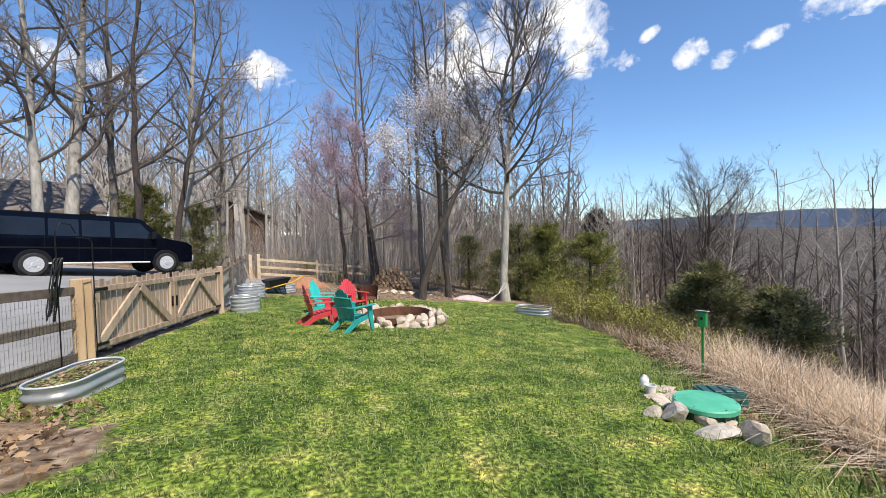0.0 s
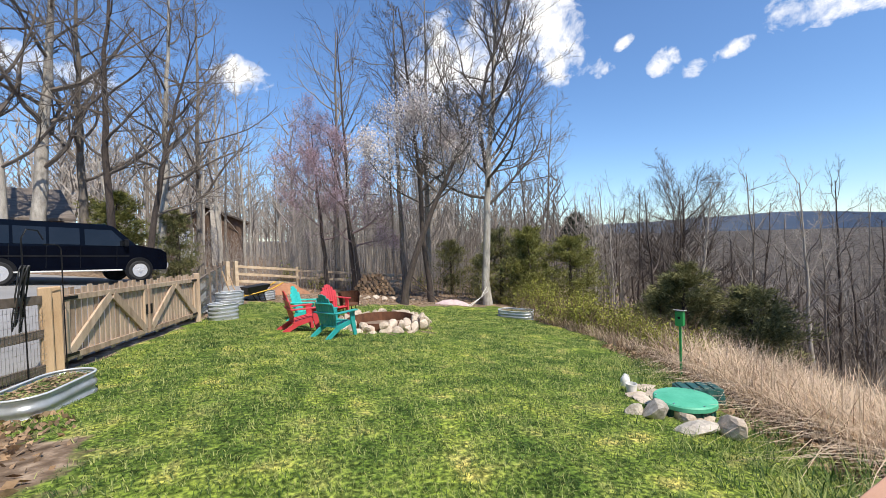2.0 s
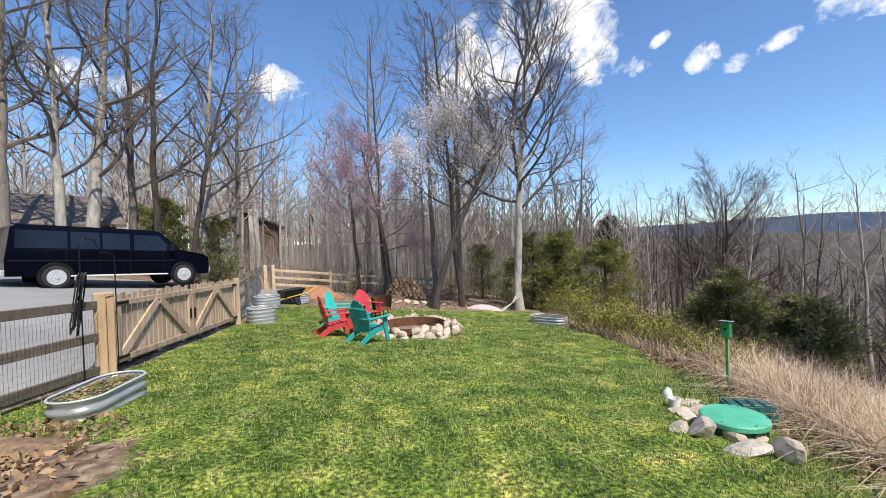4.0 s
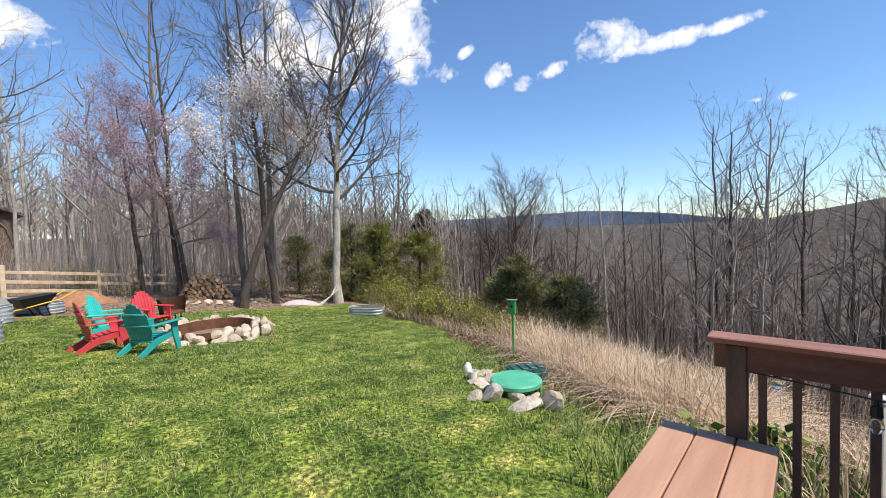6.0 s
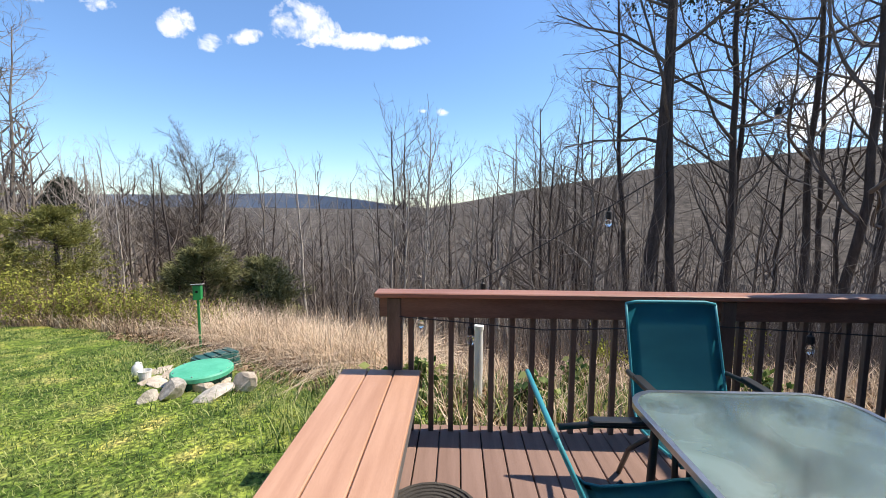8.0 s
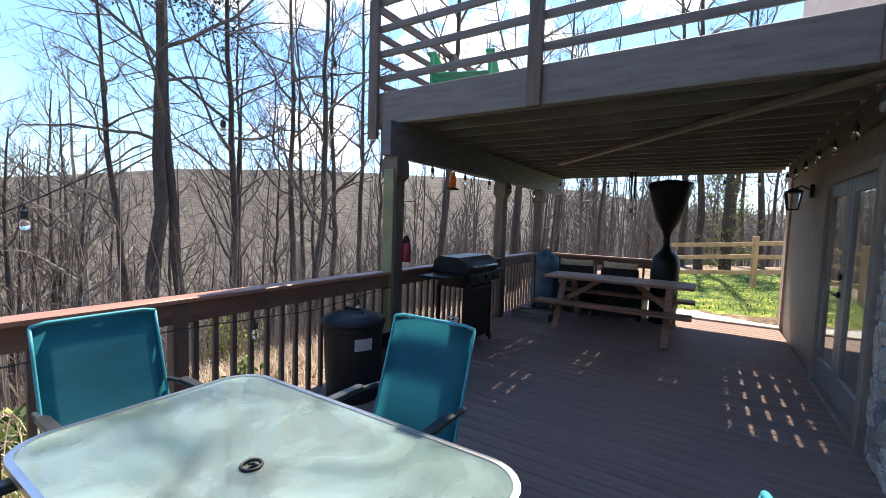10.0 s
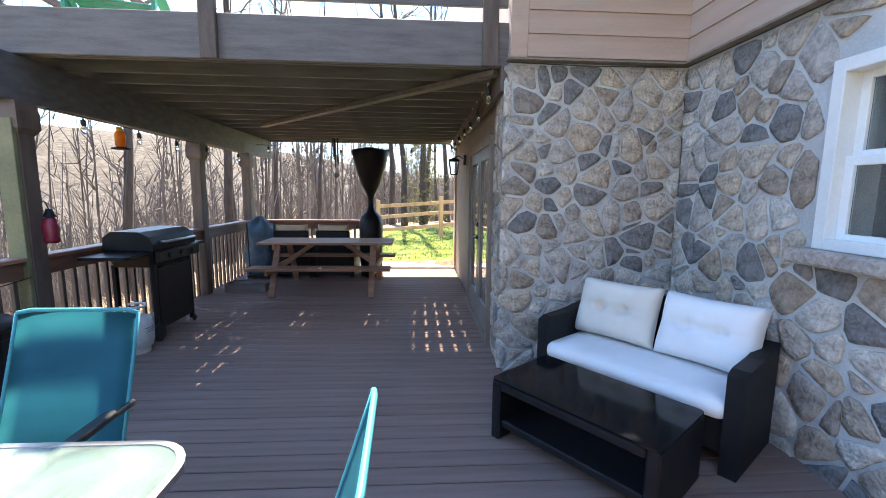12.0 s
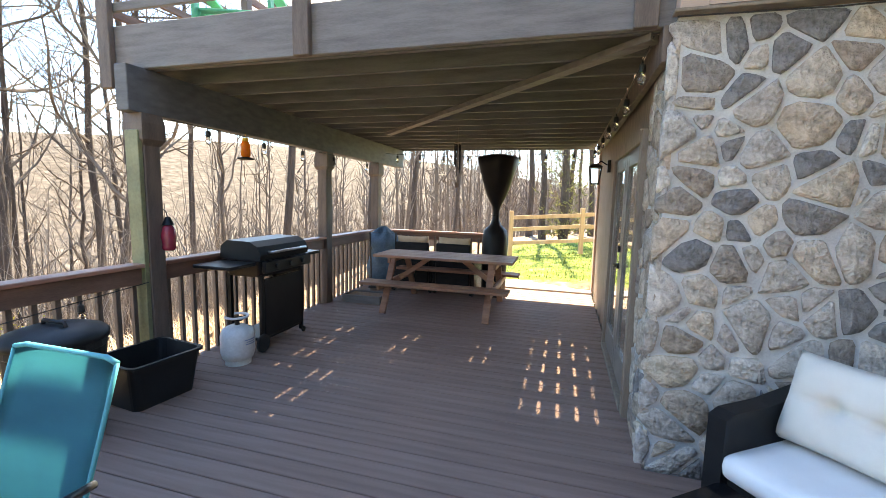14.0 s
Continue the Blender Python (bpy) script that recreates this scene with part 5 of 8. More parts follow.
tank = thing("propane_tank", pose(2.06, -4.36, 0), "scuffed pale propane tank beside the grill", "gas tank")
bm = bmesh.new()
loft(bm, [[(r * math.cos(a * math.pi / 12), r * math.sin(a * math.pi / 12), z) for a in range(24)] for r, z in ((0.09, 0.03), (0.135, 0.06), (0.152, 0.12), (0.152, 0.28), (0.135, 0.335), (0.08, 0.365), (0.03, 0.372))])
part("vessel", bm, TANKWHITE, tank, smooth=True)
bm = bmesh.new()
loft(bm, [[(r * math.cos(a * math.pi / 12), r * math.sin(a * math.pi / 12), z) for a in range(24)] for r, z in ((0.115, 0.0), (0.115, 0.055), (0.109, 0.055), (0.109, 0.0))])
part("foot_ring", bm, TANKWHITE, tank)
bm = bmesh.new()
tube(bm, [(0.10 * math.cos(a), 0.10 * math.sin(a), 0.455) for a in np.linspace(0.6, 5.7, 16)], 0.012, 6)
for a in (0.7, 2.2, 4.1, 5.6):
    beam(bm, (0.10 * math.cos(a), 0.10 * math.sin(a), 0.34), (0.10 * math.cos(a), 0.10 * math.sin(a), 0.455), 0.03, 0.006)
part("collar", bm, TANKWHITE, tank)
bm = bmesh.new()
cyl(bm, (0, 0, 0.41), 0.022, 0.08, 12)
cyl(bm, (0, -0.03, 0.42), 0.025, 0.05, 12, axis="Y")
part("valve", bm, BLACKPLASTIC, tank)
bm = bmesh.new()
for z, w in ((0.245, 0.15), (0.225, 0.11), (0.205, 0.13)):
    vs = [[bm.verts.new((-0.1525 * math.cos(a), 0.1525 * math.sin(a), z + dz)) for a in np.linspace(-w * 3, w * 3, 8)] for dz in (0, 0.009)]
    for k in range(7):
        bm.faces.new((vs[0][k], vs[0][k + 1], vs[1][k + 1], vs[1][k]))
bmesh.ops.solidify(bm, geom=bm.faces[:], thickness=0.002)
part("printed_label", bm, BLUEINK, tank, "faded blue printed lines")

# ---- picnic table ----
pic = thing("picnic_table", pose(0.76, -7.05, 0), "red-brown wooden picnic table with attached benches", "picnic table")
for k in range(5):
    bm = bmesh.new()
    box(bm, (0, -0.29 + k * 0.145, 0.765), (2.02, 0.138, 0.038))
    part("top_board", bm, PICNIC, pic, bevel=0.005)
for sy in (-1, 1):
    for k in range(2):
        bm = bmesh.new()
        box(bm, (0, sy * (0.60 + k * 0.145), 0.445), (2.02, 0.138, 0.038))
        part("seat_board", bm, PICNIC, pic, bevel=0.005)
for sx in (-1, 1):
    for sy in (-1, 1):
        bm = bmesh.new()
        beam(bm, (sx * 0.72, sy * 0.26, 0.745), (sx * 0.72, sy * 0.66, 0.01), 0.04, 0.09, (1, 0, 0))
        part("leg", bm, PICNIC, pic, bevel=0.004)
    bm = bmesh.new()
    box(bm, (sx * 0.765, 0, 0.385), (0.04, 1.46, 0.085))
    box(bm, (sx * 0.765, 0, 0.705), (0.04, 0.68, 0.08))
    part("cross_bar", bm, PICNIC, pic, bevel=0.004)
    bm = bmesh.new()
    beam(bm, (sx * 0.72, 0, 0.40), (sx * 0.25, 0, 0.73), 0.04, 0.07)
    part("brace", bm, PICNIC, pic, bevel=0.004)

heater = thing("covered_patio_heater", pose(0.22, -8.15, 0), "patio heater under a fitted black cover", "patio heater")
bm = bmesh.new()
loft(bm, [[(r * (1 + 0.03 * math.sin(a * 1.7 + z * 5)) * math.cos(a * math.pi / 12), r * (1 + 0.03 * math.sin(a * 1.7 + z * 5)) * math.sin(a * math.pi / 12), z) for a in range(24)] for r, z in
          ((0.20, 0.0), (0.21, 0.4), (0.215, 0.98), (0.19, 1.10), (0.09, 1.20), (0.058, 1.28), (0.052, 1.42), (0.07, 1.50), (0.165, 1.68), (0.24, 1.90), (0.30, 2.12), (0.335, 2.27), (0.31, 2.31), (0.10, 2.35))])
part("cover", bm, BLACK, heater, "wrinkled black fabric cover", smooth=True)
bm = bmesh.new()
tube(bm, [(0.062 * math.cos(a * math.pi / 8), 0.062 * math.sin(a * math.pi / 8), 1.36) for a in range(16)], 0.008, 6, True)
part("cord", bm, BLACKPLASTIC, heater)


def wicker_chair(m):
    t = thing("wicker_armchair", m, "dark wicker armchair with a tan cushion", "armchair", "porch armchairs")
    bm = bmesh.new()
    box(bm, (0, 0, 0.24), (0.60, 0.58, 0.26))
    part("seat_base", bm, WICKER, t, bevel=0.02)
    for sx in (-1, 1):
        bm = bmesh.new()
        box(bm, (sx * 0.33, 0, 0.31), (0.08, 0.62, 0.62))
        part("arm", bm, WICKER, t, bevel=0.02)
    bm = bmesh.new()
    box(bm, (0, 0.30, 0.46), (0.60, 0.09, 0.80))
    part("back", bm, WICKER, t, bevel=0.02)
    ob = part("back_cushion", cushion(0.56, 0.46, 0.16, 8, 0.4), TANCLOTH, t, "tan back cushion", smooth=True)
    ob.matrix_local = pose(0, 0.20, 0.74, 78, 0, 0)
    part("seat_cushion", cushion(0.56, 0.54, 0.13, 9, 0.4), TANCLOTH, t, "tan seat cushion", smooth=True, at=pose(0, -0.03, 0.43))
    return t


wicker_chair(pose(1.62, -8.18, 0, 0, 0, 4))
wicker_chair(pose(0.86, -8.20, 0, 0, 0, -3))

# cloth-covered cart in the corner
cart = thing("draped_cart", pose(2.18, -8.02, 0, 0, 0, 20), "cart heaped with blue-grey cloth in the deck corner", "cart")
bm = bmesh.new()
rng = random.Random(5)
loft(bm, [[(r * (1 + 0.22 * math.sin(3 * a * math.pi / 12 + z * 6) + 0.1 * rng.uniform(-1, 1)) * math.cos(a * math.pi / 12), 0.8 * r * (1 + 0.2 * math.cos(2 * a * math.pi / 12 + z * 4)) * math.sin(a * math.pi / 12), z + 0.05 * math.sin(a)) for a in range(24)] for r, z in
          ((0.22, 0.06), (0.26, 0.4), (0.24, 0.62), (0.27, 0.80), (0.22, 0.93), (0.10, 1.02), (0.04, 1.06))])
part("cloth", bm, BLUETARP, cart, smooth=True)
bm = bmesh.new()
box(bm, (0, 0, 0.05), (0.5, 0.42, 0.04))
tube(bm, [(-0.2, 0.2, 0.05), (-0.22, 0.24, 1.0), (0.22, 0.24, 1.0), (0.2, 0.2, 0.05)], 0.014, 8)
part("frame", bm, DARKFRAME, cart)
low = thing("low_wooden_box", pose(2.02, -7.0, 0), "low dark wooden planter box on the deck", "box")
for sy in (-1, 1):
    bm = bmesh.new()
    box(bm, (0, sy * 0.17, 0.06), (0.62, 0.025, 0.12))
    part("long_side", bm, STAIN_X, low, bevel=0.003)
for sx in (-1, 1):
    bm = bmesh.new()
    box(bm, (sx * 0.30, 0, 0.06), (0.025, 0.315, 0.12))
    part("end", bm, STAIN_X, low, bevel=0.003)
bm = bmesh.new()
box(bm, (0, 0, 0.05), (0.57, 0.31, 0.09))
part("soil", bm, SOIL, low)

# ---- hanging things ----
feed = thing("nectar_feeder", pose(2.50, -5.05, 1.97), "amber hummingbird feeder hanging from the beam", "bird feeder")
bm = bmesh.new()
loft(bm, [[(r * math.cos(a * math.pi / 10), r * math.sin(a * math.pi / 10), z) for a in range(20)] for r, z in ((0.035, 0.03), (0.048, 0.05), (0.048, 0.16), (0.03, 0.20))])
part("bottle", bm, AMBER, feed, "bottle of amber nectar", smooth=True)
bm = bmesh.new()
loft(bm, [[(r * math.cos(a * math.pi / 10), r * math.sin(a * math.pi / 10), z) for a in range(20)] for r, z in ((0.05, 0.0), (0.085, 0.005), (0.085, 0.02), (0.04, 0.032))])
part("tray", bm, BLACKPLASTIC, feed, "dark feeding tray", smooth=True)
bm = bmesh.new()
cyl(bm, (0, 0, 0.215), 0.032, 0.04, 16)
tube(bm, [(0, 0, 0.23), (0, 0, 0.275), (0.0, 0, 0.29)], 0.004, 5)
part("cap", bm, YELLOW, feed)

lant = thing("red_lantern", pose(2.44, -4.02, 1.10), "small dark red lantern hanging on the porch post", "lantern")
bm = bmesh.new()
loft(bm, [[(r * math.cos(a * math.pi / 8), r * math.sin(a * math.pi / 8), z) for a in range(16)] for r, z in ((0.045, 0.0), (0.055, 0.02), (0.05, 0.05), (0.06, 0.12), (0.045, 0.2), (0.03, 0.22))])
part("body", bm, REDGLASS, lant, smooth=True)
bm = bmesh.new()
loft(bm, [[(r * math.cos(a * math.pi / 8), r * math.sin(a * math.pi / 8), z) for a in range(16)] for r, z in ((0.05, 0.22), (0.03, 0.26), (0.02, 0.29))])
tube(bm, [(0.0, 0, 0.28), (0.02, 0, 0.34), (0.06, 0, 0.36)], 0.005, 5)
part("cap", bm, BLACK, lant)

chime = thing("wind_chime", pose(0.62, -7.0, 2.0), "wind chime of dark tubes under the upper deck", "wind chime")
bm = bmesh.new()
cyl(bm, (0, 0, 0.38), 0.05, 0.012, 16)
tube(bm, [(0, 0, 0.38), (0, 0, 0.60)], 0.003, 4)
part("disc", bm, STAIN, chime)
for k in range(5):
    bm = bmesh.new()
    a = k * 2 * math.pi / 5
    cyl(bm, (0.04 * math.cos(a), 0.04 * math.sin(a), 0.375 - 0.15 - 0.02 * k), 0.009, 0.28 + 0.04 * k, 8)
    part("chime_tube", bm, BLACK, chime)
bm = bmesh.new()
tube(bm, [(0, 0, 0.38), (0, 0, -0.16)], 0.002, 4)
box(bm, (0, 0, -0.2), (0.05, 0.008, 0.07), 0.4)
part("sail", bm, STAIN, chime)


def light_string(name, pts, count, drop, label):
    """A cable through pts with hanging socketed bulbs."""
    t = thing(name, pose(0, 0, 0), label, "string lights", "outdoor string lights")
    P = [Vector(p) for p in pts]
    path = []
    for a, b in zip(P, P[1:]):
        for k in range(8):
            path.append(a.lerp(b, k / 8))
    path.append(P[-1])
    bm = bmesh.new()
    tube(bm, path, 0.0045, 5)
    part("cable", bm, LINE, t)
    for k in range(count):
        f = (k + 0.5) / count * (len(path) - 1)
        c = path[int(f)].lerp(path[min(int(f) + 1, len(path) - 1)], f % 1)
        bm = bmesh.new()
        loft(bm, [[(c.x + r * math.cos(a * math.pi / 5), c.y + r * math.sin(a * math.pi / 5), c.z + z) for a in range(10)] for r, z in ((0.006, 0.0), (0.008, -drop), (0.021, -drop - 0.01), (0.023, -drop - 0.055), (0.017, -drop - 0.06))])
        sock = part("socket", bm, BRICKRED, t)
        bm = bmesh.new()
        loft(bm, [[(c.x + r * math.cos(a * math.pi / 5), c.y + r * math.sin(a * math.pi / 5), c.z + z) for a in range(10)] for r, z in ((0.014, -drop - 0.06), (0.026, -drop - 0.085), (0.027, -drop - 0.105), (0.015, -drop - 0.13), (0.004, -drop - 0.135))])
        part("bulb", bm, BULB, sock, smooth=True)
    return t


light_string("string_lights", [(2.66, 0.56, 0.80), (2.95, 0.2, 0.84), (3.15, -0.22, 1.04), (3.12, -1.12, 1.58), (3.05, -2.1, 2.22), (2.98, -3.1, 2.92), (2.95, -3.93, 3.60)], 5, 0.03, "black string lights rising from the railing to the upper deck")
light_string("string_lights", [(2.50, 0.46, 0.84), (2.49, -0.5, 0.765), (2.50, -1.66, 0.80), (2.49, -2.8, 0.75), (2.49, -3.85, 0.84)], 4, 0.02, "black string lights looped along the railing")
light_string("string_lights", [(-1.30, -3.98, 2.57), (-1.28, -5.0, 2.42), (-1.28, -6.2, 2.45), (-1.28, -7.4, 2.42), (-1.28, -8.7, 2.46)], 7, 0.02, "string lights along the wall under the upper deck")
light_string("string_lights", [(2.44, -4.1, 2.22), (2.44, -5.4, 2.2), (2.44, -6.6, 2.2), (2.44, -8.4, 2.2)], 5, 0.02, "string lights along the porch beam")
light_string("string_lights", [(2.4, -8.6, 2.42), (1.2, -8.6, 2.36), (0.0, -8.6, 2.38), (-1.2, -8.6, 2.42)], 8, 0.02, "string lights across the porch end")
light_string("string_lights", [(-1.38, YC + 0.07, WALLTOP - 0.02), (-2.1, YC + 0.07, WALLTOP - 0.035), (-2.86, YC + 0.07, WALLTOP - 0.02), (W2 + 0.07, -3.0, WALLTOP - 0.03), (W2 + 0.07, -1.2, WALLTOP - 0.02)], 0, 0.0, "thin black light cable under the siding")

bm = bmesh.new()
for k in range(9):
    tube(bm, [((0.03 + 0.028 * k) * math.cos(a * math.pi / 12), (0.03 + 0.028 * k) * math.sin(a * math.pi / 12), 0.012) for a in range(24)], 0.0155, 6, True)
cyl(bm, (0, 0, 0.006), 0.26, 0.012, 24)
mat_ = solid("woven_mat", bm, RUG, "round dark woven mat on the deck", "mat")
mat_.location = (1.72, 0.20, 0)

# green slatted chair on the upper deck
upc = thing("slatted_deck_bench", pose(2.2, -4.75, UZ + 0.264, 0, 0, 200), "bright green slatted bench on the upper deck", "bench")
for k in range(5):
    bm = bmesh.new()
    box(bm, (0, -0.22 + k * 0.11, 0.38), (0.62, 0.085, 0.022))
    part("seat_slat", bm, UPGREEN, upc, bevel=0.003)
for sx in (-1, 1):
    bm = bmesh.new()
    beam(bm, (sx * 0.33, -0.30, 0.60), (sx * 0.33, 0.42, 0.55), 0.1, 0.025)
    beam(bm, (sx * 0.33, -0.27, 0.0), (sx * 0.33, -0.27, 0.59), 0.03, 0.09, (0, 1, 0))
    beam(bm, (sx * 0.31, -0.25, 0.36), (sx * 0.31, 0.55, 0.02), 0.03, 0.1)
    part("side_frame", bm, UPGREEN, upc, bevel=0.003)


# ---- yard: gate and fences ----
FU = Vector((0.327, 0.945, 0)).normalized()      # direction of the fence line
FN = Vector((FU.y, -FU.x, 0))                    # towards the lawn


def line_pose(x, y, z=None, slope=0.0):
    m = Matrix((FU, -FN, (0, 0, 1))).transposed().to_4x4()
    return Matrix.Translation((x, y, G(x, y) if z is None else z)) @ m @ Matrix.Rotation(-slope, 4, "Y")


def gate_leaf(m, flip):
    t = thing("gate_leaf", m, "pale wooden picket gate leaf with diagonal braces", "gate", "driveway gates")
    L = 2.25
    bm = bmesh.new()
    box(bm, (0, 0, 0), (0.104, 0.02, 1.08))
    pk = finish(bm, "picket", GATEWOOD, 0.003)
    for k in range(16):
        o = new("picket", pk)
        o.parent, o.location = t, (0.085 + k * 0.139, 0.03, 0.665 + 0.022 * math.sin(k * 2.1) + 0.012 * math.sin(k * 5.3))
    for z, nm in ((1.06, "top_rail"), (0.20, "bottom_rail")):
        bm = bmesh.new()
        box(bm, (L / 2, -0.005, z), (L, 0.04, 0.09))
        part(nm, bm, GATEWOOD, t, bevel=0.004)
    for x in (0.05, L - 0.05):
        bm = bmesh.new()
        box(bm, (x, -0.006, 0.63), (0.09, 0.042, 0.765))
        part("stile", bm, GATEWOOD, t, bevel=0.004)
    for a, b in (((0.10, 0.25), (L / 2 - 0.04, 1.01)), ((L / 2 + 0.04, 1.01), (L - 0.10, 0.25))):
        bm = bmesh.new()
        beam(bm, (a[0], -0.012, a[1]), (b[0], -0.012, b[1]), 0.04, 0.145)
        part("brace", bm, GATEWOOD, t, "pale diagonal brace", 0.004)
    bm = bmesh.new()
    for z in (1.06, 0.22):
        box(bm, (L - 0.12 if flip else 0.12, -0.032, z), (0.28, 0.008, 0.045))
    part("hinge", bm, BLACK, t, "black strap hinge")
    bm = bmesh.new()
    box(bm, (0.05 if flip else L - 0.05, -0.035, 0.62), (0.05, 0.02, 0.2))
    part("latch", bm, BLACK, t)
    return t


g0 = Vector((-2.25, 8.05, 0))
zL, zR = G(-2.25, 8.05), G(-0.72, 12.48)
sl = (zR - zL) / 4.69
gate_leaf(line_pose(g0.x + 0.06 * FU.x, g0.y + 0.06 * FU.y, zL, math.atan(sl)), False)
gm = g0 + FU * 2.38
gate_leaf(line_pose(gm.x, gm.y, zL + sl * 2.38, math.atan(sl)), True)


def fence_post(x, y, h, mtl, label, group, w=0.13):
    t = thing("fence_post", pose(x, y, G(x, y) - 0.05, 0, 0, 19), label, "fence post", group)
    bm = bmesh.new()
    vs = box(bm, (0, 0, h / 2), (w, w, h))
    part("shaft", bm, mtl, t, bevel=0.012)
    return t


for q, w_ in ((-0.08, 0.15), (-0.25, 0.14)):
    p = g0 + FU * q
    fence_post(p.x, p.y, 1.30, NEWWOOD, "fresh cedar gate post bound with wire", "gate posts", w_)
p = g0 + FU * 4.74
fence_post(p.x, p.y, 1.28, GATEWOOD, "weathered pale wooden gate post", "gate posts")


def rail_fence(name, a, b, heights, mtl, label, posts, thick=0.05, tall=0.12, mesh=False, ph=1.3, both=True):
    a, b = Vector((*a, 0)), Vector((*b, 0))
    t = thing(name, pose(0, 0, 0), label, "fence", "fences")
    n_ = posts
    for k in range(n_ + 1):
        if k == 0 and not both:
            continue
        q = a.lerp(b, k / n_)
        bm = bmesh.new()
        box(bm, (q.x, q.y, G(q.x, q.y) + ph / 2 - 0.1), (0.12, 0.12, ph), 0.3)
        part("post", bm, mtl, t, bevel=0.01)
    for k in range(n_):
        q, r = a.lerp(b, k / n_), a.lerp(b, (k + 1) / n_)
        for h in heights:
            bm = bmesh.new()
            beam(bm, (q.x, q.y, G(q.x, q.y) + h), (r.x, r.y, G(r.x, r.y) + h + 0.02 * math.sin(k * 3 + h * 9)), thick, tall)
            part("rail", bm, mtl, t, bevel=0.006)
    if mesh:
        bm = bmesh.new()
        L = (b - a).length
        for k in range(int(L / 0.055)):
            q = a.lerp(b, k * 0.055 / L)
            z = G(q.x, q.y)
            beam(bm, (q.x + 0.04, q.y, z + 0.05), (q.x + 0.04, q.y, z + 1.02), 0.0025, 0.0025, (0, 1, 0))
        for h in np.arange(0.08, 1.03, 0.09):
            beam(bm, (a.x + 0.04, a.y, G(a.x, a.y) + h), (b.x + 0.04, b.y, G(b.x, b.y) + h), 0.0025, 0.0025)
        part("wire_mesh", bm, STEEL, t, "thin wire mesh")
    return t


pa, pb = g0 + FU * -0.32, g0 + FU * -6.2
rail_fence("board_fence", (pa.x, pa.y), (pb.x, pb.y), (1.08, 0.62, 0.14), GREYWOOD, "dark weathered three-board fence with wire mesh", 3, mesh=True, both=False)
pc = g0 + FU * 4.84
rail_fence("board_fence", (pc.x, pc.y), (0.1, 22.6), (1.0, 0.66, 0.32), GREYWOOD, "weathered board fence beside the drive", 4, mesh=True, both=False)
rail_fence("split_rail_fence", (0.55, 22.9), (3.55, 23.6), (0.98, 0.62, 0.26), FENCEPALE, "pale three-rail fence before the woods", 1, 0.07, 0.125, ph=1.25)
rail_fence("split_rail_fence", (3.55, 23.6), (10.2, 23.6), (0.95, 0.58), FENCEPALE, "pale two-rail fence falling towards the woods", 2, 0.07, 0.125, ph=1.2, both=False)
rail_fence("split_rail_fence", (0.6, -13.6), (-3.4, -14.6), (1.15, 0.8, 0.4), NEWWOOD, "golden split-rail fence on the grass bank", 2, 0.06, 0.11, ph=1.45)
fence_post(0.25, 22.6, 1.25, FENCEPALE, "tall pale corner fence post", "corner posts", 0.16)
fence_post(0.62, 22.75, 1.3, FENCEPALE, "tall pale corner fence post", "corner posts", 0.16)

hook = thing("cord_hook", pose(-2.42, 7.42, G(-2.42, 7.42)), "black hook post hung with tangled cords", "hook")
bm = bmesh.new()
tube(bm, [(0, 0, 0), (0, 0, 1.9), (0.04, 0.05, 2.02), (0.12, 0.16, 2.0), (0.16, 0.2, 1.88)], 0.009, 6)
tube(bm, [(0.36, 0.10, 0.0), (0.36, 0.10, 1.75), (0.34, 0.08, 1.8), (0.22, 0.0, 1.82)], 0.008, 6)
part("pole", bm, BLACK, hook)
rng = random.Random(3)
for k in range(7):
    bm = bmesh.new()
    x0_, y0_ = 0.0 + rng.uniform(-0.06, 0.06), 0.0 + rng.uniform(-0.06, 0.06)
    l_ = rng.uniform(0.35, 1.05)
    tube(bm, [(x0_ + 0.05 * math.cos(a) * (1 + 0.3 * rng.random()), y0_ + 0.05 * math.sin(a), 1.55 - l_ / 2 + l_ / 2 * math.cos(a)) for a in np.linspace(0, 6.2, 18)], 0.009, 5)
    part("cord", bm, LINE, hook)


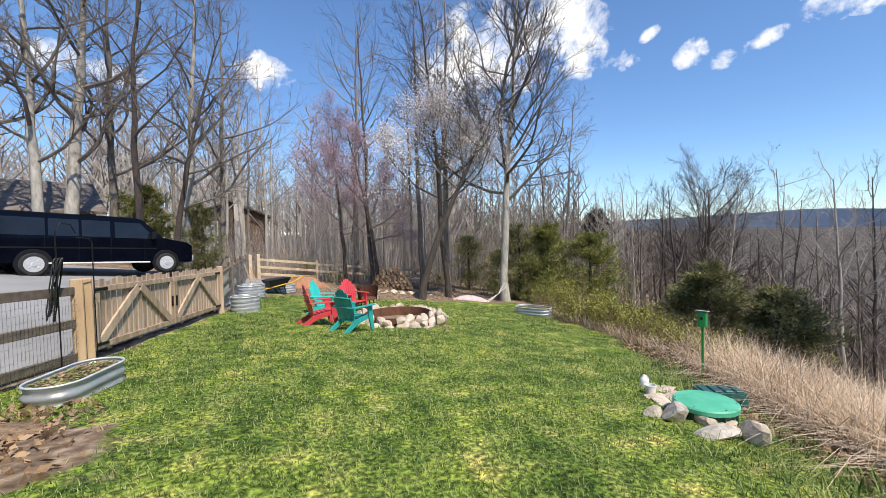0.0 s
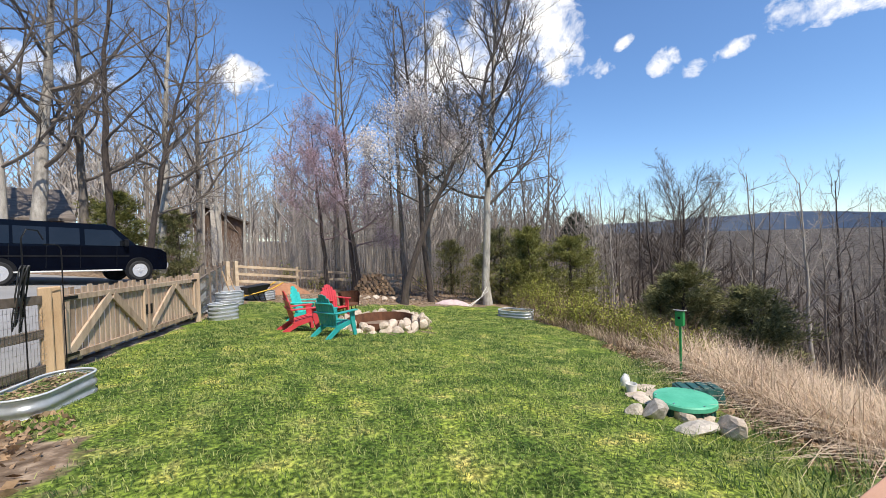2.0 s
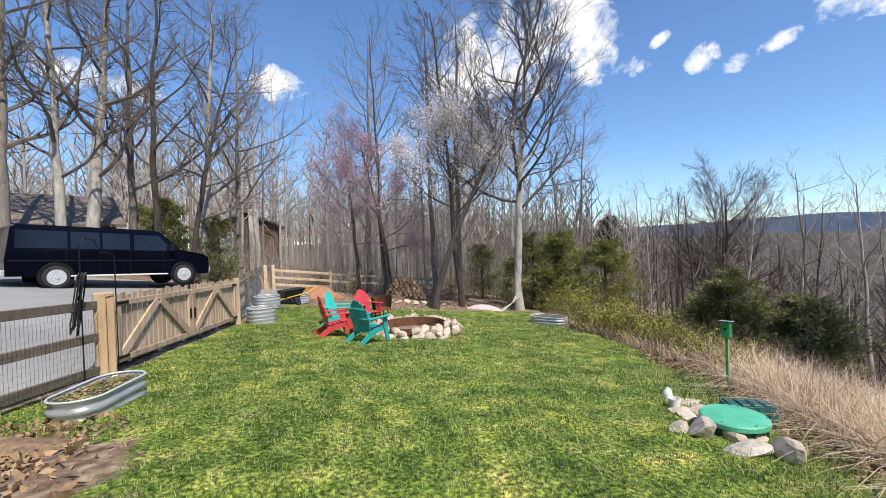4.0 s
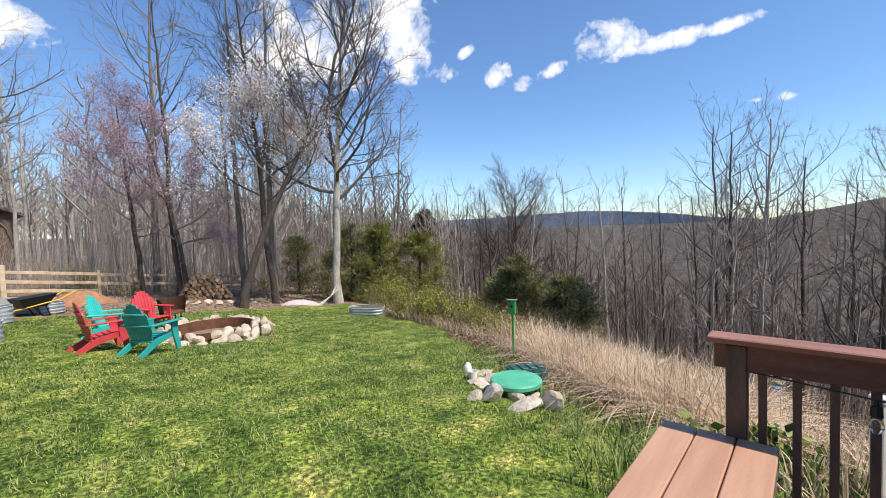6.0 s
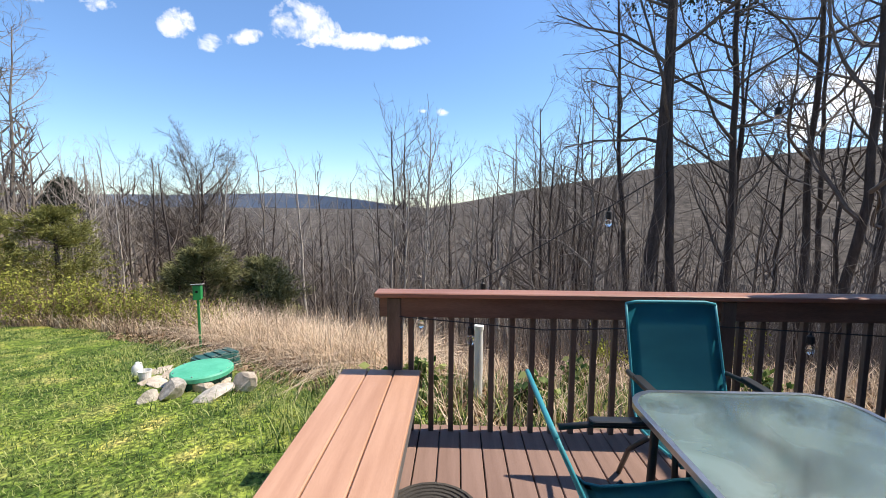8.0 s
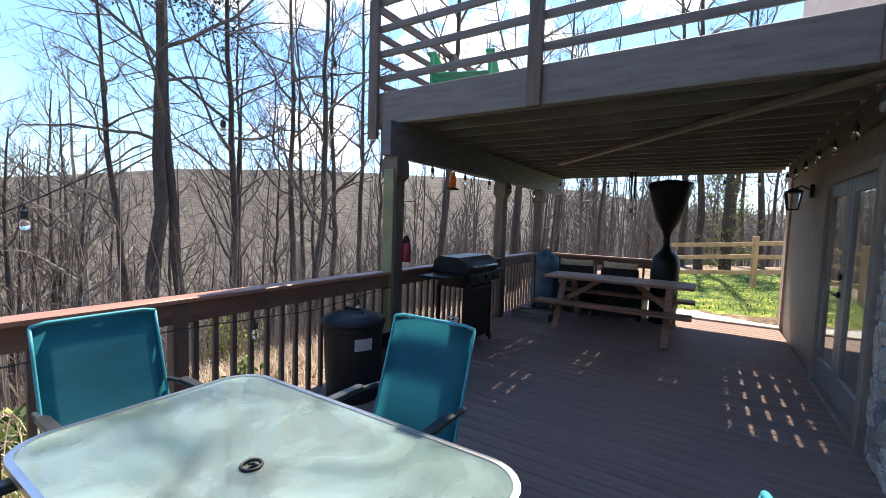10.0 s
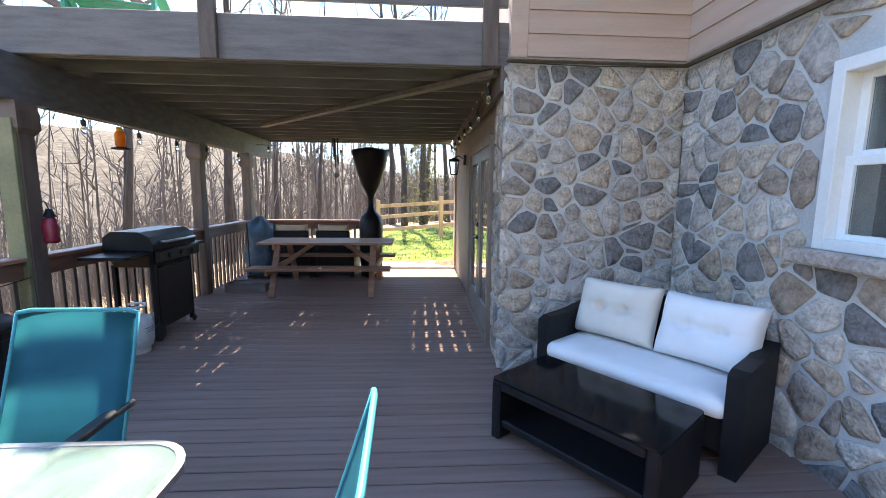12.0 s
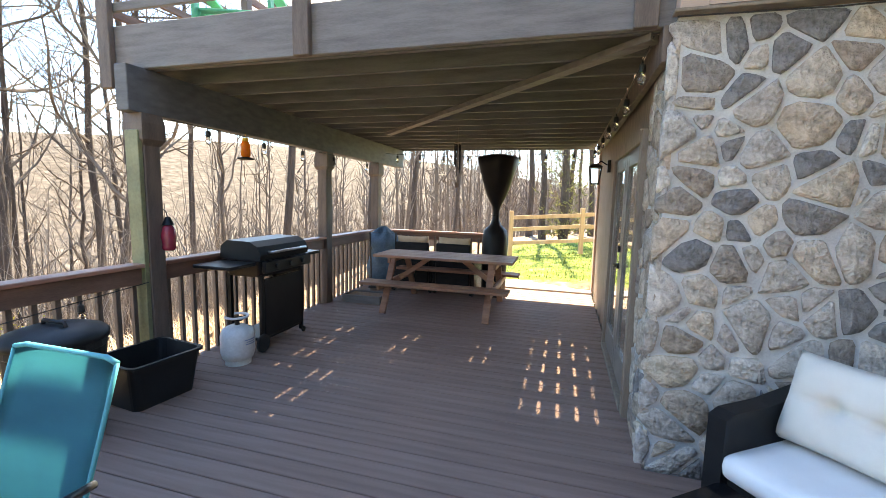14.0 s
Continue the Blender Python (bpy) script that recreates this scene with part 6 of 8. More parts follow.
# ---- galvanised beds ----
def raised_bed(x, y, w, d, h, rz, label, fill=True, seed=1):
    t = thing("raised_bed", pose(x, y, G(x, y) - 0.02, 0, 0, rz), label, "raised bed", "galvanised raised beds")
    bm = bmesh.new()
    r = min(w, d) / 2 * 0.92
    rings = []
    n_ = 15
    for k in range(n_ + 1):
        z = h * k / n_
        o = 0.011 * math.cos(k / n_ * 2 * math.pi * max(2, round(h / 0.11)))
        rings.append(rounded(w + 2 * o, d + 2 * o, r, z, 9))
    loft(bm, rings, caps=False)
    bmesh.ops.solidify(bm, geom=bm.faces[:], thickness=0.01)
    part("shell", bm, METAL, t, "corrugated galvanised steel", smooth=True)
    bm = bmesh.new()
    tube(bm, rounded(w, d, r, h, 9), 0.014, 6, True)
    part("rolled_rim", bm, METAL, t, smooth=True)
    bm = bmesh.new()
    f = [bm.verts.new((p[0] * 0.97, p[1] * 0.97, h * 0.78)) for p in rounded(w, d, r, 0, 9)]
    bm.faces.new(f)
    bm.faces.new([bm.verts.new((v.co.x, v.co.y, h * 0.5)) for v in reversed(f)])
    part("soil", bm, SOIL, t, "dark bed soil")
    if fill:
        rng_ = random.Random(seed)
        vs, fs = [], []
        for k in range(int(2600 * w * d)):
            px, py = rng_.uniform(-w / 2, w / 2) * 0.93, rng_.uniform(-d / 2, d / 2) * 0.9
            if abs(px) > w / 2 - r and math.hypot(abs(px) - (w / 2 - r), py) > r * 0.95:
                continue
            s, a, tl = rng_.uniform(0.008, 0.026), rng_.uniform(0, 6.3), rng_.uniform(-0.7, 0.7)
            b = len(vs)
            pz = h * 0.79 + rng_.uniform(0.0, 0.035)
            for u, v in ((-1, -0.55), (1, -0.55), (1, 0.55), (-1, 0.55)):
                vs.append((px + s * (u * math.cos(a) - v * math.sin(a)), py + s * (u * math.sin(a) + v * math.cos(a)), pz + s * u * tl * 0.6))
            fs.append((b, b + 1, b + 2, b + 3))
        half = len(fs) // 2
        for nm, sel, mt, lab in (("leaf_mulch", fs[:half], LEAFMULCH, "dead leaves"), ("weeds", fs[half:], BLADE, "green weeds")):
            o = tagged(new(nm, raw(nm, [vs[i] for q in sel for i in q], [(4 * i, 4 * i + 1, 4 * i + 2, 4 * i + 3) for i in range(len(sel))], mt)), lab, kind="stuff")
            o.parent = t
    return t


raised_bed(-1.97, 6.36, 1.12, 0.56, 0.25, 70, "oval galvanised raised bed with leaf mulch beside the fence", seed=1)
raised_bed(-0.12, 12.75, 0.72, 0.68, 0.42, 20, "small round-cornered galvanised raised bed by the gate", seed=3)
raised_bed(0.12, 16.0, 0.85, 0.8, 0.42, 20, "small galvanised raised bed behind the gate", seed=5)
raised_bed(1.2, 17.9, 1.15, 0.8, 0.30, 10, "low galvanised raised bed beside the wheelbarrow", seed=7)
raised_bed(9.45, 12.5, 1.35, 0.7, 0.32, -62, "galvanised raised bed at the lawn's end", seed=9)

# ---- septic lid, step box, rocks ----
lidt = thing("septic_lid", pose(4.56, 3.14, G(4.56, 3.14)) @ Matrix.Diagonal((0.88, 0.88, 1, 1)), "round faded green septic tank lid among rocks", "tank lid")
bm = bmesh.new()
loft(bm, [[(r * math.cos(a * math.pi / 20), r * math.sin(a * math.pi / 20), z) for a in range(40)] for r, z in ((0.36, 0.13), (0.385, 0.14), (0.385, 0.185), (0.37, 0.20), (0.2, 0.212), (0.02, 0.215))])
part("lid", bm, LIDGREEN, lidt, smooth=False)
bm = bmesh.new()
cyl(bm, (0, 0, 0.05), 0.335, 0.2, 32)
for k in range(16):
    a = k * math.pi / 8
    box(bm, (0.345 * math.cos(a), 0.345 * math.sin(a), 0.06), (0.03, 0.014, 0.14), a)
part("riser", bm, BOXGREEN, lidt, "ribbed dark green riser")
for k in range(6):
    bm = bmesh.new()
    a = k * math.pi / 3 + 0.2
    cyl(bm, (0.345 * math.cos(a), 0.345 * math.sin(a), 0.205), 0.012, 0.012, 8)
    part("bolt", bm, STEEL, lidt)

bx = thing("storage_box", pose(5.30, 3.42, G(5.30, 3.42), 0, 0, -33) @ Matrix.Diagonal((0.72, 0.85, 0.8, 1)), "dark green ribbed plastic utility box on the grass", "utility box")
bm = bmesh.new()
loft(bm, [rounded(0.80, 0.40, 0.04, 0.0, 3), rounded(0.74, 0.34, 0.04, 0.24, 3)])
part("body", bm, BOXGREEN, bx, bevel=0.006)
for k in range(4):
    bm = bmesh.new()
    box(bm, (-0.27 + k * 0.18, 0, 0.25), (0.12, 0.28, 0.035))
    part("top_rib", bm, BOXGREEN, bx, bevel=0.01)
    bm = bmesh.new()
    loft(bm, [rounded(0.10, 0.40, 0.02, 0.02, 2), rounded(0.09, 0.375, 0.02, 0.2, 2)])
    bmesh.ops.translate(bm, verts=bm.verts, vec=(-0.27 + k * 0.18, 0, 0))
    part("side_rib", bm, BOXGREEN, bx, bevel=0.005)


def rock(x, y, sx, sy, sz, rz, seed, mtl=ROCKDARK, label="rough pale rock beside the green lid", group="rocks round the lid", z=None, parent=None, name="rock", tilt=0):
    bm = bmesh.new()
    bmesh.ops.create_icosphere(bm, subdivisions=2, radius=1.0)
    rng_ = np.random.default_rng(seed)
    planes = [(Vector(rng_.normal(size=3)).normalized(), rng_.uniform(0.42, 0.78)) for _ in range(11)]
    for v in bm.verts:
        for n_, d_ in planes:
            k = v.co.dot(n_) - d_
            if k > 0:
                v.co -= n_ * k * 0.92
        v.co = Vector((v.co.x * sx, v.co.y * sy, v.co.z * sz))
    me = finish(bm, name, mtl)
    o = new(name, me)
    if parent:
        o.parent = parent
        o.matrix_local = pose(x, y, z, tilt, 0, rz)
    else:
        o.matrix_world = pose(x, y, (G(x, y) + sz * 0.45) if z is None else z, tilt, 0, rz)
        tagged(o, label, "rock", group)
    return o


rock(4.09, 3.19, 0.25, 0.16, 0.17, 35, 1, ROCKDARK, "dark grey rock with a white face beside the green lid", tilt=25)
rock(4.12, 2.68, 0.31, 0.20, 0.09, -20, 2, ROCKDARK, "flat pale rock beside the green lid", tilt=-10)
rock(4.30, 2.52, 0.24, 0.10, 0.19, 62, 3, ROCK, "upright tan slab beside the green lid", tilt=18)
rock(4.50, 2.87, 0.22, 0.13, 0.07, 10, 4, ROCK, "flat tan stone beside the green lid")
rock(4.30, 2.99, 0.16, 0.11, 0.09, 70, 14, ROCK)
rock(3.96, 3.37, 0.15, 0.12, 0.10, 10, 15)
rock(4.90, 3.79, 0.30, 0.20, 0.030, 30, 5, ROCK, "flat tan stone in the grass")
rock(5.14, 4.12, 0.26, 0.17, 0.028, -30, 6, ROCK, "flat tan stone in the grass")
rock(4.56, 3.67, 0.22, 0.14, 0.030, 60, 7, ROCK, "flat tan stone in the grass")
rock(4.66, 3.89, 0.20, 0.15, 0.025, 10, 8, ROCK, "flat tan stone in the grass")
bk = thing("bucket", pose(4.74, 4.00, G(4.74, 4.00)) @ Matrix.Diagonal((0.72, 0.72, 0.72, 1)), "small white plastic bucket by the stones", "bucket")
bm = bmesh.new()
loft(bm, [[(r * math.cos(a * math.pi / 10), r * math.sin(a * math.pi / 10), z) for a in range(20)] for r, z in ((0.085, 0), (0.10, 0.16), (0.106, 0.165), (0.106, 0.18), (0.095, 0.18), (0.08, 0.02))])
part("shell", bm, PVC, bk, smooth=False)
jg = thing("jug", pose(4.97, 4.28, G(4.97, 4.28)) @ Matrix.Diagonal((0.72, 0.72, 0.72, 1)), "weathered white plastic jug by the stones", "jug")
bm = bmesh.new()
loft(bm, [[(r * math.cos(a * math.pi / 8), r * math.sin(a * math.pi / 8), z) for a in range(16)] for r, z in ((0.085, 0), (0.09, 0.02), (0.09, 0.15), (0.05, 0.21), (0.03, 0.22), (0.03, 0.25))])
part("body", bm, PVC, jg, smooth=True)
bm = bmesh.new()
tube(bm, [(0.08, 0, 0.13), (0.12, 0, 0.16), (0.09, 0, 0.21), (0.04, 0, 0.22)], 0.012, 6)
part("handle", bm, PVC, jg, smooth=True)

bb = thing("bird_box", pose(6.55, 4.42, G(6.55, 4.42), 0, 0, 20), "green bird box on a green metal post", "bird box")
bm = bmesh.new()
box(bm, (0, 0, 0.42), (0.035, 0.035, 0.86))
for k in range(8):
    box(bm, (0.02, 0, 0.1 + k * 0.1), (0.02, 0.012, 0.02))
part("post", bm, POSTGREEN, bb, bevel=0.003)
bm = bmesh.new()
box(bm, (0, 0, 0.98), (0.15, 0.12, 0.24))
part("box", bm, POSTGREEN, bb, bevel=0.005)
bm = bmesh.new()
box(bm, (0, 0, 0), (0.19, 0.17, 0.012), m=None)
bmesh.ops.transform(bm, matrix=pose(0, 0, 1.115, 0, 9, 0), verts=bm.verts)
part("roof", bm, TANKWHITE, bb, "pale roof plate", 0.003)
bm = bmesh.new()
cyl(bm, (-0.077, 0, 1.0), 0.022, 0.006, 14, axis="X")
part("hole", bm, BLACK, bb)

pipe = thing("vent_pipe", pose(4.05, -0.16, G(4.05, -0.16)), "white plastic vent pipe standing in the weeds", "pipe")
bm = bmesh.new()
cyl(bm, (0, 0, 0.36), 0.045, 0.84, 18)
part("tube", bm, PVC, pipe, smooth=False)
bm = bmesh.new()
cyl(bm, (0, 0, 0.765), 0.053, 0.05, 18)
part("cap", bm, PVC, pipe, bevel=0.006)


# ---- adirondack chairs ----
def adirondack(x, y, to, mtl, label):
    rz = math.degrees(math.atan2(to[0] - x, -(to[1] - y)))
    t = thing("adirondack_chair", pose(x, y, G(x, y) - 0.01, 0, 0, rz), label, "garden chair", "chairs round the fire pit")
    for k in range(7):
        u = (k - 3) / 3
        top = 0.99 - 0.19 * u * u
        bm = bmesh.new()
        loft(bm, [[(u * wx + a * 0.038 * f, yy + b * 0.011, zz) for a, b in ((-1, -1), (1, -1), (1, 1), (-1, 1))] for wx, yy, zz, f in
                  ((0.20, 0.16, 0.26, 0.75), (0.235, 0.215, 0.50, 0.9), (0.235, 0.275, 0.75, 0.95), (0.215, 0.275 + (top - 0.75) * 0.28, top, 0.85))])
        part("back_slat", bm, mtl, t, bevel=0.008)
    bm = bmesh.new()
    tube(bm, [(-0.27, 0.245, 0.56), (0, 0.26, 0.57), (0.27, 0.245, 0.56)], 0.022, 6)
    tube(bm, [(-0.23, 0.30, 0.78), (0, 0.32, 0.79), (0.23, 0.30, 0.78)], 0.02, 6)
    part("back_band", bm, mtl, t)
    for k in range(6):
        f = k / 5
        bm = bmesh.new()
        box(bm, (0, -0.30 + f * 0.46, 0.355 - f * 0.09 - 0.03 * (k == 0)), (0.50, 0.085, 0.022))
        part("seat_slat", bm, mtl, t, bevel=0.006)
    for sx in (-1, 1):
        bm = bmesh.new()
        loft(bm, [rounded(w, d, 0.04, z, 4) for w, d, z in ((0.13, 0.66, 0.56), (0.13, 0.66, 0.585))])
        bmesh.ops.translate(bm, verts=bm.verts, vec=(sx * 0.315, -0.06, 0))
        part("arm", bm, mtl, t, bevel=0.006)
        bm = bmesh.new()
        loft(bm, [[(sx * 0.275 + a * 0.018, yy + b * dd, zz) for a, b in ((-1, -1), (1, -1), (1, 1), (-1, 1))] for yy, dd, zz in ((-0.36, 0.045, 0.0), (-0.30, 0.06, 0.30), (-0.28, 0.07, 0.565))])
        part("front_leg", bm, mtl, t, bevel=0.006)
        bm = bmesh.new()
        loft(bm, [[(sx * 0.24 + a * 0.018, yy, zz + b * hh) for a, b in ((-1, -1), (1, -1), (1, 1), (-1, 1))] for yy, zz, hh in ((-0.30, 0.32, 0.045), (0.10, 0.24, 0.06), (0.42, 0.06, 0.055), (0.50, 0.02, 0.03))])
        part("back_leg", bm, mtl, t, bevel=0.006)
    return t


PIT = (3.62, 10.95)
adirondack(2.02, 9.52, (3.9, 10.6), TEALPLASTIC, "teal plastic adirondack chair facing the fire pit")
adirondack(1.42, 10.35, (3.6, 10.5), REDPLASTIC, "red plastic adirondack chair facing the fire pit")
adirondack(1.85, 12.0, (3.4, 11.0), AQUAPLASTIC, "bright aqua plastic adirondack chair facing the fire pit")
adirondack(2.85, 12.9, (3.5, 11.2), REDPLASTIC, "faded red plastic adirondack chair behind the fire pit")
dk = thing("tub_chair", pose(3.55, 13.7, G(3.55, 13.7), 0, 0, 10), "dark brown rounded camp chair behind the fire pit", "garden chair")
bm = bmesh.new()
rings = []
for z, r in ((0.30, 0.30), (0.72, 0.35)):
    rings.append([(r * math.cos(a), r * math.sin(a), z - 0.1 * (math.sin(a) < -0.3)) for a in np.linspace(-0.5, math.pi + 0.5, 16)])
vs = [[bm.verts.new(p) for p in r] for r in rings]
for k in range(15):
    bm.faces.new((vs[0][k], vs[0][k + 1], vs[1][k + 1], vs[1][k]))
bmesh.ops.solidify(bm, geom=bm.faces[:], thickness=0.03)
part("back", bm, RUST, dk)
bm = bmesh.new()
cyl(bm, (0, 0, 0.32), 0.29, 0.05, 24)
part("seat", bm, RUST, dk)
for a in (0.8, 2.3, 3.9, 5.5):
    bm = bmesh.new()
    cyl(bm, (0.22 * math.cos(a), 0.22 * math.sin(a), 0.15), 0.018, 0.31, 8)
    part("leg", bm, BLACK, dk)

# ---- fire pit ----
pz = G(*PIT)
pit = thing("fire_pit", pose(PIT[0], PIT[1], pz), "fire pit of tan stones round a rusted steel ring", "fire pit")
bm = bmesh.new()
loft(bm, [[(r * math.cos(a * math.pi / 24), r * math.sin(a * math.pi / 24), z) for a in range(48)] for r, z in ((0.90, -0.2), (0.90, 0.25), (0.885, 0.25), (0.885, -0.2))], caps=False)
part("steel_ring", bm, RUST, pit)
bm = bmesh.new()
cyl(bm, (0, 0, -0.05), 0.88, 0.1, 32)
part("ash_bed", bm, SOIL, pit)
rng = random.Random(9)
for row, (n_, rad, zz, tl) in enumerate(((24, 1.18, 0.06, 20), (25, 1.05, 0.16, -14))):
    for k in range(n_):
        a = (k + 0.5 * row) * 2 * math.pi / n_ + rng.uniform(-0.06, 0.06)
        rr = rad + rng.uniform(-0.05, 0.06)
        rock(rr * math.cos(a), rr * math.sin(a), 0.10 + rng.uniform(0, 0.06), 0.15 + rng.uniform(0, 0.07), 0.15 + rng.uniform(0, 0.07), math.degrees(a) + rng.uniform(-25, 25), 100 + 40 * row + k, ROCK, z=zz + rng.uniform(-0.02, 0.04), parent=pit, name="stone", tilt=tl + rng.uniform(-22, 22))
for k in range(12):
    a = rng.uniform(0, 6.28)
    rock(1.36 * math.cos(a), 1.36 * math.sin(a), 0.10, 0.08, 0.06, rng.uniform(0, 180), 190 + k, ROCK, z=0.03, parent=pit, name="stone")

# ---- wood pile, wheelbarrow, heaps ----
pile = thing("wood_pile", pose(6.9, 20.9, G(6.9, 20.9), 0, 0, -20), "stacked pile of split firewood by the trees", "firewood")
bm = bmesh.new()
loft(bm, [[(r * math.cos(a * math.pi / 5), y, r * math.sin(a * math.pi / 5) * 0.8) for a in range(10)] for r, y in ((0.10, -0.24), (0.11, 0.0), (0.10, 0.24))])
lg = finish(bm, "log", LOGEND)
rng = random.Random(12)
for row in range(7):
    for k in range(11 - row):
        o = new("log", lg)
        o.parent = pile
        o.matrix_local = pose(-1.05 + row * 0.1 + k * 0.205 + rng.uniform(-0.03, 0.03), rng.uniform(-0.07, 0.07), 0.08 + row * 0.155, 0, rng.uniform(0, 90), rng.uniform(-6, 6))
bmx = bmesh.new()
for k in range(26):
    a, l_ = rng.uniform(0, 3.1), rng.uniform(0.8, 2.2)
    x_, y_ = rng.uniform(-1.6, 1.6), rng.uniform(-0.6, 0.6)
    z_ = 0.12 + rng.uniform(0, 0.25)
    beam(bmx, (x_ - l_ / 2 * math.cos(a), y_ - l_ / 2 * math.sin(a) * 0.4, z_ * 0.5), (x_ + l_ / 2 * math.cos(a), y_ + l_ / 2 * math.sin(a) * 0.4, z_ + 0.2), 0.05, 0.04)
ob = solid("scrap_wood", bmx, GATEWOOD, "heap of pale scrap boards behind the firewood", "lumber", kind="stuff")
ob.location = (8.3, 22.3, G(8.3, 22.3))
rng = random.Random(31)
for k in range(16):
    x_, y_ = 4.6 + k * 0.22 + rng.uniform(-0.1, 0.1), 19.2 + rng.uniform(-0.5, 0.5) - 0.05 * k
    rock(x_, y_, rng.uniform(0.1, 0.2), rng.uniform(0.1, 0.16), rng.uniform(0.07, 0.13), rng.uniform(0, 180), 200 + k, ROCK, "tan stone in a loose row before the woods", "row of stones")

wb = thing("wheelbarrow", pose(1.0, 17.1, G(1.0, 17.1), 0, 0, 200), "tipped wheelbarrow with yellow handles and black tray", "wheelbarrow")
bm = bmesh.new()
loft(bm, [[(x, y, z) for x, y, z in r] for r in (((-0.25, -0.2, 0.28), (0.3, -0.2, 0.28), (0.3, 0.2, 0.28), (-0.25, 0.2, 0.28)), ((-0.45, -0.33, 0.62), (0.42, -0.33, 0.56), (0.42, 0.33, 0.56), (-0.45, 0.33, 0.62)))])
part("tray", bm, BLACKPLASTIC, wb, bevel=0.03)
for sy in (-1, 1):
    bm = bmesh.new()
    tube(bm, [(0.75, sy * 0.06, 0.2), (0.2, sy * 0.2, 0.3), (-0.5, sy * 0.28, 0.42), (-0.95, sy * 0.3, 0.62)], 0.022, 8)
    part("handle", bm, YELLOW, wb, smooth=True)
    bm = bmesh.new()
    tube(bm, [(-0.2, sy * 0.22, 0.3), (-0.28, sy * 0.24, 0.0), (-0.12, sy * 0.22, 0.0), (0.05, sy * 0.2, 0.3)], 0.014, 6)
    part("leg", bm, BLACK, wb)
bm = bmesh.new()
bmesh.ops.create_cone(bm, cap_ends=True, segments=20, radius1=0.2, radius2=0.2, depth=0.08, matrix=pose(0.72, 0, 0.2, 90, 0, 0))
part("wheel", bm, RUBBER, wb, bevel=0.02)
for k, (x_, y_, l_) in enumerate(((0.25, 17.6, 1.05), (0.45, 17.5, 0.95))):
    bm = bmesh.new()
    beam(bm, (0, 0, 0), (-0.3, 0.15, l_), 0.035, 0.035)
    ob = solid("garden_stake", bm, NEWWOOD, "pale wooden stake leaning by the fence", "stake", "garden stakes", bevel=0.004)
    ob.location = (x_, y_, G(x_, y_))


def heap(name, x, y, rx, ry, h, mtl, label, cat, seed):
    bm = bmesh.new()
    g_ = []
    for i in range(9):
        r = i / 8
        ring = []
        for k in range(24):
            a = k * math.pi / 12
            q = 1 + 0.15 * math.sin(3 * a + seed) + 0.1 * math.sin(5 * a)
            px, py = rx * r * q * math.cos(a), ry * r * q * math.sin(a)
            ring.append((px, py, h * (1 - r * r) * (1 + 0.2 * math.sin(4 * a + 6 * r)) + G(x + px, y + py) - G(x, y) - (0.04 if i == 8 else 0)))
        g_.append(ring)
    vs_ = [[bm.verts.new(p_) for p_ in ring] for ring in g_[1:]]
    c = bm.verts.new((0, 0, h))
    for k in range(24):
        bm.faces.new((c, vs_[0][k], vs_[0][(k + 1) % 24]))
    for a_, b_ in zip(vs_, vs_[1:]):
        for k in range(24):
            bm.faces.new((a_[k], b_[k], b_[(k + 1) % 24], a_[(k + 1) % 24]))
    o = solid(name, bm, mtl, label, cat, smooth=True)
    o.location = (x, y, G(x, y))


heap("soil_heap", 2.6, 20.6, 0.95, 0.8, 0.42, REDSOIL, "heap of red soil before the rail fence", "soil heap", 1)
heap("leaf_heap", -2.45, 5.15, 0.55, 0.4, 0.10, LEAFMULCH, "drift of dead leaves against the fence", "leaves", 2)
heap("fallen_sheet", 9.3, 16.9, 0.9, 0.45, 0.2, PINKSHEET, "crumpled faded pink sheet on the ground", "sheet", 4)
st = thing("leaning_pole", pose(8.2, 17.4, G(8.2, 17.4)), "dark pole propped near the leaning tree", "pole")
bm = bmesh.new()
beam(bm, (0.5, -0.3, 0.0), (-0.75, 0.4, 1.45), 0.05, 0.05)
part("shaft", bm, BARKDARK, st)
hm = thing("hammock_straps", pose(11.0, 16.7, G(11.0, 16.7)), "pale straps hanging from the pale tree to the ground", "straps")
for k in range(4):
    bm = bmesh.new()
    tube(bm, [(-0.02, -0.1 - 0.03 * k, 1.0 - 0.1 * k), (-0.45, -0.2, 0.42), (-0.95 - 0.1 * k, -0.25, 0.1), (-1.3, -0.2, 0.04)], 0.012, 5)
    part("strap", bm, PVC if k % 2 else BARKPALE, hm)


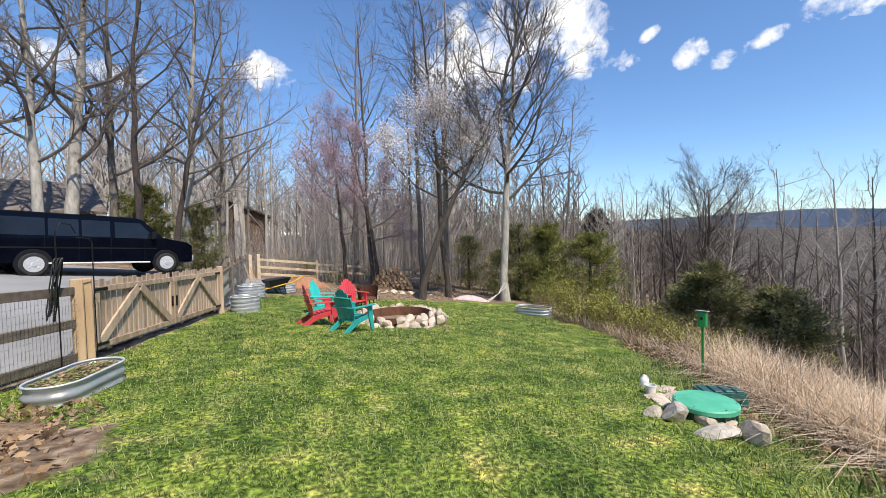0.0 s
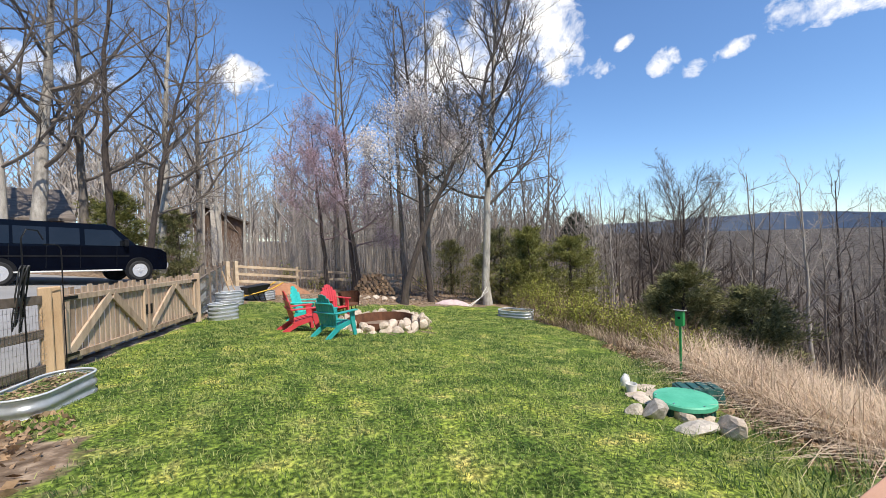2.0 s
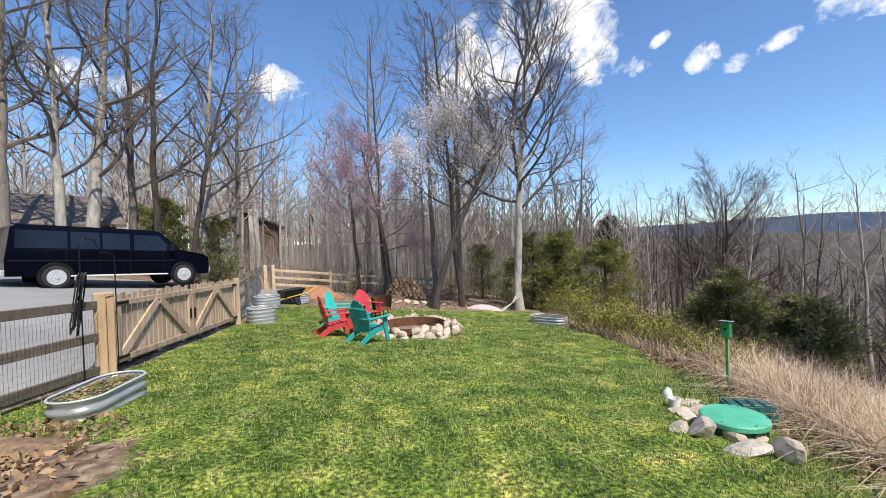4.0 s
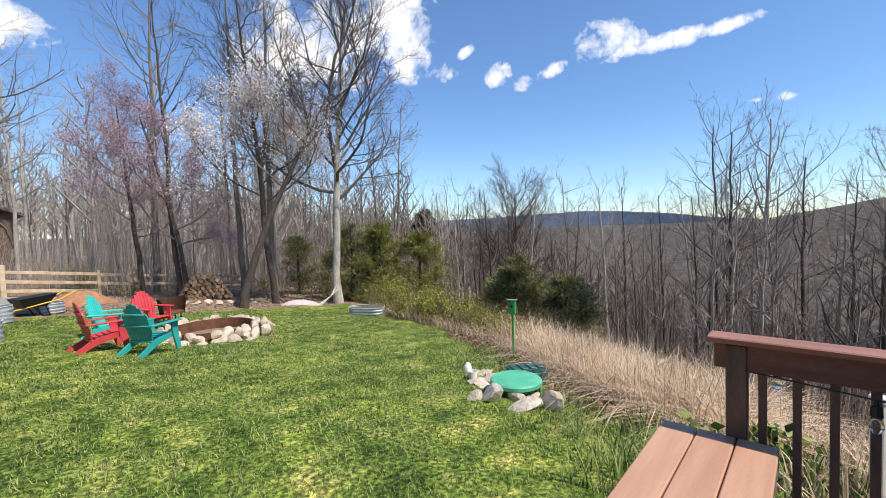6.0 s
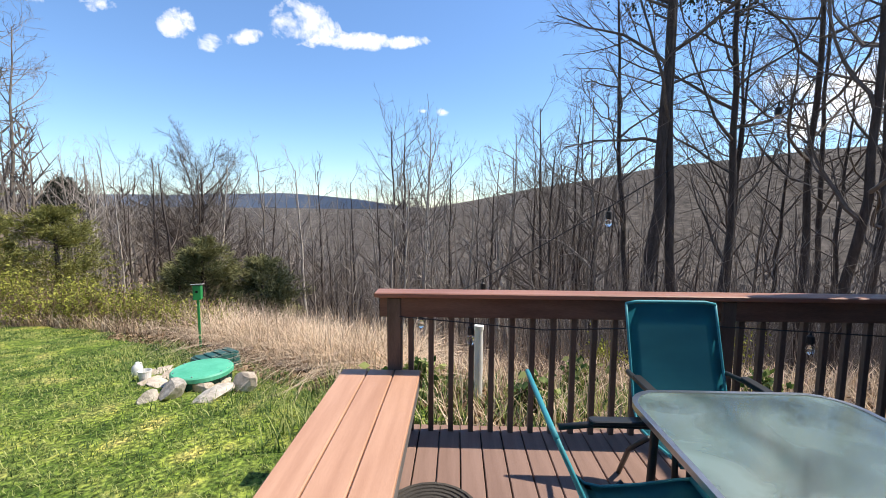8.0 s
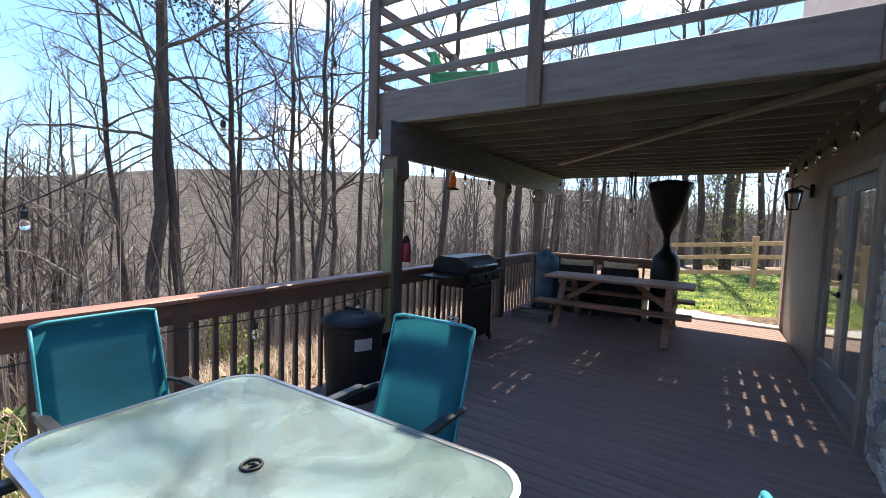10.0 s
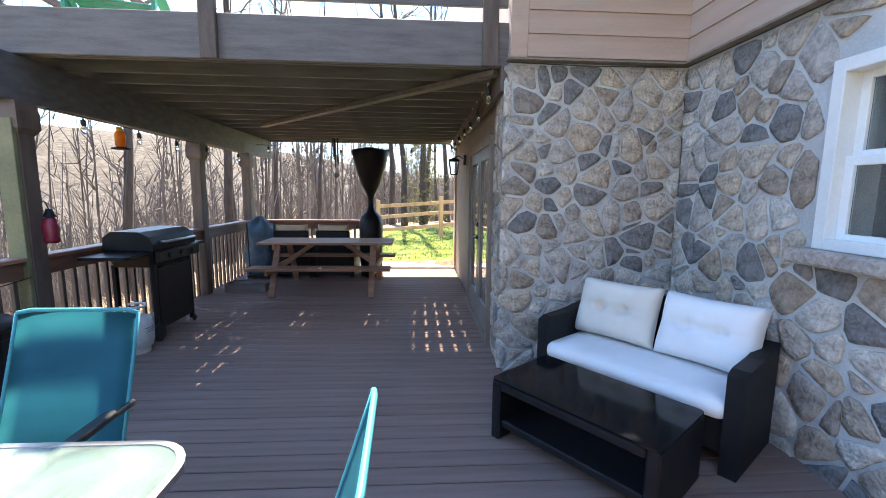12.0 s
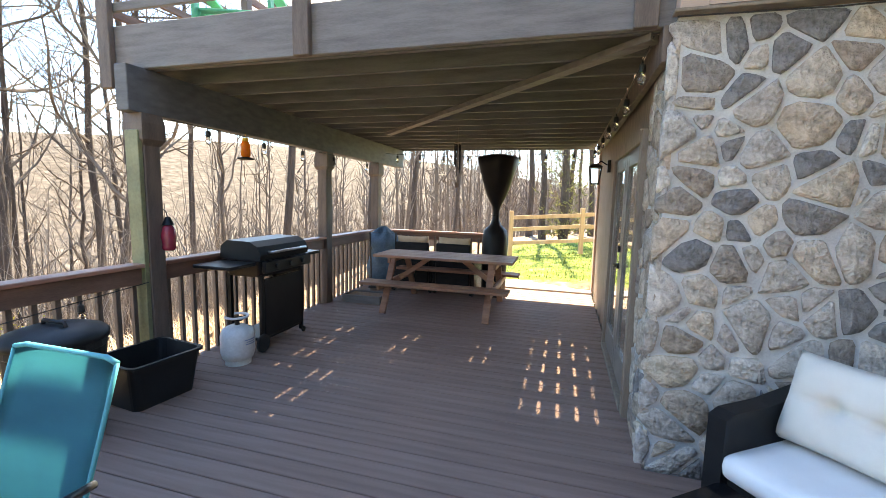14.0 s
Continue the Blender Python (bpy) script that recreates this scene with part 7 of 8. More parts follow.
# ---- van ----
def van():
    d = Vector((3.33, 2.0, 0)).normalized()
    cx, cy = -5.05, 19.95
    zr, zf = 0.62, 0.42
    m = Matrix((d, Vector((-d.y, d.x, 0)), (0, 0, 1))).transposed().to_4x4()
    t = thing("van", Matrix.Translation((cx, cy, (zr + zf) / 2)) @ m @ Matrix.Rotation(math.atan2(zr - zf, 3.9), 4, "Y"), "dark navy passenger van parked on the driveway", "van")
    prof = [(-3.15, 0.42), (-3.18, 0.9), (-3.14, 1.2), (-3.05, 1.95), (-2.9, 2.06), (0.9, 2.06), (1.15, 2.0), (1.85, 1.33), (2.75, 1.16), (2.92, 1.05), (2.95, 0.5), (2.9, 0.38)]
    bm = bmesh.new()
    rings = []
    for s, f in ((-1, 0.9), (-1, 1.0), (1, 1.0), (1, 0.9)):
        ring = []
        for x, z in prof:
            w = 1.0 - 0.12 * max(0, (z - 1.15) / 0.9)
            ring.append((x * (0.992 if f < 1 else 1), s * (w * (1.0 if f < 1 else 0.965)) , z if f == 1 else 0.42 + (z - 0.42) * 0.97 + 0.02))
        rings.append(ring)
    rings = [[(x, (-1 if i < 2 else 1) * (1.0 - 0.13 * max(0, (z - 1.15) / 0.9)) * (1.0 if i in (0, 3) else 0.93), z + (0.0 if i in (0, 3) else 0.03)) for x, z in prof] for i in range(4)]
    loft(bm, rings)
    body = part("body", bm, NAVY, t, "dark navy body", 0.02, segments=2)
    for s in (-1, 1):
        def side(x, z):
            return s * (1.006 - 0.13 * max(0, (z - 1.15) / 0.9))
        for x0_, x1_ in ((-2.95, -1.68), (-1.60, -0.80), (-0.72, 0.10)):
            bm = bmesh.new()
            loft(bm, [[(x, side(x, z) + o, z) for x, z in ((x0_, 1.32), (x1_, 1.32), (x1_, 1.90), (x0_, 1.90))] for o in (-0.01 * s, 0.006 * s)])
            part("side_window", bm, DARKGLASS, t, "tinted side window", 0.004)
        bm = bmesh.new()
        loft(bm, [[(x, side(x, z) + o, z) for x, z in ((0.24, 1.30), (1.58, 1.30), (1.06, 1.88), (0.24, 1.88))] for o in (-0.01 * s, 0.006 * s)])
        part("front_window", bm, PANE if False else DARKGLASS, t, "front door window", 0.004)
        bm = bmesh.new()
        for x_ in (-1.7, -0.8, 0.12, 1.2):
            beam(bm, (x_, s * 1.001, 0.5), (x_, s * 0.998, 1.3), 0.012, 0.006, (0, 1, 0))
        beam(bm, (-3.1, s * 1.004, 0.92), (1.6, s * 1.004, 0.92), 0.012, 0.05)
        part("door_seam", bm, BLACK, t)
        bm = bmesh.new()
        beam(bm, (-1.6, s * 1.02, 0.40), (1.35, s * 1.02, 0.40), 0.16, 0.05)
        part("running_board", bm, PVC, t, "pale running board", 0.01)
        bm = bmesh.new()
        box(bm, (1.45, s * 1.12, 1.42), (0.14, 0.14, 0.26))
        part("mirror", bm, BLACK, t, bevel=0.02)
        bm = bmesh.new()
        box(bm, (2.88, s * 0.74, 0.86), (0.14, 0.34, 0.22))
        part("headlight", bm, CHROME, t, "headlight with amber corner", 0.02)
        bm = bmesh.new()
        box(bm, (2.82, s * 0.93, 0.84), (0.14, 0.06, 0.12))
        part("indicator", bm, AMBER, t, "amber indicator", 0.01)
        for wx in (-1.95, 1.95):
            bm = bmesh.new()
            cyl(bm, (wx, s * 0.965, 0.40), 0.47, 0.09, 32, axis="Y")
            part("wheel_arch", bm, BLACK, t, bevel=0.01)
            bm = bmesh.new()
            cyl(bm, (wx, s * 0.93, 0.37), 0.37, 0.24, 32, axis="Y")
            tyre = part("tyre", bm, RUBBER, t, bevel=0.03)
            bm = bmesh.new()
            cyl(bm, (wx, s * 1.045, 0.37), 0.255, 0.03, 28, axis="Y")
            for k in range(8):
                a = k * math.pi / 4
                cyl(bm, (wx + 0.14 * math.cos(a), s * 1.062, 0.37 + 0.14 * math.sin(a)), 0.035, 0.012, 10, axis="Y")
            cyl(bm, (wx, s * 1.07, 0.37), 0.07, 0.04, 16, axis="Y")
            part("rim", bm, CHROME, tyre, "bright steel rim", 0.004)
    bm = bmesh.new()
    loft(bm, [[(1.17 + o, y, 1.98) if k < 2 else (1.83 + o, y, 1.36) for k, y in enumerate((-0.80, 0.80, 0.88, -0.88))] for o in (0.0, 0.03)])
    part("windscreen", bm, DARKGLASS, t)
    bm = bmesh.new()
    box(bm, (2.95, 0, 0.55), (0.16, 1.9, 0.22))
    part("front_bumper", bm, CHROME, t, bevel=0.03)
    bm = bmesh.new()
    box(bm, (-3.2, 0, 0.52), (0.14, 1.9, 0.2))
    part("rear_bumper", bm, CHROME, t, bevel=0.03)
    bm = bmesh.new()
    for k in range(4):
        box(bm, (2.95, 0, 0.76 + k * 0.06), (0.05, 1.1, 0.035))
    part("grille", bm, BLACK, t)


van()


# ---- shed and neighbouring house ----
def building(name, x, y, rz, L, W, H, roof_h, wall_mat, label, wins, storeys=1, z=None):
    t = thing(name, pose(x, y, (G(x, y) if z is None else z) - 0.3, 0, 0, rz), label, "building")
    bm = bmesh.new()
    box(bm, (0, 0, H / 2), (L, W, H))
    v = [bm.verts.new(p) for p in ((-L / 2, -W / 2, H), (-L / 2, W / 2, H), (-L / 2, 0, H + roof_h * 0.94), (L / 2, -W / 2, H), (L / 2, W / 2, H), (L / 2, 0, H + roof_h * 0.94))]
    bm.faces.new(v[:3])
    bm.faces.new(v[3:][::-1])
    wall = part("wall", bm, wall_mat, t)
    for s in (-1, 1):
        bm = bmesh.new()
        run = W / 2 + 0.45
        drop = roof_h * run / (W / 2)
        loft(bm, [[(-L / 2 - 0.4, 0, H + roof_h), (L / 2 + 0.4, 0, H + roof_h), (L / 2 + 0.4, s * run, H + roof_h - drop), (-L / 2 - 0.4, s * run, H + roof_h - drop)],
                  [(-L / 2 - 0.4, 0, H + roof_h + 0.14), (L / 2 + 0.4, 0, H + roof_h + 0.14), (L / 2 + 0.4, s * run, H + roof_h - drop + 0.14), (-L / 2 - 0.4, s * run, H + roof_h - drop + 0.14)]])
        part("roof", bm, SHINGLE, t, "weathered shingle roof", 0.01)
    for wx, wz in wins:
        bm = bmesh.new()
        for c, s_ in (((wx, -W / 2 - 0.02, wz + 0.62), (1.1, 0.08, 0.1)), ((wx, -W / 2 - 0.02, wz - 0.62), (1.1, 0.08, 0.1)), ((wx - 0.5, -W / 2 - 0.02, wz), (0.1, 0.08, 1.14)), ((wx + 0.5, -W / 2 - 0.02, wz), (0.1, 0.08, 1.14)), ((wx, -W / 2 - 0.02, wz), (0.9, 0.06, 0.05))):
            box(bm, c, s_)
        w_ = part("window", bm, WHITEPAINT, t)
        bm = bmesh.new()
        box(bm, (wx, -W / 2 - 0.01, wz), (0.92, 0.03, 1.16))
        part("pane", bm, DARKGLASS, w_)
    return t


building("shed", -11.5, 29.5, 24, 7.5, 5.0, 2.7, 1.5, SHEDWALL, "brown boarded shed with a shingle roof behind the van", ((1.5, 1.7),), z=1.05)
house = building("house", -0.9, 43.8, 92, 7.0, 5.6, 3.9, 1.2, SHEDWALL, "dim brown house with a low gable among the trees", (), z=0.1)
for gy_, gz in ((1.5, 2.75), (1.5, 1.05)):
    bm = bmesh.new()
    for c, s_ in (((-3.53, gy_, gz + 0.62), (0.08, 1.2, 0.12)), ((-3.53, gy_, gz - 0.62), (0.08, 1.2, 0.12)), ((-3.53, gy_ - 0.54, gz), (0.08, 0.12, 1.12)), ((-3.53, gy_ + 0.54, gz), (0.08, 0.12, 1.12)), ((-3.53, gy_, gz), (0.06, 0.96, 0.05))):
        box(bm, c, s_)
    w_ = part("window", bm, WHITEPAINT, house)
    bm = bmesh.new()
    box(bm, (-3.515, gy_, gz), (0.03, 0.98, 1.14))
    part("blind", bm, PAPER, w_, "pale drawn blind")
bm = bmesh.new()
box(bm, (-3.75, -0.7, 2.7), (0.5, 0.8, 5.4))
part("chimney", bm, ROCKDARK, house, "pale stone chimney", 0.02)


# ---- trees ----
def unit(v):
    return v / (np.linalg.norm(v) + 1e-9)


class Skin:
    """Collects tapered tubes into one mesh."""

    def __init__(self):
        self.v, self.f = [], []

    def tube(self, pts, rads, sides):
        ref = np.array((0.31, 0.87, 0.38))
        base = len(self.v)
        n_ = len(pts)
        for i in range(n_):
            d = unit(pts[min(i + 1, n_ - 1)] - pts[max(i - 1, 0)])
            x = unit(np.cross(d, ref))
            y = np.cross(x, d)
            for k in range(sides):
                a = k * 2 * math.pi / sides
                self.v.append(tuple(pts[i] + (x * math.cos(a) + y * math.sin(a)) * rads[i]))
        for i in range(n_ - 1):
            for k in range(sides):
                k2 = (k + 1) % sides
                self.f.append((base + i * sides + k, base + i * sides + k2, base + (i + 1) * sides + k2, base + (i + 1) * sides + k))

    def spike(self, a, b, r):
        ref = np.array((0.31, 0.87, 0.38))
        d = unit(b - a)
        x = unit(np.cross(d, ref))
        y = np.cross(x, d)
        k = len(self.v)
        self.v += [tuple(a + x * r), tuple(a - x * 0.5 * r + y * 0.87 * r), tuple(a - x * 0.5 * r - y * 0.87 * r), tuple(b)]
        self.f += [(k, k + 1, k + 3), (k + 1, k + 2, k + 3), (k + 2, k, k + 3)]


def grow(seed, h, r0, first=0.35, limbs=12, reach=0.42, lean=(0, 0), depth=3, rise=0.75, fork=0, dense=1.0, trunk_sides=8, twist=0.03):
    """A bare tree: (trunk skin, twig skin, tip points)."""
    rng = np.random.default_rng(seed)
    trunk, twigs, tips = Skin(), Skin(), []

    def limb(p, d, length, r, level):
        n_ = {1: 7, 2: 3, 3: 2}.get(level, 2)
        pts = [p]
        for i in range(n_):
            d = unit(d + rng.normal(0, 0.20 if level > 1 else 0.17, 3) + np.array((0, 0, 0.11 * rise)))
            pts.append(pts[-1] + d * length / n_)
        if level > depth:
            twigs.spike(pts[0], pts[-1], r)
            tips.append(pts[-1])
            return
        rads = [r * (1 - 0.72 * i / n_) for i in range(n_ + 1)]
        twigs.tube(pts, rads, {1: 5}.get(level, 3))
        tips.append(pts[-1])
        kids = int({1: 8, 2: 6, 3: 5}.get(level, 3) * dense + rng.random())
        for k in range(kids):
            f = 0.22 + 0.78 * (k + rng.random()) / kids
            i = min(int(f * n_), n_ - 1)
            q = pts[i] + (pts[i + 1] - pts[i]) * (f * n_ - i)
            dd = unit(pts[i + 1] - pts[i])
            side = unit(np.cross(dd, rng.normal(size=3)))
            ang = rng.uniform(0.45, 1.0)
            limb(q, unit(dd * math.cos(ang) + side * math.sin(ang)), length * rng.uniform(0.36, 0.6) * (1.1 - 0.5 * f), max(0.0055, rads[i] * rng.uniform(0.38, 0.6)), level + 1)

    n_ = 14
    pts = []
    w = np.cumsum(rng.normal(0, twist * h / n_ * 1.6, (n_ + 1, 2)), 0)
    w -= w[0]
    for i in range(n_ + 1):
        f = i / n_
        pts.append(np.array((w[i, 0] + lean[0] * f ** 1.3, w[i, 1] + lean[1] * f ** 1.3, h * f - 0.3 * (i == 0))))
    rads = [r0 * (1.35 if i == 0 else 1.0) * (1 - 0.9 * (i / n_) ** 1.15) + 0.008 for i in range(n_ + 1)]
    trunk.tube(pts, rads, trunk_sides)
    for k in range(limbs):
        f = first + (1 - first) * (k + rng.random() * 0.9) / limbs
        i = min(int(f * n_), n_ - 1)
        q = pts[i] + (pts[i + 1] - pts[i]) * (f * n_ - i)
        az = k * 2.4 + rng.uniform(-0.6, 0.6)
        tilt = rng.uniform(0.35, 0.9) * rise
        d = np.array((math.cos(az) * math.cos(tilt), math.sin(az) * math.cos(tilt), math.sin(tilt)))
        limb(q, d, h * reach * (1.08 - 0.5 * (f - first) / (1 - first)) * rng.uniform(0.7, 1.15), max(0.012, rads[i] * rng.uniform(0.4, 0.62)), 1)
    for k in range(fork):
        i = int(n_ * rng.uniform(0.25, 0.45))
        az = rng.uniform(0, 6.3)
        limb(pts[i], unit(np.array((math.cos(az) * 0.35, math.sin(az) * 0.35, 1.0))), h * 0.6, rads[i] * 0.75, 1)
    return trunk, twigs, tips


def clumps(points, per, size, spread, seed, flat=0.6):
    """Little leaves or petals, as bent quads scattered about the points."""
    rng = np.random.default_rng(seed)
    P = np.repeat(np.asarray(points), per, 0)
    P = P + rng.normal(0, spread, P.shape)
    n_ = len(P)
    a = rng.normal(size=(n_, 3))
    a /= np.linalg.norm(a, axis=1)[:, None]
    b = np.cross(a, rng.normal(size=(n_, 3)))
    b /= np.linalg.norm(b, axis=1)[:, None] + 1e-9
    s = size * rng.uniform(0.6, 1.4, (n_, 1))
    V = np.stack([P - a * s, P + b * s * flat, P + a * s, P - b * s * flat], 1).reshape(-1, 3)
    F = np.arange(n_ * 4).reshape(-1, 4)
    return V.tolist(), F.tolist()


def tree(name, x, y, label, bark=BARK, twig=TWIG, group="", z=None, rz=0, **kw):
    trunk, twigs, tips = grow(**kw)
    t = thing(name, pose(x, y, (G(x, y) if z is None else z), 0, 0, rz), label, "tree", group)
    o = new("trunk", raw("trunk", trunk.v, trunk.f, bark, True))
    o.parent = t
    o = new("crown", raw("crown", twigs.v, twigs.f, twig))
    o.parent = t
    return t, tips


def with_blossom(t, tips, mtl, per, size, spread, seed, name="blossom", label=""):
    v, f = clumps(tips, per, size, spread, seed)
    o = tagged(new(name, raw(name, v, f, mtl)), label)
    o.parent = t


# trees at the lawn's end
tree("leaning_tree", 6.75, 16.7, "dark leaning tree beside the lawn", BARKDARK, TWIGDARK, seed=5, h=9.2, r0=0.15, first=0.46, limbs=14, reach=0.34, lean=(4.1, -0.8), dense=1.15, rise=1.1, twist=0.02)
t, tips = tree("blossom_tree", 8.7, 17.9, "slender tree in pale blossom at the lawn's end", BARKDARK, TWIGDARK, seed=8, h=14.0, r0=0.13, first=0.3, limbs=20, reach=0.27, lean=(-0.6, 0.3), dense=1.15, rise=1.0, fork=1)
with_blossom(t, [p for p in tips if 2.0 < p[2] < 9.5], BLOSSOM, 7, 0.044, 0.3, 3, label="pale blossom")
tree("pale_barked_tree", 11.2, 16.8, "tall pale-barked bare tree at the lawn's edge", BARKPALE, TWIGDARK, seed=21, h=16.5, r0=0.19, first=0.27, limbs=28, reach=0.31, lean=(1.3, -0.2), dense=1.3, rise=0.95, fork=1)
t, tips = tree("redbud_tree", 6.3, 21.4, "forked redbud tree with mauve buds", BARKDARK, TWIGPINK, seed=31, h=8.0, r0=0.14, first=0.25, limbs=12, reach=0.40, lean=(-1.4, 0.5), dense=1.0)
with_blossom(t, tips, BLOSSOMPINK, 5, 0.028, 0.16, 4, label="mauve buds")
t, tips = tree("redbud_tree", 5.0, 23.0, "small redbud tree with mauve buds before the woods", BARKDARK, TWIGPINK, seed=32, h=8.5, r0=0.11, first=0.3, limbs=13, reach=0.36, lean=(-0.5, 0.2), dense=1.0)
with_blossom(t, tips, BLOSSOMPINK, 5, 0.028, 0.16, 5, label="mauve buds")
tree("bare_tree", 8.7, 21.0, "tall slim bare tree at the edge of the woods", BARK, TWIG, "yard trees", seed=41, h=15.5, r0=0.14, first=0.4, limbs=15, reach=0.22, depth=2, dense=1.3)
tree("bare_tree", 9.6, 19.8, "tall slim bare tree at the edge of the woods", BARK, TWIG, "yard trees", seed=42, h=16.0, r0=0.15, first=0.42, limbs=15, reach=0.22, depth=2, dense=1.3)
for k, (x_, y_) in enumerate(((-0.9, 34.0), (0.5, 36.0), (1.6, 33.0), (-1.8, 37.5), (2.4, 38.0))):
    tree("bare_tree", x_, y_, "slim bare tree before the brown house", (BARKPALE, BARK)[k % 2], TWIG, "trees by the house", seed=160 + k, h=12.0 + k % 3, r0=0.10, first=0.3, limbs=14, reach=0.24, depth=2, dense=1.1)
# trees behind the van
for k, (x_, y_, h_, r_, bk_, ln) in enumerate(((-7.2, 25.4, 17, 0.30, BARKPALE, (0.9, 0)), (-8.0, 24.6, 16, 0.22, BARKPALE, (-0.6, 0.2)), (-4.3, 24.3, 16, 0.17, BARKDARK, (0.3, 0)), (-2.4, 23.7, 15, 0.19, BARKPALE, (0.5, 0)),
                                              (-2.9, 22.6, 11, 0.14, BARKDARK, (2.4, -0.6)), (-9.8, 24.0, 17, 0.24, BARK, (0.4, 0)), (-11.6, 23.4, 16, 0.26, BARKPALE, (-0.7, 0)), (-5.9, 26.5, 16, 0.2, BARK, (0.2, 0)), (-13.5, 25.0, 16, 0.25, BARK, (0.6, 0)), (-1.0, 26.0, 15, 0.16, BARK, (0, 0)))):
    tree("bare_tree", x_, y_, ("pale" if bk_ is BARKPALE else "dark") + "-barked bare tree behind the driveway", bk_, TWIGDARK, "trees behind the drive", seed=60 + k, h=h_, r0=r_, first=0.26, limbs=17, reach=0.30, lean=ln, dense=1.0, rise=1.0, depth=3 if k < 7 else 2)
# the round oak down the slope
tree("oak_tree", 27.5, 17.2, "round-crowned bare oak on the slope below the lawn", BARKDARK, TWIGDARK, seed=77, h=12.6, r0=0.27, first=0.36, limbs=24, reach=0.44, rise=0.95, dense=1.25, fork=3)
# tall trees beyond the railing
for k, (x_, y_, h_, r_, ln) in enumerate(((12.9, -6.7, 21, 0.20, (0.1, 0.2)), (13.8, -8.7, 20, 0.19, (0.2, -0.3)), (14.0, -11.4, 20, 0.19, (0.3, 0.2)), (14.9, -6.3, 15, 0.16, (-0.6, 1.2)), (15.5, -10.0, 17, 0.13, (-0.4, 0.6)), (12.0, -13.5, 18, 0.16, (0, 0)), (16.5, -14.0, 19, 0.17, (0.4, 0)))):
    tree("tall_tree", x_, y_, "tall dark bare tree below the deck", BARKDARK, TWIGDARK, "trees below the deck", seed=90 + k, h=h_, r0=r_ * 0.72, first=0.36, limbs=20, reach=0.24, lean=ln, dense=1.3, depth=2)
# the open trees that stand above the valley wood
for k, (x_, y_, h_) in enumerate(((24.0, -4.5, 13.8), (21.0, -1.6, 10.5), (29.0, -9.0, 15), (32.0, 2.0, 11.5), (20.5, -4.6, 12.2))):
    tree("valley_tree", x_, y_, "bare tree standing on the valley slope", BARKDARK, TWIGDARK, "valley trees", seed=120 + k, h=h_, r0=0.14, first=0.35, limbs=16, reach=0.30, rise=1.0, dense=1.3, depth=2)

# dark pine tufts high in two of the tall trees
pine = thing("pine_tree", pose(13.3, -6.1, G(13.3, -6.1)), "tall pine with dark needle tufts below the deck", "tree")
trunk, twigs, tips = grow(seed=140, h=21, r0=0.21, first=0.55, limbs=16, reach=0.15, depth=2, rise=0.5, dense=0.8)
o = new("trunk", raw("trunk", trunk.v, trunk.f, BARKDARK, True))
o.parent = pine
o = new("crown", raw("crown", twigs.v, twigs.f, BARKDARK))
o.parent = pine
with_blossom(pine, tips, PINEDARK, 26, 0.055, 0.32, 141, "needles", "dark needle tufts")

# the wood: a dozen kinds of slim bare tree, repeated
kinds = []
for k in range(12):
    rngk = random.Random(k)
    trunk, twigs, _t = grow(seed=300 + k, h=12.0, r0=rngk.uniform(0.09, 0.16), first=rngk.uniform(0.28, 0.5), limbs=13, reach=rngk.uniform(0.21, 0.31), depth=2, dense=0.85, rise=1.05, trunk_sides=6, lean=(rngk.uniform(-0.8, 0.8), rngk.uniform(-0.8, 0.8)))
    kinds.append((raw("trunk", trunk.v, trunk.f, (BARK, BARKDARK, BARKPALE, BARKDARK)[k % 4], True), raw("crown", twigs.v, twigs.f, TWIGDARK if k % 2 else TWIG)))
rng = random.Random(2024)
placed = []


def free(x, y):
    """Where the wood may grow."""
    r = math.hypot(x, y)
    if r < 12 or x > lawn_edge(y) + 200:
        return False
    if x < gate_x(y) + 1 and y < 26 and x > gate_x(y) - 17:
        return False                                     # the drive
    if gate_x(y) - 1 < x < lawn_edge(y) + 3.5 and -9 < y < 19.5:
        return False                                     # the lawn and the house
    if -12 < x < 4 and -16 < y < 2:
        return False
    az = math.degrees(math.atan2(x, y))
    if (-3.5 < az < 4 and r < 26) or (-30 < az < -12 and r < 36):
        return False                                     # round the shed and the house
    if (44 < az < 100 and r < 24) or (100 <= az < 118 and r < 17):
        return False                                     # the open view
    return True


tries = 0
while len(placed) < 185 and tries < 20000:
    tries += 1
    az = math.radians(rng.choice((rng.uniform(-45, 60), rng.uniform(44, 115), rng.uniform(44, 115), rng.uniform(95, 205), rng.uniform(205, 315) if rng.random() < 0.3 else rng.uniform(100, 200))))
    r = 13 + 50 * rng.random() ** 1.15
    x, y = r * math.sin(az), r * math.cos(az)
    if not free(x, y) or any((x - a) ** 2 + (y - b) ** 2 < (1.3 + r * 0.012) ** 2 for a, b in placed):
        continue
    placed.append((x, y))
    east = 44 < math.degrees(az) < 120
    h_ = rng.uniform(8, 12) if east else rng.uniform(11, 17)
    t = thing("woodland_tree", pose(x, y, G(x, y), rng.uniform(-3, 3), rng.uniform(-3, 3), rng.uniform(0, 360)) @ Matrix.Diagonal((h_ / 13, h_ / 13, h_ / 12, 1)), "slim bare grey tree in the leafless wood", "tree", "woodland trees")
    kind_ = rng.randrange(12)
    if math.degrees(az) > 95:
        kind_ = kind_ // 2 * 2 + 1                       # dark-barked kinds on the slope, backlight put into their colour
    for nm, me in zip(("trunk", "crown"), kinds[kind_]):
        o = new(nm, me)
        o.parent = t

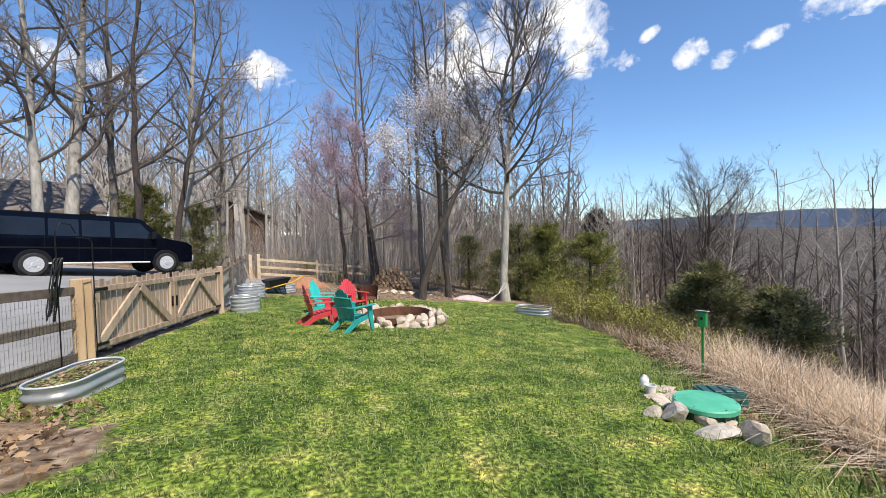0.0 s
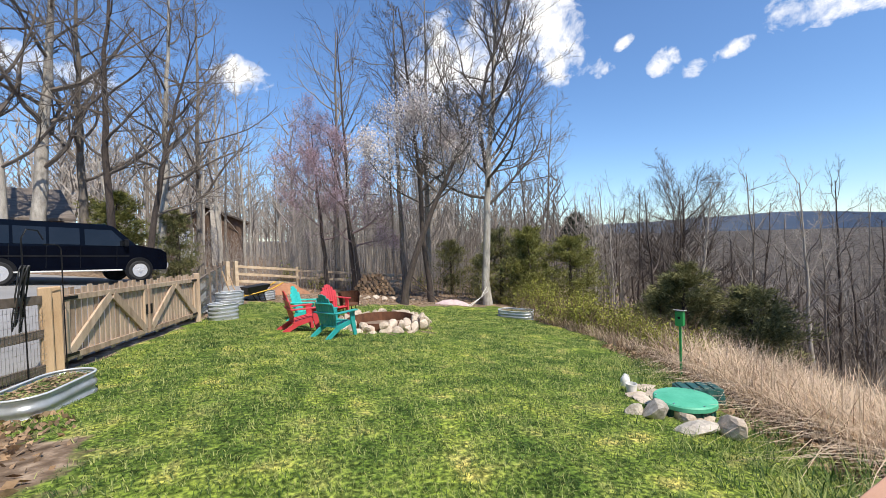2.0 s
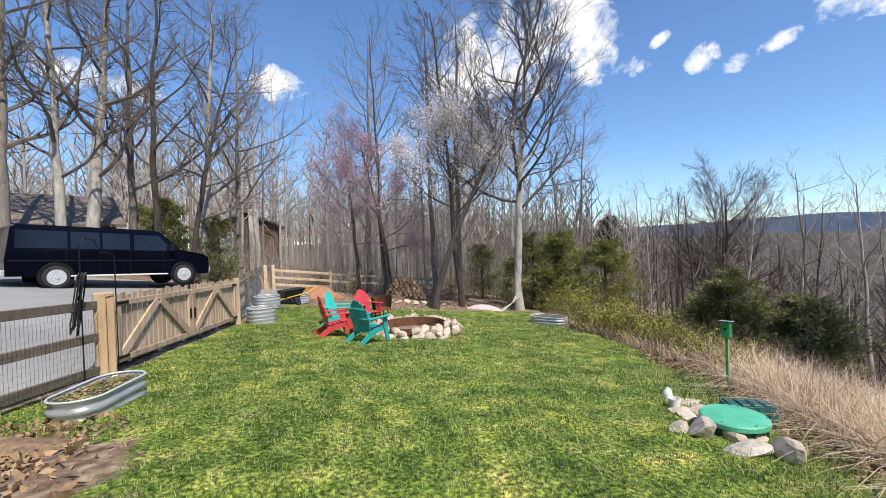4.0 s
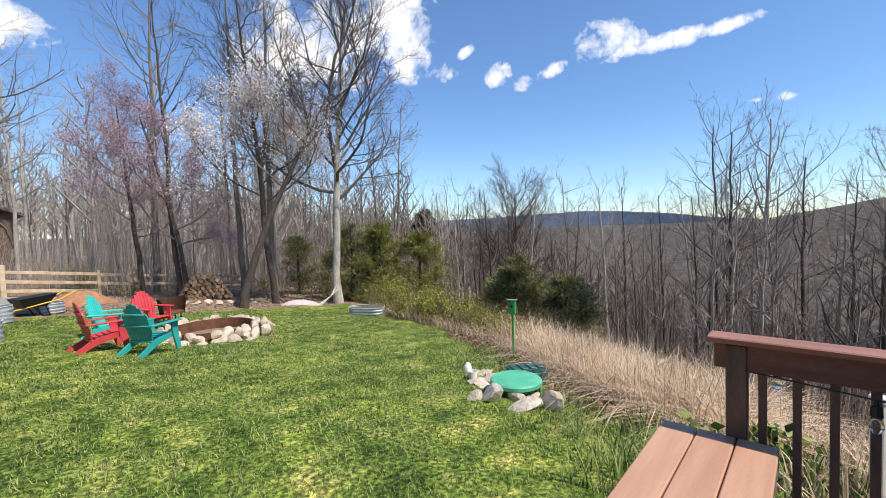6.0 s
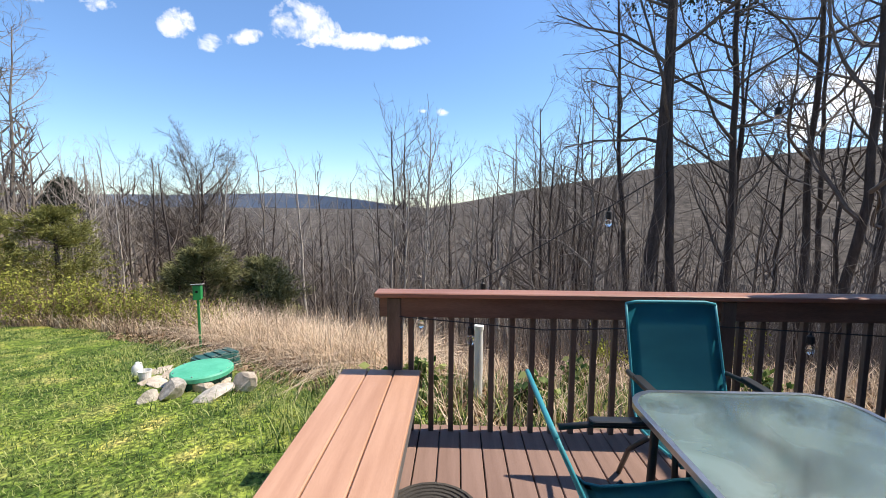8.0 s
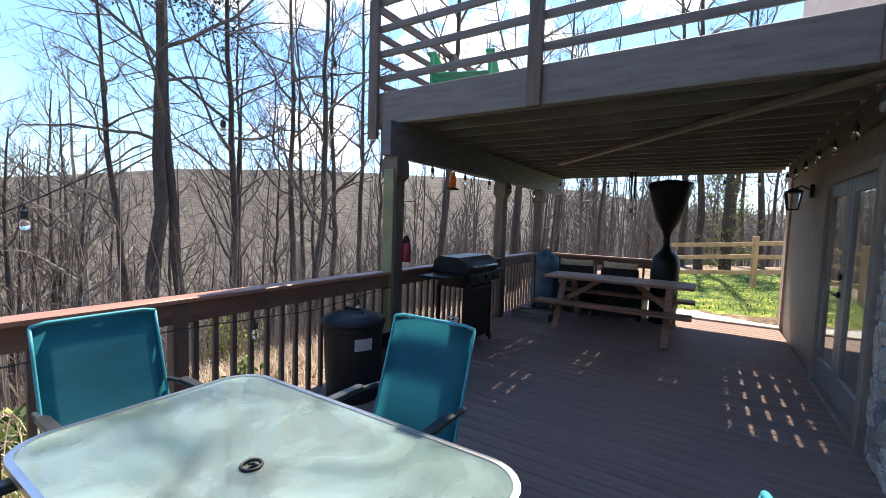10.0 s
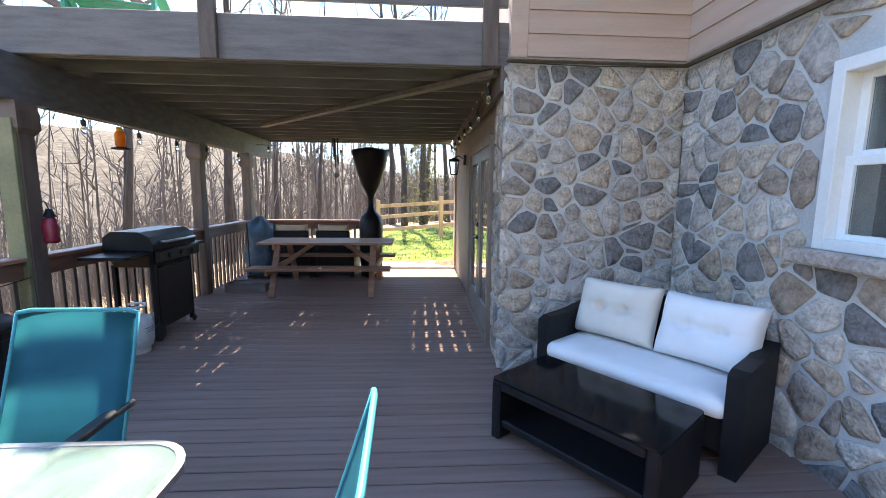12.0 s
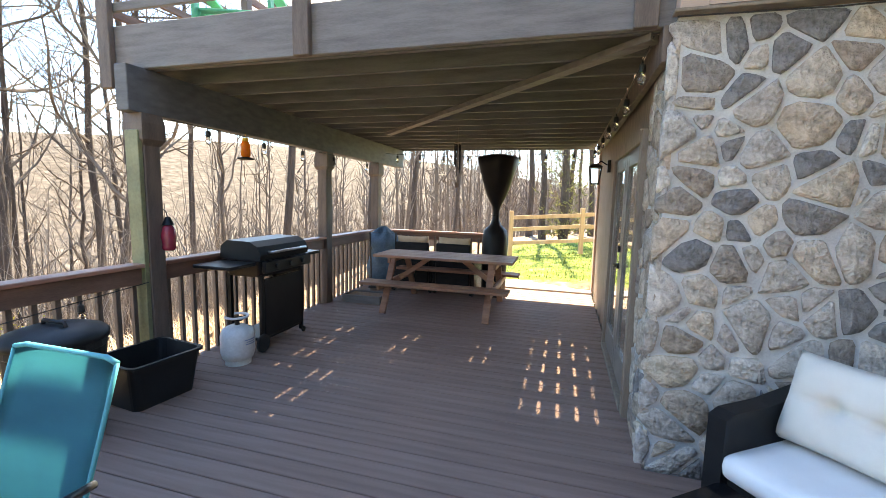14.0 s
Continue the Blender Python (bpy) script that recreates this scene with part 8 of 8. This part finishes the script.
for k in range(58):
    az = math.radians(rng.uniform(82, 116) if k < 22 else rng.uniform(46, 88))
    r = rng.uniform(19, 34) if k < 22 else rng.uniform(25, 42)
    x, y = r * math.sin(az), r * math.cos(az)
    h_ = (rng.uniform(3.0, 7.5) if k < 22 else rng.uniform(1.6, 4.2)) - G(x, y)
    t = thing("woodland_tree", pose(x, y, G(x, y), 0, 0, rng.uniform(0, 360)) @ Matrix.Diagonal((h_ / 14, h_ / 14, h_ / 12, 1)), "slim bare grey tree on the valley slope", "tree", "woodland trees")
    for nm, me in zip(("trunk", "crown"), kinds[rng.randrange(12)]):
        o = new(nm, me)
        o.parent = t

# far woods: thousands of small bare trees on the slopes
def simple_tree(seed, limbs=16, twigs=2):
    rg = np.random.default_rng(seed)
    s = Skin()
    s.spike(np.array((0, 0, -0.5)), np.array((rg.uniform(-0.3, 0.3), 0, 11.5)), 0.16)
    for k in range(limbs):
        z = 3.0 + 7.8 * k / limbs
        a = k * 2.4 + rg.uniform(-0.4, 0.4)
        L = (3.2 - 2.0 * k / limbs) * rg.uniform(0.7, 1.2)
        e = np.array((math.cos(a) * L * 0.75, math.sin(a) * L * 0.75, z + L * 0.9))
        b = np.array((0, 0, z))
        s.spike(b, e, 0.07)
        for j in range(twigs):
            q = b + (e - b) * (0.4 + 0.2 * j)
            s.spike(q, q + rg.normal(0, 0.55, 3) + np.array((0, 0, 0.8)), 0.04)
    return np.array(s.v), np.array(s.f)


far_kinds = [simple_tree(k) for k in range(6)]
FARWOOD = surface("far_bare_wood", (0.095, 0.077, 0.064), (0.225, 0.188, 0.158), 0.95, scale=0.15, fine=2, bump=0, island=0.35)


def far_wood(name, count, r0_, r1_, az0, az1, seed, label, thick=1.0, tall=(8, 13), mtl=None):
    rg = np.random.default_rng(seed)
    V, F, base = [], [], 0
    done = 0
    while done < count:
        a = math.radians(rg.uniform(az0, az1))
        r = math.sqrt(rg.uniform(r0_ ** 2, r1_ ** 2))
        x, y = r * math.sin(a), r * math.cos(a)
        if not free(x, y):
            count -= 1
            continue
        v, f = far_kinds[done % 6]
        s = rg.uniform(*tall) / 12
        c, q = math.cos(a * 7 + done), math.sin(a * 7 + done)
        w = s * thick
        V.append(np.stack([(v[:, 0] * c - v[:, 1] * q) * w + x, (v[:, 0] * q + v[:, 1] * c) * w + y, v[:, 2] * s + G(x, y)], 1))
        F.append(f + base)
        base += len(v)
        done += 1
    tagged(new(name, raw(name, np.concatenate(V).tolist(), np.concatenate(F).tolist(), mtl or FARWOOD)), label, "woods", kind="stuff")


far_wood("far_wood", 1900, 34, 130, 20, 205, 1, "leafless grey-brown wood on the valley slope")
far_wood("far_wood", 800, 40, 120, -60, 30, 2, "leafless grey wood behind the yard", tall=(10, 16), mtl=TWIG)
far_kinds = [simple_tree(k, 8, 1) for k in range(6)]
far_wood("far_wood", 3700, 120, 420, 30, 205, 3, "leafless wood across the valley", 1.7)
far_wood("far_wood", 3000, 400, 900, 75, 205, 4, "leafless wood on the far hillside", 2.6, (10, 15))

# saplings and brush
def brush(name, count, region, seed, mtl, lab, h=(0.8, 2.6), r=0.008, fan=0.35, kids=3):
    rg = np.random.default_rng(seed)
    s = Skin()
    done = 0
    while done < count:
        x, y = region(rg)
        done += 1
        p = np.array((x, y, G(x, y) - 0.05))
        L = rg.uniform(*h)
        d = unit(np.array((rg.normal(0, fan), rg.normal(0, fan), 1.0)))
        m_ = p + d * L * 0.6
        e = m_ + unit(d + np.array((rg.normal(0, fan), rg.normal(0, fan), -0.15))) * L * 0.4
        s.tube([p, m_, e], [r, r * 0.7, r * 0.3], 3)
        for k in range(kids):
            q = p + (e - p) * rg.uniform(0.3, 0.95)
            w_ = min(L, 4.0)
            s.spike(q, q + rg.normal(0, 0.25, 3) * w_ * 0.5 + np.array((0, 0, 0.2 * w_)), r * 0.5)
    return tagged(new(name, raw(name, s.v, s.f, mtl)), lab, "brush", kind="stuff"), s


def edge_region(y0_, y1_, a, b):
    def f(rg):
        y = rg.uniform(y0_, y1_)
        return lawn_edge(y) + rg.uniform(a, b), y
    return f


brush("sapling_brush", 700, lambda rg: (rg.uniform(3.2, 26), rg.uniform(20.5, 36)), 5, TWIG, "thin bare saplings at the wood's edge", (1.2, 5.0), 0.012, 0.10, 5)
brush("sapling_brush", 420, lambda rg: (rg.uniform(-3, 9), rg.uniform(24.5, 36)), 25, TWIG, "thin bare saplings behind the rail fence", (0.8, 3.2), 0.012, 0.14, 6)
brush("young_trees", 330, lambda rg: (rg.uniform(5.0, 34), rg.uniform(22, 52)), 15, TWIG, "thin young trees filling the wood", (5.0, 11.0), 0.036, 0.06, 22)
brush("young_trees", 700, edge_region(-40, 22, 12, 48), 16, TWIGDARK, "thin young trees filling the slope", (4.0, 9.0), 0.04, 0.07, 18)
brush("young_trees", 320, lambda rg: (rg.uniform(2, 34), rg.uniform(-52, -14)), 17, TWIGDARK, "thin young trees beyond the deck", (5.0, 11.0), 0.045, 0.06, 20)
brush("sapling_brush", 1100, edge_region(-20, 20, 6, 24), 6, TWIG, "thin bare saplings on the slope", (1.2, 4.5), 0.010, 0.14, 5)
brush("sapling_brush", 900, edge_region(-22, -1, 2.5, 14), 9, TWIGDARK, "thin bare saplings below the deck", (1.0, 4.5), 0.010, 0.14, 5)
brush("bramble", 1500, edge_region(4.8, 14, 0.1, 3.6), 7, BRAMBLE, "tangled brown brambles along the lawn's edge", (0.5, 1.3), 0.005, 0.6, 3)
brush("bramble", 700, edge_region(-2, 4.5, 1.2, 4.5), 8, BRAMBLE, "tangled brown brambles in the dry grass", (0.4, 1.0), 0.004, 0.6, 3)


# spring-green shrubs along the edge
def shrub(x, y, h, w, mtl, label, seed, leaf=0.035, count=1500, group="edge shrubs"):
    rg = np.random.default_rng(seed)
    t = thing("shrub", pose(x, y, G(x, y)), label, "shrub", group)
    s = Skin()
    P = []
    for k in range(46):
        a, tl = rg.uniform(0, 6.3), abs(rg.normal(0, 0.5))
        d = unit(np.array((math.cos(a) * tl * w / h, math.sin(a) * tl * w / h, 1.0)))
        L = h * rg.uniform(0.55, 1.05)
        p = np.array((rg.normal(0, 0.12 * w), rg.normal(0, 0.12 * w), -0.05))
        e = p + d * L
        s.tube([p, p + d * L * 0.5 + rg.normal(0, 0.03, 3), e], [0.008, 0.006, 0.003], 3)
        for q in np.linspace(0.3, 1, 8):
            P.append(p + (e - p) * q)
    o = new("branchwork", raw("branchwork", s.v, s.f, BRAMBLE))
    o.parent = t
    v, f = clumps(P, max(1, count // len(P)), leaf, 0.09 * w, seed + 1)
    o = tagged(new("foliage", raw("foliage", v, f, mtl)), "small spring leaves")
    o.parent = t


for k, (x_, y_, h_, w_) in enumerate(((9.6, 9.2, 1.1, 1.2), (10.6, 10.4, 1.3, 1.2), (9.0, 7.4, 0.8, 1.1), (10.9, 12.4, 1.5, 1.2), (8.6, 6.3, 0.7, 1.0), (11.8, 13.8, 1.6, 1.3), (9.8, 7.9, 0.9, 1.1), (8.0, 5.2, 0.6, 0.9), (13.5, 3.0, 1.3, 1.1), (14.2, 1.0, 1.2, 1.0), (9.5, -6.2, 1.9, 1.5), (8.2, -3.0, 0.9, 1.0))):
    shrub(x_, y_, h_, w_, SPRING, "yellow-green budding shrub at the lawn's edge", 500 + k)
for k in range(14):
    rg = random.Random(k + 40)
    y_ = rg.uniform(5.0, 14.5)
    shrub(float(lawn_edge(y_)) + rg.uniform(0.4, 2.2), y_, rg.uniform(0.7, 1.4), rg.uniform(1.0, 1.5), SPRING, "yellow-green budding shrub in the brambles", 600 + k, count=1100)
for k in range(12):
    rg = random.Random(k + 70)
    x_, y_ = rg.uniform(2, 20), rg.uniform(21.5, 27)
    shrub(x_, y_, rg.uniform(0.8, 1.6), 1.3, SPRING, "sparse budding shrub under the trees", 540 + k, count=500, group="woodland shrubs")
for k, (x_, y_) in enumerate(((3.7, -0.7), (4.2, 0.5), (3.5, -1.9), (3.9, -3.0), (4.6, -1.4), (3.6, 0.9))):
    shrub(x_, y_, 0.42, 0.5, BLADE, "tuft of green weeds below the deck", 570 + k, 0.05, 500, "weeds below the deck")


# ---- evergreens ----
def evergreen(name, x, y, h, w, mtl, label, seed, n=2600, size=0.13, power=0.5, group="evergreens", skirt=0.0):
    rg = np.random.default_rng(seed)
    t = thing(name, pose(x, y, G(x, y)), label, "evergreen tree", group)
    s = Skin()
    s.tube([np.array((0, 0, -0.2)), np.array((0.03, 0, h * 0.5)), np.array((0, 0.04, h * 0.97))], [0.05 + 0.02 * h, 0.04 + 0.01 * h, 0.01], 7)
    boughs = []
    for k in range(int(26 + 16 * h)):
        f = rg.random() ** 1.15
        a = rg.uniform(0, 6.3)
        R = w / 2 * (1 - f) ** power * (1 - 0.3 * math.exp(-f / 0.06)) * rg.uniform(0.55, 1.28) + 0.08
        b = np.array((0, 0, h * (skirt + (1 - skirt) * f) * 0.94))
        e = b + np.array((math.cos(a) * R, math.sin(a) * R, R * rg.uniform(0.1, 0.75)))
        s.spike(b, e, 0.014)
        boughs.append((b, e, a, R))
    V, F = [], []
    for k in range(int(n * 2.1)):
        b, e, a, R = boughs[rg.integers(len(boughs))]
        q = rg.random() ** 0.6
        p = b + (e - b) * q + rg.normal(0, 0.05 + 0.13 * R * (1 - 0.55 * q), 3) * np.array((1, 1, 0.75))
        a = math.atan2(p[1], p[0])
        d = unit(np.array((math.cos(a), math.sin(a), rg.uniform(0.15, 1.1))) + rg.normal(0, 0.35, 3))
        for j in range(3):
            dd = unit(d + rg.normal(0, 0.45, 3))
            sd = unit(np.cross(dd, rg.normal(size=3)))
            L = size * rg.uniform(0.6, 1.5)
            b = len(V)
            V += [tuple(p - sd * L * 0.085), tuple(p + sd * L * 0.085), tuple(p + dd * L)]
            F.append((b, b + 1, b + 2))
    o = new("trunk", raw("trunk", s.v, s.f, BARKDARK))
    o.parent = t
    o = new("crown", raw("crown", V, F, mtl))
    o.parent = t


evergreen("cedar_bush", 11.5, 7.4, 2.85, 2.5, CEDAR, "dense dark green cedar bush past the lawn", 1, 3800, power=0.62)
evergreen("cedar_bush", 12.6, 6.2, 2.75, 3.1, CEDAR, "broad olive-green cedar bush past the lawn", 2, 4200, power=0.55)
evergreen("cedar_bush", 12.2, 8.6, 2.1, 2.2, CEDAR, "dense dark green cedar bush past the lawn", 12, 2600, power=0.6)
evergreen("pine_sapling", 13.6, 16.6, 4.3, 3.6, PINE, "yellow-green young pine at the lawn's edge", 3, 3600, 0.15)
evergreen("pine_sapling", 15.2, 15.4, 4.6, 3.8, PINE, "yellow-green young pine at the lawn's edge", 4, 3600, 0.15)
evergreen("cedar_tree", 12.6, 17.6, 4.0, 3.4, CEDAR, "dark cedar beside the pale tree", 5, 3000)
evergreen("cedar_tree", 14.6, 17.6, 4.2, 3.0, CEDAR, "olive cedar beside the pale tree", 13, 3000)
evergreen("cedar_tree", 12.4, 22.5, 3.4, 2.8, CEDAR, "small dark cedar in the wood's edge", 6, 2400)
evergreen("cedar_tree", 14.0, 21.6, 2.6, 1.8, CEDAR, "small dark cedar in the wood's edge", 7, 1800)
evergreen("cedar_tree", -1.8, 23.6, 3.6, 2.2, CEDAR, "dark cedar behind the parked van", 8, 2600)
evergreen("cedar_tree", -4.6, 27.0, 4.2, 3.6, PINE, "olive evergreen behind the parked van", 9, 2600, 0.2)
evergreen("far_pine", 31.5, 30.5, 10.0, 3.0, PINEDARK, "dark pine rising above the wood", 10, 2600, 0.4, skirt=0.5)
evergreen("porch_pine", -0.9, -19.0, 8.0, 1.8, CEDAR, "slim pine beyond the deck's end", 11, 420, 0.2)

# ---- dry grass, lawn blades, fallen leaves ----
def blades(name, pts, length, width, bend, mtl, label, seed, segs=2, droop=0.5):
    """Tapered blades, each a bent strip."""
    rg = np.random.default_rng(seed)
    n_ = len(pts)
    P = np.asarray(pts, float)
    a = rg.uniform(0, 2 * np.pi, n_)
    L = rg.uniform(length[0], length[1], n_)
    W = rg.uniform(width[0], width[1], n_) if np.isscalar(width[0]) else width[0] * rg.uniform(0.7, 1.3, n_)
    B = rg.uniform(bend[0], bend[1], n_)
    out = np.stack([np.cos(a), np.sin(a), np.zeros(n_)], 1)
    side = np.stack([-np.sin(a), np.cos(a), np.zeros(n_)], 1)
    rows = []
    for k in range(segs + 1):
        f = k / segs
        c = P + out * (L * B * f ** 1.6)[:, None] + np.array((0, 0, 1.0)) * (L * (f - droop * B * f * f))[:, None]
        if k < segs:
            w = (W * (1 - 0.75 * f))[:, None]
            rows += [c - side * w, c + side * w]
        else:
            rows.append(c)
    m_ = len(rows)
    V = np.stack(rows, 1).reshape(-1, 3)
    base = np.arange(n_)[:, None] * m_
    F = []
    for k in range(segs - 1):
        F.append(np.concatenate([base + 2 * k, base + 2 * k + 1, base + 2 * k + 3, base + 2 * k + 2], 1))
    tri = np.concatenate([base + m_ - 3, base + m_ - 2, base + m_ - 1], 1)
    faces = [tuple(q) for f_ in F for q in f_.tolist()] + [tuple(q) for q in tri.tolist()]
    return tagged(new(name, raw(name, V.tolist(), faces, mtl)), label, "grass", kind="stuff")


rg = np.random.default_rng(77)
N = 300000
r_ = 1.5 + 15.5 * rg.random(N) ** 0.85
a_ = np.radians(rg.uniform(-28, 96, N))
x_, y_ = r_ * np.sin(a_), r_ * np.cos(a_) + 0.2
keep = (lawn_share(x_, y_) > rg.uniform(0.35, 0.8, N)) & (y_ > 0.98) & (np.hypot(x_ - PIT[0], y_ - PIT[1]) > 1.15) & (np.hypot(x_ - 4.56, y_ - 3.14) > 0.36) & (x_ > gate_x(y_) - 0.05)
x_, y_, r_ = x_[keep], y_[keep], r_[keep]
clump = 0.8 * np.sin(x_ * 27 + 2 * np.sin(y_ * 17)) * np.sin(y_ * 31 + 2 * np.sin(x_ * 19)) + 0.6 * np.sin(x_ * 5.3 + 2 * np.sin(y_ * 3.1)) * np.cos(y_ * 4.7 + 2 * np.sin(x_ * 2.3)) + 0.6 * np.sin(x_ * 13 + y_ * 7) * np.sin(y_ * 11 - x_ * 5)
thin = clump > rg.uniform(-1.3, 0.6, len(x_))
x_, y_, r_ = x_[thin], y_[thin], r_[thin]
z_ = height(x_, y_)
blades("lawn_grass", np.stack([x_, y_, z_], 1), (0.022, 0.075), (0.0016 + 0.0005 * r_,), (0.3, 1.3), BLADE, "short uneven lawn grass blades", 78)
n2 = 20000
yy_ = rg.uniform(0.6, 5.6, n2)
xx_ = lawn_edge(yy_) + 0.25 + np.abs(rg.normal(0, 3.0, n2))
cl = np.stack([xx_, yy_, height(xx_, yy_)], 1)
blades("dry_grass", cl, (0.25, 1.1), (0.003, 0.0075), (0.15, 2.0), DRYGRASS, "tall bleached dry grass beside the lawn", 79, 4, 0.55)
n2 = 3200
yy_ = rg.uniform(0.9, 5.5, n2)
xx_ = lawn_edge(yy_) - 0.1 - np.abs(rg.normal(0, 0.75, n2))
far_ = (np.hypot(xx_ - 4.6, yy_ - 3.3) > 0.75) & (xx_ > 2.75)
xx_, yy_ = xx_[far_], yy_[far_]
blades("long_grass", np.stack([xx_, yy_, height(xx_, yy_)], 1), (0.06, 0.2), (0.003, 0.006), (0.3, 1.3), BLADE, "longer green grass at the lawn's rough edge", 84, 3)
n2 = 3500
yy_ = rg.uniform(6.0, 14, n2)
xx_ = lawn_edge(yy_) + np.abs(rg.normal(0, 0.9, n2)) + 0.1
blades("dry_grass", np.stack([xx_, yy_, height(xx_, yy_)], 1), (0.2, 0.55), (0.004, 0.009), (0.2, 0.9), DRYGRASS, "short dry grass along the brush", 80, 3)
n2 = 5200
xx_, yy_ = rg.uniform(2.75, 7.5, n2), rg.uniform(-8.5, 0.35, n2)
blades("dry_grass", np.stack([xx_, yy_, height(xx_, yy_)], 1), (0.2, 0.6), (0.004, 0.009), (0.2, 0.9), DRYGRASS, "dry grass on the slope below the deck", 81, 3)
n2 = 2600
xx_, yy_ = rg.uniform(2.75, 4.6, n2), rg.uniform(-3.0, 1.6, n2)
blades("weed_grass", np.stack([xx_, yy_, height(xx_, yy_)], 1), (0.12, 0.35), (0.005, 0.010), (0.2, 0.8), BLADE, "green weeds below the deck", 82, 3)
n2 = 9000
xx_, yy_ = rg.uniform(-8, 0.8, n2), rg.uniform(-17.5, -9.6, n2)
blades("lawn_grass", np.stack([xx_, yy_, height(xx_, yy_)], 1), (0.04, 0.1), (0.006, 0.012), (0.2, 0.9), BLADE, "bright grass bank past the deck", 83)


def litter(name, n_, region, seed, label):
    rg_ = np.random.default_rng(seed)
    P = []
    while len(P) < n_:
        x, y = region(rg_)
        P.append((x, y, G(x, y) + 0.015))
    v, f = clumps(P, 1, 0.045, 0.008, seed, 0.6)
    tagged(new(name, raw(name, v, f, LEAFMULCH)), label, "leaves", kind="stuff")


litter("fallen_leaves", 5200, edge_region(-1, 7, -0.35, 1.3), 90, "curled dead leaves along the lawn's edge")
litter("fallen_leaves", 900, lambda q: (q.normal(-2.3, 0.35), q.uniform(3.8, 6.0)), 91, "dead leaves against the fence")
litter("fallen_leaves", 1500, lambda q: (q.uniform(2.8, 6.5), q.uniform(-8, 1.2)), 92, "dead leaves below the deck")
litter("fallen_leaves", 2600, lambda q: (q.uniform(0, 16), q.uniform(16.5, 24)), 93, "dead leaves under the trees")
